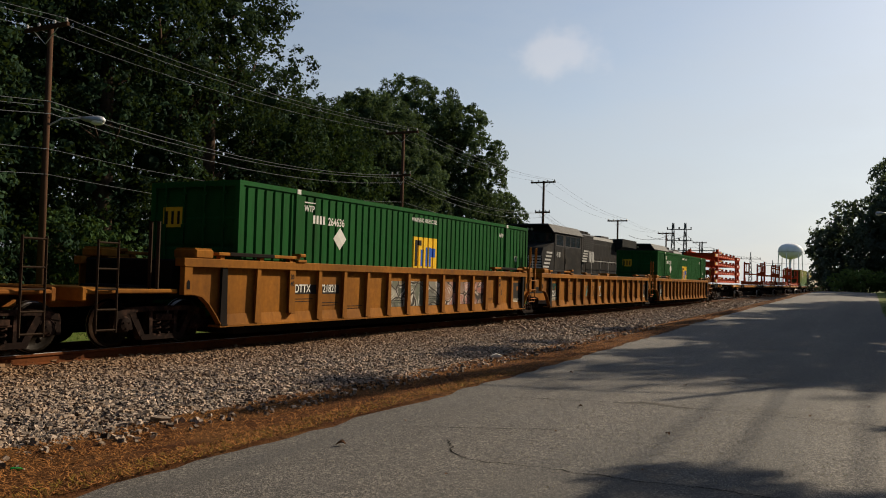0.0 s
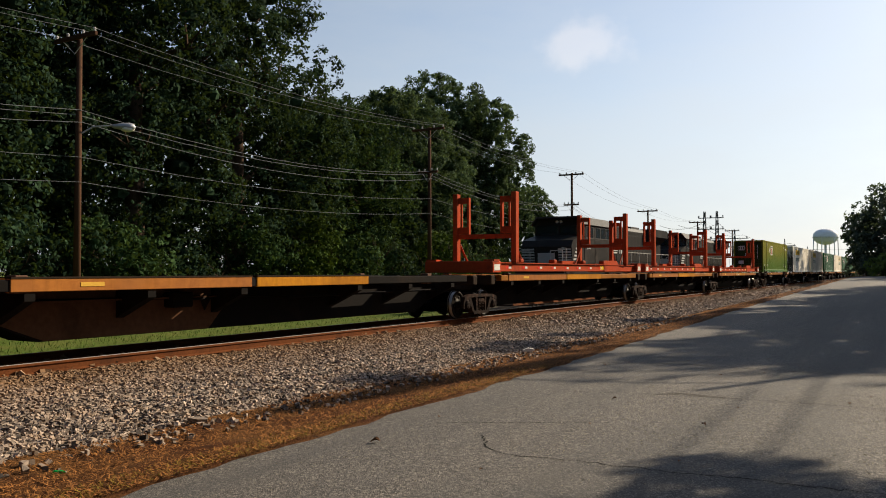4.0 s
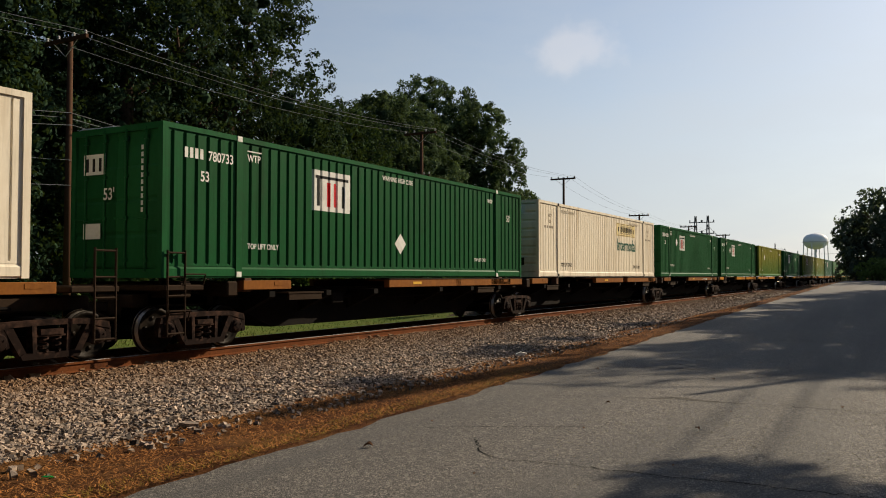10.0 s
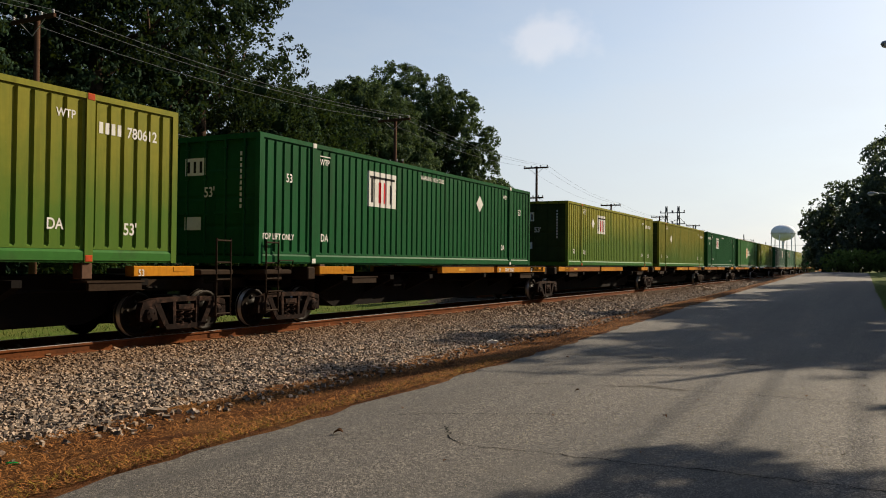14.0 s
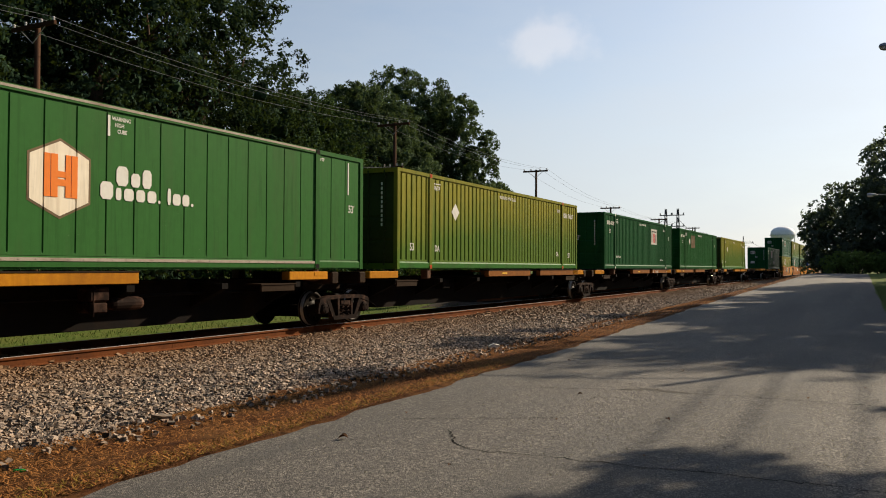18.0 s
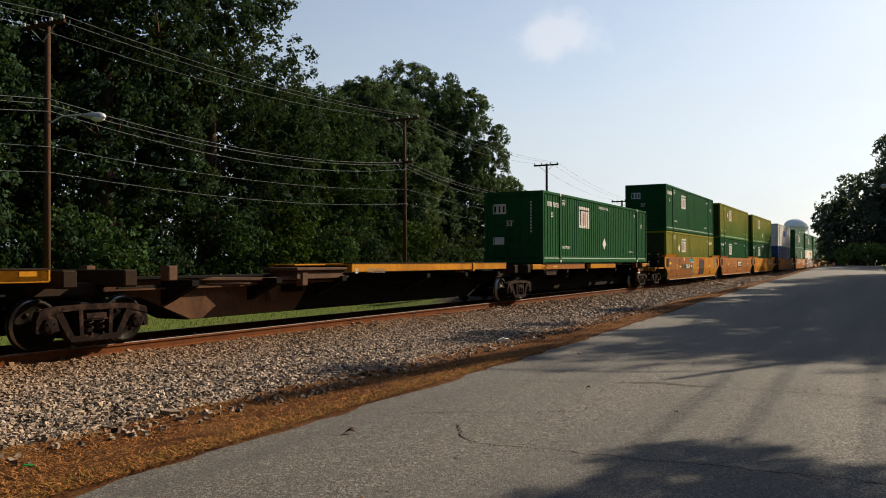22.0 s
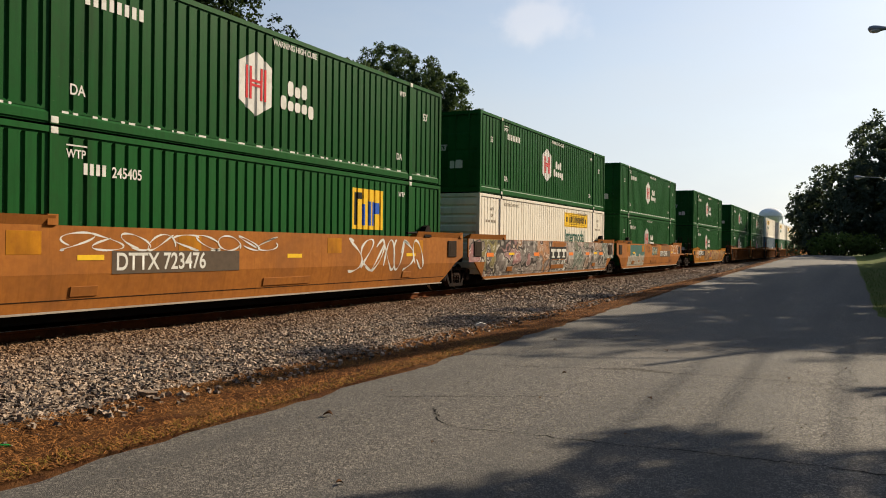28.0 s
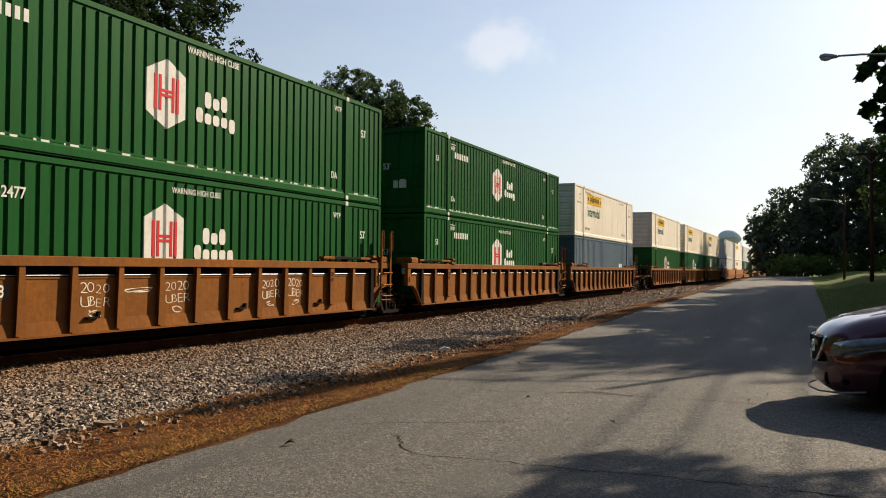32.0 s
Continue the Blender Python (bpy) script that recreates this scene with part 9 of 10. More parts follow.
transmission_tower(-11.85, 4.0, 150, True, "twin lattice steel pylon with insulators")
transmission_tower(-10.3, 2.75, 175, False, "lattice steel pylon with wide crossarm")
transmission_tower(-7.25, 2.1, 230, False, "lattice steel pylon with wide crossarm")
transmission_tower(-5.9, 1.6, 300, False, "lattice steel pylon with wide crossarm")
far_pts = [(d * math.sin(radians(a)), d * math.cos(radians(a)), 1.8 + d * math.tan(radians(e))) for a, e, d in ((-14.5, 3.1, 140), (-11.85, 3.2, 150), (-10.3, 2.4, 175), (-7.25, 1.8, 230), (-5.9, 1.4, 300), (0.5, 1.7, 420))]
for dx in (-1.5, 1.5):
    wire([(x + dx, y, z) for x, y, z in far_pts], 0.8, 0.03, "dark_wire", "far transmission wire between pylons")


def water_tower():
    d, az = 620, -4.85
    x, y = d * math.sin(radians(az)), d * math.cos(radians(az))
    t = thing("water_tower", "pale grey water tower on thin legs", "water tower", at=(x, y, 0))
    part("tank", made("tank", M["tank"], lambda bm: lathe(bm, [(0.5, 31.2), (3.0, 30.9), (5.8, 29.8), (7.6, 28.0), (8.05, 26.2), (8.05, 25.0), (7.4, 23.2), (5.5, 21.4), (3.0, 20.4), (1.2, 20.0)], 40), True), t)
    part("catwalk", made("catwalk", M["galv"], lambda bm: lathe(bm, [(8.1, 25.0), (8.7, 25.0), (8.7, 25.15), (8.1, 25.15)], 40)), t)
    part("riser", made("riser", M["tank"], lambda bm: tube(bm, (0, 0, -1), (0, 0, 20.5), 0.9, n=14), True), t)
    for k in range(6):
        a = k * math.pi / 3 + 0.3
        part("leg", made("leg", M["tank"], lambda bm: tube(bm, (8.6 * math.cos(a), 8.6 * math.sin(a), -1), (7.7 * math.cos(a), 7.7 * math.sin(a), 25.0), 0.32, n=8)), t)
        b = a + math.pi / 3
        part("tie_rod", made("tie_rod", M["galv"], lambda bm: tube(bm, (8.1 * math.cos(a), 8.1 * math.sin(a), 12), (8.1 * math.cos(b), 8.1 * math.sin(b), 12), 0.1, n=5)), t)


water_tower()

# ---- parked engines on the second track ----
def engine(y_front, number, label):
    e = thing("locomotive", label, "locomotive", "parked locomotives", at=(TX2, y_front, RAIL))
    B, W = M["loco"], M["locowhite"]
    part("underframe", made("underframe", B, lambda bm: (soft_box(bm, -1.5, 1.5, 0.5, 22.2, 1.32, 1.72, 0.03), soft_box(bm, -1.45, 1.45, 0.35, 0.55, 0.35, 1.7, 0.03), soft_box(bm, -1.45, 1.45, 22.15, 22.35, 0.35, 1.7, 0.03))), e)
    part("fuel_tank", made("fuel_tank", B, lambda bm: soft_box(bm, -1.35, 1.35, 8.0, 14.2, 0.35, 1.3, 0.2, 3)), e)
    part("nose", made("nose", B, lambda bm: (prism(bm, [(1.5, 1.72), (1.3, 2.85), (1.55, 3.2), (3.4, 3.58), (3.4, 1.72)], "x", -1.5, 1.5))), e)
    part("nose_stripe", made("nose_stripe", W, lambda bm: [box(bm, s * 1.503 - 0.003, s * 1.503 + 0.003, 1.6 + 0.12 * k, 2.45 + 0.13 * k, 2.1 + 0.2 * k, 2.2 + 0.2 * k) for k in range(5) for s in (-1, 1)] + [box(bm, a, b, 1.485 - 0.192 * (0.13 + 0.17 * k) - 0.03, 1.5 - 0.192 * (0.13 + 0.17 * k), 1.9 + 0.15 * k, 1.99 + 0.15 * k) for k in range(6) for a, b in ((-1.46, -0.72), (0.72, 1.46))] + [box(bm, -0.5, 0.5, 1.34, 1.42, 1.85, 2.5)]), e, label="white stripes on the nose")
    part("cab", made("cab", B, lambda bm: prism(bm, [(-1.52, 1.72), (1.52, 1.72), (1.52, 4.16), (1.2, 4.52), (-1.2, 4.52), (-1.52, 4.16)], "y", 3.3, 8.0)), e)
    part("cab_roof", made("cab_roof", M["locoroof"], lambda bm: prism(bm, [(-1.62, 4.14), (-1.58, 4.1), (-1.22, 4.53), (1.22, 4.53), (1.58, 4.1), (1.62, 4.14), (1.24, 4.61), (-1.24, 4.61)], "y", 2.85, 8.15)), e)
    for s in (-1, 1):
        for y0, y1 in ((3.55, 4.7), (5.1, 5.95), (6.05, 6.9), (7.0, 7.8)):
            part("side_window", made("side_window", M["glass"], lambda bm: box(bm, s * 1.522 - 0.004, s * 1.522 + 0.004, y0, y1, 3.42, 4.02)), e)
            part("window_frame", made("window_frame", M["locoroof"], lambda bm: (box(bm, s * 1.526 - 0.008, s * 1.526 + 0.008, y0 - 0.06, y1 + 0.06, 4.02, 4.07), box(bm, s * 1.526 - 0.008, s * 1.526 + 0.008, y0 - 0.06, y1 + 0.06, 3.36, 3.42), box(bm, s * 1.526 - 0.008, s * 1.526 + 0.008, y0 - 0.06, y0, 3.42, 4.02), box(bm, s * 1.526 - 0.008, s * 1.526 + 0.008, y1, y1 + 0.06, 3.42, 4.02))), e)
        part("windscreen", made("windscreen", M["glass"], lambda bm: box(bm, min(s * 0.05, s * 1.38), max(s * 0.05, s * 1.38), 3.285, 3.3, 3.64, 4.12)), e)
    part("sill_stripe", made("sill_stripe", W, lambda bm: box(bm, 1.502, 1.508, 1.7, 21.8, 1.62, 1.7)), e, label="white stripe along the underframe")
    part("roof_vent", made("roof_vent", B, lambda bm: (soft_box(bm, -1.0, 1.0, 8.4, 11.0, 4.36, 4.62, 0.05), [box(bm, 1.0, 1.03, 8.5 + 0.3 * k, 8.7 + 0.3 * k, 4.4, 4.58) for k in range(8)])), e)
    part("cab_door", made("cab_door", B, lambda bm: (soft_box(bm, 1.52, 1.545, 5.0, 5.72, 1.78, 3.3, 0.01), box(bm, 1.545, 1.565, 5.1, 5.14, 2.4, 2.7))), e)
    part("headlight", made("headlight", M["lampglass"], lambda bm: (tube(bm, (-0.12, 3.3, 4.33), (-0.12, 3.22, 4.33), 0.08), tube(bm, (0.12, 3.3, 4.33), (0.12, 3.22, 4.33), 0.08))), e)
    part("hood", made("hood", B, lambda bm: prism(bm, [(-0.95, 1.72), (0.95, 1.72), (0.95, 4.2), (0.8, 4.42), (-0.8, 4.42), (-0.95, 4.2)], "y", 8.0, 17.4)), e)
    part("blower_box", made("blower_box", B, lambda bm: soft_box(bm, -1.5, 1.5, 8.05, 10.6, 2.6, 4.35, 0.08)), e)
    for k in range(6):
        part("louvre", cached("louvre", lambda: made("louvre", M["locoroof"], lambda bm: [box(bm, 0.0, 0.02, 0, 0.3, z, z + 0.05) for z in np.arange(0, 1.3, 0.12)])), e, (1.502, 8.1 + k * 0.42, 2.85))
    part("radiator", made("radiator", B, lambda bm: (prism(bm, [(-0.95, 1.72), (0.95, 1.72), (0.95, 3.5), (1.5, 3.95), (1.5, 4.5), (-1.5, 4.5), (-1.5, 3.95), (-0.95, 3.5)], "y", 17.4, 21.3))), e)
    part("exhaust", made("exhaust", M["locoroof"], lambda bm: (soft_box(bm, -0.5, 0.5, 11.5, 13.0, 4.42, 4.62, 0.03), soft_box(bm, -0.6, 0.6, 15, 17, 4.42, 4.6, 0.03))), e)
    for k in range(9):
        part("hood_door", cached("hdoor", lambda: made("hood_door", B, lambda bm: (soft_box(bm, 0.95, 0.97, 0, 0.78, 1.85, 3.9, 0.008), box(bm, 0.972, 0.985, 0.66, 0.7, 2.6, 2.9)))), e, (0, 10.7 + k * 0.74, 0))
    def bars(bm):
        for k in range(5):
            box(bm, 0, 0.006, 0.08 * k, 0.9 + 0.08 * k, k * 0.16, k * 0.16 + 0.09)
        for y in (1.35, 1.62, 1.75, 2.05, 2.25):
            box(bm, 0, 0.006, y, y + 0.13, 0.0, 0.7)
    part("logo_bar", made("logo_bar", W, bars), e, (1.53, 8.2, 2.6), "plain white painted bars")
    part("lettering", letters(number, 0.42, W), e, (1.53, 3.6, 2.75))
    for s in (-1, 1):
        def rails(bm):
            for y in np.arange(8.4, 22, 1.9):
                tube(bm, (s * 1.46, y, 1.72), (s * 1.46, y, 2.72), 0.02, n=5)
            tube(bm, (s * 1.46, 8.4, 2.72), (s * 1.46, 22.1, 2.72), 0.02, n=5)
        part("handrail", made("handrail", W, rails), e)
        def steps(bm):
            for z in (0.4, 0.72, 1.04, 1.36):
                box(bm, s * 1.2, s * 1.48, 0.7, 1.4, z, z + 0.03)
            pipe(bm, [(s * 1.46, 0.6, 0.45), (s * 1.46, 0.6, 2.75), (s * 1.2, 0.62, 2.75)], 0.022, 6)
            pipe(bm, [(s * 1.46, 1.5, 1.2), (s * 1.46, 1.5, 2.75)], 0.022, 6)
        part("steps", made("steps", W, steps), e)
    part("front_rail", made("front_rail", W, lambda bm: [tube(bm, (x, 0.5, 1.72), (x, 0.5, 2.6), 0.02, n=5) for x in (-1.3, -0.6, 0.6, 1.3)] + [tube(bm, (-1.3, 0.5, 2.6), (-0.6, 0.5, 2.6), 0.02, n=5), tube(bm, (0.6, 0.5, 2.6), (1.3, 0.5, 2.6), 0.02, n=5)]), e)
    for yc in (4.2, 18.2):
        bog = part("truck", made("truck", M["black"], lambda bm: soft_box(bm, -1.0, 1.0, yc - 2.2, yc + 2.2, 0.55, 1.1, 0.06)), e)
        for s in (-1, 1):
            part("side_frame", made("side_frame", M["truck"], lambda bm: (soft_box(bm, s * 1.12 - 0.1, s * 1.12 + 0.1, yc - 2.5, yc + 2.5, 0.62, 0.95, 0.05), [soft_box(bm, s * 1.15 - 0.12, s * 1.15 + 0.12, yc + d - 0.22, yc + d + 0.22, 0.32, 0.75, 0.04) for d in (-1.85, 0, 1.85)])), bog)
        for d in (-1.85, 0, 1.85):
            part("wheelset", cached("wheelset", wheelset_mesh), bog, pose(0, yc + d, 0.52) @ Matrix.Diagonal((1, 1.16, 1.16, 1)))
    coupler(e, 0.35, True)
    return e


engine(40.6, "4141", "black diesel locomotive with white stripes, parked on the second track")
engine(64.4, "9642", "black diesel locomotive parked behind another one")

# ---- small things on the ground ----
def ribbon(bm, pts, w, zf, g):
    prev = None
    for i, (x, y) in enumerate(pts):
        a, b = Vector(pts[max(0, i - 1)]), Vector(pts[min(len(pts) - 1, i + 1)])
        d = (b - a).normalized()
        n = Vector((-d.y, d.x)) * w * g.uniform(0.35, 1.0)
        z = zf(x, y)
        cur = (bm.verts.new((x + n.x, y + n.y, z)), bm.verts.new((x - n.x, y - n.y, z)))
        if prev:
            bm.faces.new((prev[0], cur[0], cur[1], prev[1]))
        prev = cur


def jag(pts, g, step=0.07, amp=0.022):
    out = []
    for (x0, y0), (x1, y1) in zip(pts, pts[1:]):
        n = max(2, int(math.hypot(x1 - x0, y1 - y0) / step))
        out += [(x0 + (x1 - x0) * k / n + g.normal(0, amp), y0 + (y1 - y0) * k / n + g.normal(0, amp)) for k in range(n)]
    return out + [pts[-1]]


def road_top(x, y):
    l, r = road_edges(y)
    t = (x - l) / (r - l)
    return float(max(road_z(y), ground_z(x, y)) + 0.018 - 0.03 * (t - 0.5) ** 2 * 4)


M["crack"] = surf("dark_open_crack", (0.008, 0.008, 0.008), None, None, 20, 1, 0.4, 0.95)
M["patch"] = surf("coarse_worn_asphalt", (0.12, 0.11, 0.095), (0.06, 0.056, 0.05), (0.05, 0.047, 0.044), 60, 2.5, 0.9, 0.9, bump=0.004)
CRACKS = (
    ((-4.95, 8.42), (-4.07, 8.92), (-3.15, 9.41)),
    ((-4.75, 11.37), (-3.22, 11.84), (-2.9, 12.07), (-2.29, 11.95), (-1.44, 11.99), (-0.36, 11.98), (1.6, 11.9)),
    ((-4.14, 8.06), (-3.82, 7.55), (-3.49, 7.32), (-2.68, 7.4), (-2.0, 7.4), (-1.05, 7.5), (-0.25, 7.51), (1.4, 7.4)),
    ((-5.3, 15.2), (-3.9, 15.6), (-1.2, 15.4), (0.6, 15.7)), ((-5.4, 22), (-2.0, 22.6), (0.4, 22.2)), ((-5.5, 31), (-2.5, 31.4), (0.3, 31)),
)
for i, pts in enumerate(CRACKS):
    g = np.random.RandomState(700 + i)
    part("crack", made("crack", M["crack"], lambda bm: ribbon(bm, jag(pts, g), 0.011 if i < 3 else 0.016, lambda x, y: road_top(x, y) + 0.004, g)), road, label="thin dark crack in the asphalt")
g = np.random.RandomState(720)
part("broken_edge", made("broken_edge", M["patch"], lambda bm: ribbon(bm, jag(((-3.25, 11.86), (-2.9, 12.02), (-2.3, 11.92)), g, 0.06, 0.03), 0.07, lambda x, y: road_top(x, y) + 0.003, g)), road, label="crumbled strip of asphalt along a crack")

M["grit"] = surf("pale_grit_stone", (0.26, 0.23, 0.18), (0.16, 0.14, 0.11), None, 60, 2, 0.8, 0.9)
# loose grit on the road
thing("road_grit", "small loose pale stones on the asphalt", "grit", kind="stuff",
      data=stones(2600, (-5.3, 1.6), (4.0, 16.5), 0.0065, 21, lambda x, y: np.array([road_top(a, b) for a, b in zip(x, y)]) + 0.003, M["grit"], "road_grit", 0.22))


thing("road_grit", "patch of coarse pale grit worn out of the asphalt", "grit", kind="stuff",
      data=stones(2600, (-3.4, 1.6), (7.4, 12.6), 0.006, 23, lambda x, y: np.array([road_top(a, b) for a, b in zip(x, y)]) + 0.002, M["grit"], "road_grit", 0.22))


def blades(n, xr, yr, size, seed, mat, name, upright, zf):
    g = np.random.RandomState(seed)
    t = g.uniform(0, 1, n)
    y = yr[0] + (yr[1] - yr[0]) * g.uniform(0, 1, n) ** 1.25
    lo, hi = xr(y)
    x = lo + (hi - lo) * t
    a = g.uniform(0, 6.28, n)
    L_ = size * g.uniform(0.4, 1.3, n)
    up = upright * g.uniform(0.2, 1.0, n)
    d = np.stack([np.cos(a) * (1 - up * 0.7), np.sin(a) * (1 - up * 0.7), up], 1) * L_[:, None]
    w = np.stack([-np.sin(a), np.cos(a), np.zeros(n)], 1) * (0.055 * L_ + 0.0025)[:, None]
    p = np.stack([x, y, zf(x, y) + g.uniform(0, 0.025, n)], 1)
    v = np.stack([p - w, p + w, p + d + w * 0.3, p + d - w * 0.3], 1).reshape(-1, 3)
    return raw_mesh(name, v, np.arange(4 * n).reshape(-1, 4), mat)


def blade_mat(name, c1, c2):
    m = bpy.data.materials.new(name)
    m.use_nodes = True
    nt = m.node_tree
    r = nt.nodes.new("ShaderNodeNewGeometry").outputs["Random Per Island"]
    nt.links.new(mix_node(nt, c1, c2, r), nt.nodes["Principled BSDF"].inputs["Base Color"])
    nt.nodes["Principled BSDF"].inputs["Roughness"].default_value = 0.8
    nt.nodes["Principled BSDF"].inputs["Specular IOR Level"].default_value = 0.05
    return m


M["straw_blade"] = blade_mat("dry_straw_blades", (0.024, 0.012, 0.006), (0.43, 0.185, 0.055))
M["grass_blade"] = blade_mat("yellowing_grass_blades", (0.1, 0.065, 0.014), (0.28, 0.19, 0.035))
M["lawn_blade"] = blade_mat("lawn_grass_blades", (0.035, 0.075, 0.01), (0.085, 0.13, 0.022))
strip = lambda y: (np.interp(y, (-20, 6, 20, 40, 110), (-7.45, -7.45, -7.7, -8.4, -10)), road_edges(y)[0] + 0.03)
thing("dry_straw", "dead orange-brown straw and pine needles on the verge", "straw", kind="stuff",
      data=blades(72000, strip, (2.0, 40.0), 0.065, 31, M["straw_blade"], "dry_straw", 0.3, lambda x, y: ground_z(x, y) + 0.03))
thing("dry_straw", "dead orange-brown straw far along the verge", "straw", kind="stuff",
      data=blades(16000, strip, (36.0, 120.0), 0.14, 35, M["straw_blade"], "dry_straw", 0.3, lambda x, y: ground_z(x, y) + 0.03))
thing("verge_grass", "sparse yellow-green grass tufts along the asphalt edge", "grass", kind="stuff",
      data=blades(4200, lambda y: (road_edges(y)[0] - 0.42, road_edges(y)[0] + 0.04), (2.0, 14.0), 0.05, 32, M["grass_blade"], "verge_grass", 0.5, lambda x, y: ground_z(x, y) + 0.03))
thing("lawn_grass", "mown green lawn blades beside the road", "grass", kind="stuff",
      data=blades(16000, lambda y: (road_edges(y)[1] + 0.02, road_edges(y)[1] + 5.0), (18.5, 60.0), 0.09, 33, M["lawn_blade"], "lawn_grass", 0.9, ground_z))
thing("trackside_grass", "green grass strip behind the tracks", "grass", kind="stuff",
      data=blades(22000, lambda y: (y * 0 - 26.5, y * 0 - 17.5), (2.0, 60.0), 0.13, 34, M["lawn_blade"], "trackside_grass", 0.9, ground_z))
thing("verge_stones", "stray grey stones spilled over the straw verge", "stones", kind="stuff",
      data=stones(700, (-7.5, -6.7), (2.5, 30.0), 0.034, 22, lambda x, y: ground_z(x, y) + 0.04, M["stone"], "verge_stones"))

M["bottle"] = glass_mat("bright_green_plastic", (0.02, 0.55, 0.09), 0.15)
M["leaf_dry"] = surf("dry_brown_leaf", (0.12, 0.06, 0.03), (0.07, 0.035, 0.02), None, 20, 2, 0.6, 0.8)
M["paper"] = surf("white_crumpled_paper", (0.7, 0.68, 0.62), None, None, 20, 2, 0.3, 0.8)
bt = thing("plastic_bottle", "crushed bright green plastic bottle lying in straw", "bottle", at=pose(-6.62, 4.64, float(ground_z(-6.62, 4.64)) + 0.05, 0, 0, 35) @ Matrix.Scale(0.42, 4))
part("body", made("body", M["bottle"], lambda bm: lathe(bm, [(0.01, -0.13), (0.034, -0.125), (0.036, -0.06), (0.028, -0.02), (0.036, 0.03), (0.033, 0.07), (0.014, 0.12), (0.013, 0.14)], 14, axis="x"), True), bt)
part("cap", made("cap", M["decal"], lambda bm: tube(bm, (0.138, 0, 0), (0.158, 0, 0), 0.016)), bt)


def dry_leaf(x, y, size, turn, zf):
    lf = thing("dry_leaf", "curled dry brown leaf on the asphalt", "leaf", "fallen leaves", at=pose(x, y, zf(x, y) + 0.004, 0, 0, turn))
    def draw(bm):
        n = 6
        rows = []
        for i in range(n + 1):
            t = i / n
            w = size * 0.42 * math.sin(math.pi * min(0.97, t * 0.94 + 0.03))
            z = 0.25 * size * math.sin(t * 2.6)
            rows.append([bm.verts.new((size * (t - 0.5), s * w, z + abs(s) * w * 0.6)) for s in (-1, 0, 1)])
        for a, b in zip(rows, rows[1:]):
            for k in range(2):
                bm.faces.new((a[k], a[k + 1], b[k + 1], b[k]))
    part("blade", made("blade", M["leaf_dry"], draw, True), lf)


dry_leaf(-4.93, 7.14, 0.11, 20, road_top)
g = np.random.RandomState(55)
for k in range(22):
    y = 4.2 + 13 * g.uniform(0, 1)
    dry_leaf(float(g.uniform(-5.2, 0.3)), float(y), float(g.uniform(0.03, 0.07)), float(g.uniform(0, 360)), road_top)
thing("litter_paper", "crumpled white paper litter on the stones", "litter", at=pose(-7.3, 16.4, 0.05, 0, 0, 30),
      data=made("litter_paper", M["paper"], lambda bm: [prism(bm, [(-0.12, 0), (0.1, 0.01), (0.13, 0.05), (0.0, 0.08), (-0.1, 0.04)], "y", -0.06, 0.06)]))
thing("flat_rock", "flat brown rock among the crushed stones", "rock", at=pose(-7.38, 7.0, 0.03, 0, 4, 20) @ Matrix.Scale(0.6, 4),
      data=made("flat_rock", M["stone"], lambda bm: [prism(bm, [(-0.19, -0.1), (0.05, -0.14), (0.2, -0.03), (0.14, 0.1), (-0.1, 0.12)], "z", -0.04, 0.04)]))

# ---- the car that noses in from the side street at the end ----
M["carpaint"] = surf("dark_maroon_metallic_paint", (0.085, 0.006, 0.02), (0.07, 0.005, 0.016), None, 300, 1, 0.4, 0.3, 0.2, coat=1.0, spec=0.5)
M["chrome"] = surf("chrome_trim", (0.75, 0.76, 0.78), None, None, 20, 1, 0.1, 0.12, 1.0)
M["plastic"] = surf("black_plastic_trim", (0.012, 0.012, 0.013), None, None, 40, 1, 0.4, 0.5)
M["rubber"] = surf("black_tyre_rubber", (0.015, 0.015, 0.015), (0.025, 0.024, 0.022), None, 30, 1, 0.5, 0.85)
M["headlamp"] = surf("clear_headlamp_plastic", (0.16, 0.17, 0.18), (0.06, 0.065, 0.07), None, 14, 1, 0.6, 0.12, 0.3, spec=0.5, coat=1.0)
CAR_Y = 12.65


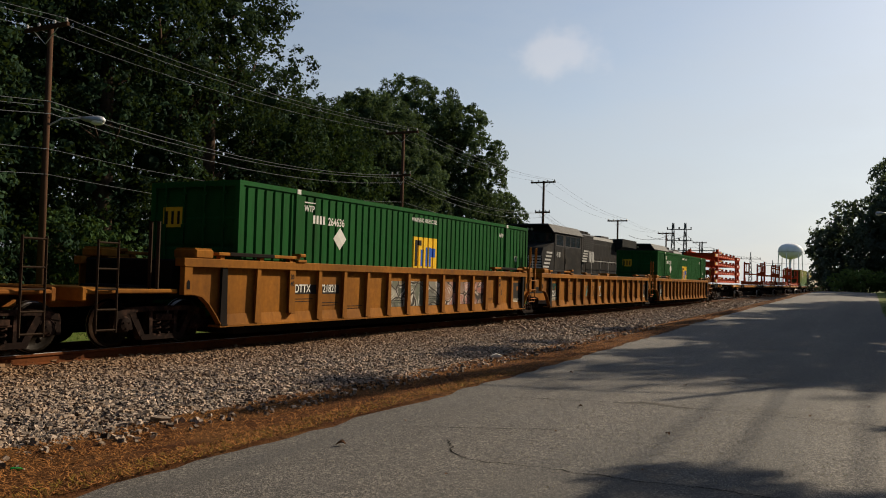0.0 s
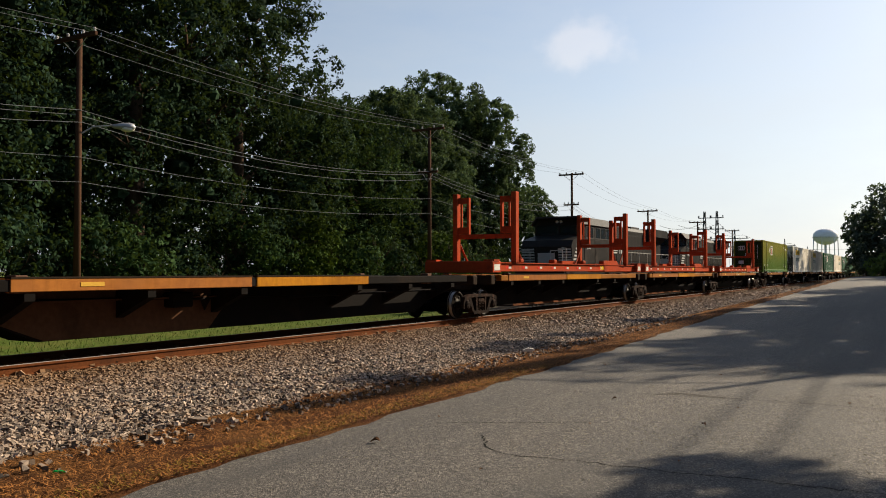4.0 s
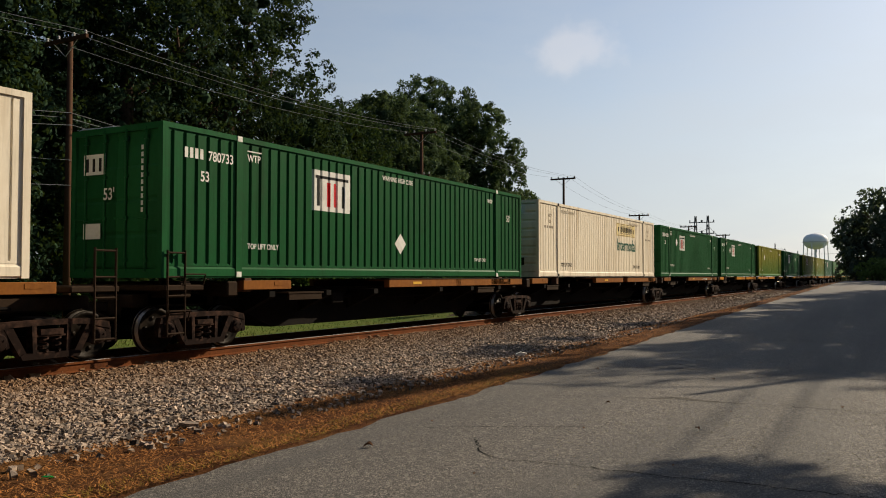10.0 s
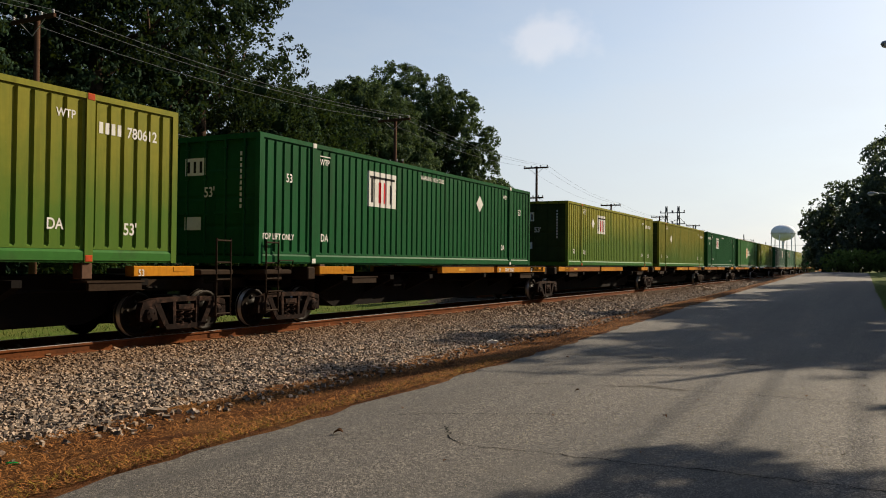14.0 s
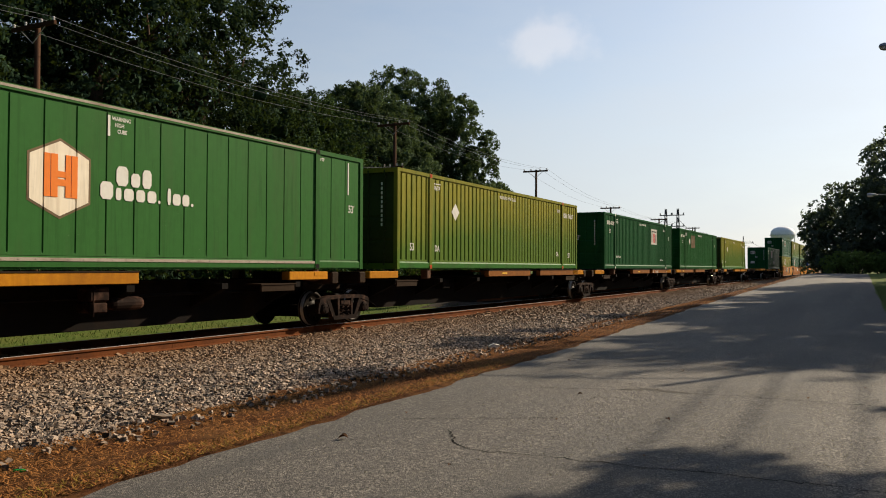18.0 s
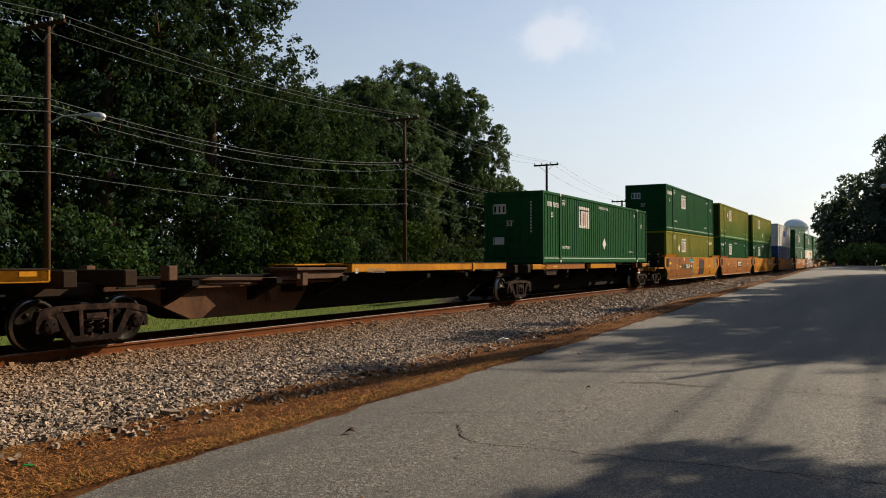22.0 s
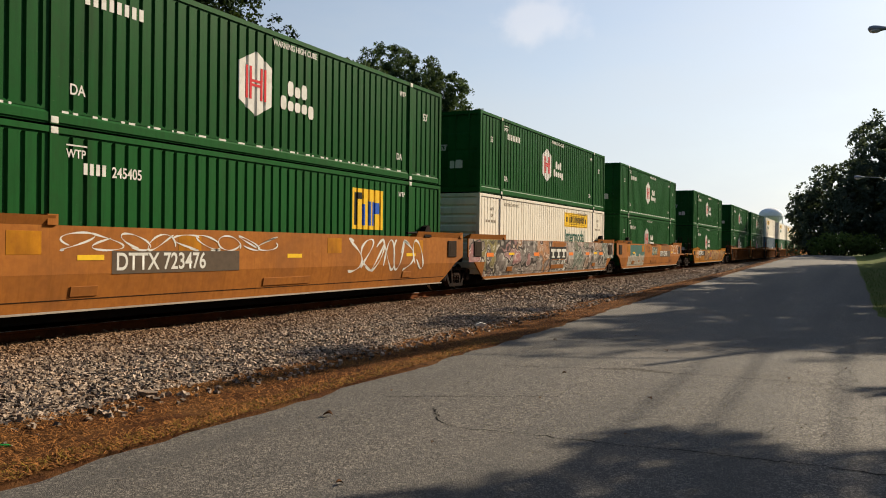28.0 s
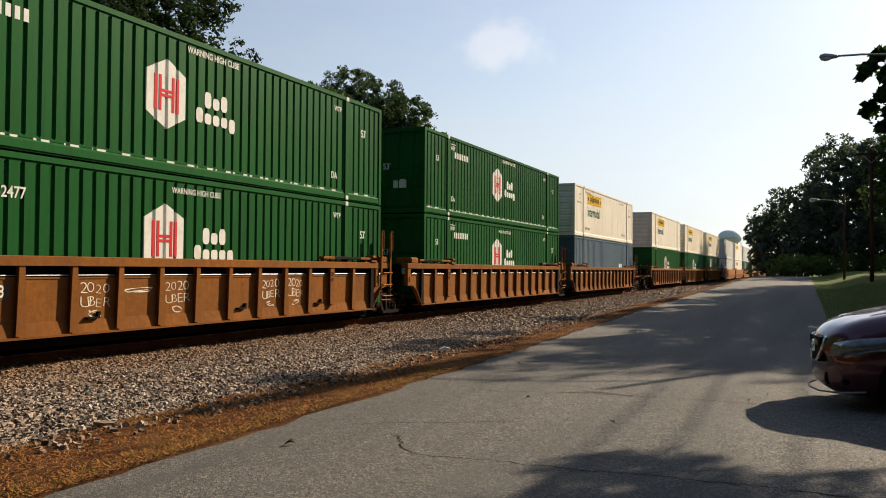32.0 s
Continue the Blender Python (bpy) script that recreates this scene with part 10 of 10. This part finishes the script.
def passenger_car():
    c = thing("car", "dark maroon crossover car with chrome grille, driving", "car")
    # stations along the car: x, sill z, shoulder z, top z, half width low, shoulder, top
    ST = [(0.02, 0.42, 0.62, 0.8, 0.45, 0.6, 0.5), (0.1, 0.27, 0.7, 0.98, 0.7, 0.8, 0.66), (0.3, 0.22, 0.82, 1.12, 0.85, 0.88, 0.72), (0.7, 0.22, 0.91, 1.23, 0.9, 0.92, 0.76), (1.15, 0.25, 0.99, 1.33, 0.91, 0.93, 0.78),
          (1.4, 0.25, 1.03, 1.38, 0.91, 0.93, 0.76), (2.2, 0.25, 1.05, 1.7, 0.91, 0.93, 0.6), (3.2, 0.25, 1.06, 1.72, 0.91, 0.93, 0.6), (4.1, 0.27, 1.06, 1.55, 0.9, 0.92, 0.58), (4.5, 0.3, 1.05, 1.2, 0.86, 0.88, 0.62), (4.66, 0.42, 0.95, 1.05, 0.7, 0.75, 0.6)]
    def body(bm):
        rows = []
        for x, z0, z1, z2, w0, w1, w2 in ST:
            half = [(0, z0), (w0 * 0.9, z0), (w0, z0 + 0.12), (w1, (z0 + z1) / 2), (w1 * 0.985, z1), (w2, z2 - 0.03), (w2 * 0.6, z2), (0, z2 + 0.012)]
            ring = [(y, z) for y, z in half] + [(-y, z) for y, z in half[-2:0:-1]]
            bow = 0.16 * max(0, 1 - x / 0.5)
            rows.append([bm.verts.new((x + bow * (y / 0.8) ** 2 * 1.6, y, z)) for y, z in ring])
        n = len(rows[0])
        for a, b in zip(rows, rows[1:]):
            for i in range(n):
                bm.faces.new((a[i], b[i], b[(i + 1) % n], a[(i + 1) % n]))
        bm.faces.new(rows[0])
        bm.faces.new(rows[-1][::-1])
        bmesh.ops.recalc_face_normals(bm, faces=bm.faces)
        bmesh.ops.subdivide_edges(bm, edges=bm.edges, cuts=1, use_grid_fill=True, smooth=0.6)
    part("body", made("body", M["carpaint"], body, True), c)
    part("windscreen", made("windscreen", M["glass"], lambda bm: prism(bm, [(1.38, 1.38), (2.1, 1.68), (2.12, 1.705), (1.36, 1.405)], "y", -0.66, 0.66)), c)
    for s in (-1, 1):
        part("side_window", made("side_window", M["glass"], lambda bm: prism(bm, [(1.75, 1.1), (2.35, 1.52), (3.3, 1.54), (3.9, 1.42), (4.1, 1.14)], "y", s * 0.8 - 0.09, s * 0.8 + 0.09)), c)
        rim = ((0.1, 0.42, 0.7, 0.84), (0.158, 0.58, 0.7, 0.88), (0.305, 0.79, 0.72, 0.92), (0.424, 0.875, 0.75, 0.95), (0.7, 0.915, 0.81, 0.98), (1.12, 0.925, 0.92, 1.0))
        def lamp(bm, z0, z1, out, rows):
            prev = None
            for x, y, lo, hi in rows:
                za, zb = lo + (hi - lo) * z0, lo + (hi - lo) * z1
                cur = [bm.verts.new(p) for p in ((x - out, s * (y + out), za), (x - out + 0.07 * z1, s * (y + out - 0.05 * z1), zb), (x + 0.1, s * (y - 0.1), zb), (x + 0.1, s * (y - 0.1), za))]
                if prev:
                    for k in range(4):
                        bm.faces.new((prev[k], cur[k], cur[(k + 1) % 4], prev[(k + 1) % 4]))
                else:
                    bm.faces.new(cur)
                prev = cur
            bm.faces.new(prev[::-1])
            bmesh.ops.recalc_face_normals(bm, faces=bm.faces)
        part("headlight", made("headlight", M["headlamp"], lambda bm: lamp(bm, 0.0, 1.0, 0.055, rim[1:]), True), c, None, "long swept clear headlamp")
        part("headlight_trim", made("headlight_trim", M["chrome"], lambda bm: lamp(bm, -0.12, 0.02, 0.062, rim[2:])), c)
        part("fog_lamp", made("fog_lamp", M["plastic"], lambda bm: soft_box(bm, 0.24, 0.5, s * 0.7 - 0.09, s * 0.7 + 0.09, 0.33, 0.41, 0.03)), c)
        part("mirror", made("mirror", M["carpaint"], lambda bm: soft_box(bm, 1.7, 1.9, s * 1.02 - 0.1, s * 1.02 + 0.1, 1.1, 1.26, 0.05, 2), True), c)
        part("chrome_strip", made("chrome_strip", M["chrome"], lambda bm: pipe(bm, [(0.12, s * 0.42, 0.93), (0.06, s * 0.26, 0.66), (0.05, s * 0.18, 0.6)], 0.032, 8), True), c, None, "chrome V-shaped grille trim")
        for x in (1.06, 3.75):
            part("wheel_arch", made("wheel_arch", M["plastic"], lambda bm: lathe(bm, [(0.42, s * 0.9), (0.42, s * 0.945), (0.36, s * 0.945), (0.36, s * 0.9)], 24, (x, 0, 0.37), "y")), c)
            w = part("wheel", made("wheel", M["rubber"], lambda bm: lathe(bm, [(0.22, -0.1), (0.34, -0.11), (0.365, -0.08), (0.365, 0.08), (0.34, 0.11), (0.22, 0.1)], 28, axis="y"), True), c, (x, s * 0.83, 0.365))
            part("rim", made("rim", M["galv"], lambda bm: (lathe(bm, [(0.05, s * 0.07), (0.08, s * 0.09), (0.05, s * 0.1)], 12, axis="y"), lathe(bm, [(0.2, s * 0.06), (0.23, s * 0.1), (0.22, s * 0.102), (0.19, s * 0.07)], 24, axis="y"), [box(bm, -0.025, 0.025, min(s * 0.07, s * 0.095), max(s * 0.07, s * 0.095), 0.05, 0.21) for k in range(1)], [tube(bm, (0.06 * math.cos(a), s * 0.08, 0.06 * math.sin(a)), (0.21 * math.cos(a), s * 0.08, 0.21 * math.sin(a)), 0.025, n=6) for a in np.arange(0, 6.2, 1.2566)])), w)
            CAR_WHEELS.append((w, x, s * 0.83))
    part("grille", made("grille", M["plastic"], lambda bm: prism(bm, [(-0.36, 0.92), (0.36, 0.92), (0.22, 0.58), (-0.22, 0.58)], "x", 0.045, 0.2)), c, None, "black mesh grille")
    part("emblem", made("emblem", M["chrome"], lambda bm: lathe(bm, [(0.055, 0.0), (0.075, -0.02), (0.09, 0.0)], 18, (0.035, 0, 0.78), "x")), c)
    part("bumper_lip", made("bumper_lip", M["locowhite"], lambda bm: pipe(bm, [(0.5, -0.88, 0.26), (0.22, -0.72, 0.22), (0.03, -0.4, 0.2), (-0.02, 0, 0.2), (0.03, 0.4, 0.2), (0.22, 0.72, 0.22), (0.5, 0.88, 0.26)], 0.013, 8), True), c, None, "pale lower bumper lip")
    part("lower_intake", made("lower_intake", M["plastic"], lambda bm: soft_box(bm, 0.09, 0.25, -0.5, 0.5, 0.3, 0.48, 0.03)), c)
    return c


CAR_WHEELS = []
the_car = passenger_car()


def motions():
    for ob, u, z in MOVERS:
        x = TX
        walk(ob, [(t, pose(x, u - run_of(t), RAIL + z)) for t in range(0, 33, 2)])
    # every wheel rolls with the train; axles at the same place in their trucks share one set of keys
    for dy, axles in AXLES.items():
        first = axles[0]
        walk(first, [(k / FPS, pose(0, dy, 0.45, math.degrees(run_of(k / FPS) / 0.45) % 360.0)) for k in range(0, 32 * FPS + 1)])
        for w in axles[1:]:
            w.rotation_mode = "QUATERNION"
            keys = w.animation_data_create()
            keys.action = first.animation_data.action
            keys.action_slot = first.animation_data.action_slot
    # the car rolls in along the side street at walking-to-jogging speed
    def gone(t):
        return 3.8 * t
    turn = ((0, 0), (30.0, 0), (31.0, 2), (31.5, 5), (32.0, 10))
    rows, px, py = [], 0.05, CAR_Y
    for (t1, a1), (t0, a0) in zip(turn[::-1], turn[-2::-1]):
        rows.append((t1, pose(px, py, 0.025, 0, 0, a1)))
        mid, d = radians((a0 + a1) / 2), gone(t1 - t0)
        px, py = px + d * math.cos(mid), py + d * math.sin(mid)
    rows.append((0, pose(px, py, 0.025)))
    walk(the_car, rows[::-1])
    for w, x, y in CAR_WHEELS:
        walk(w, [(k / 10, pose(x, y, 0.365, 0, -math.degrees(gone(k / 10) / 0.365) % 360.0)) for k in range(0, 321)])


motions()
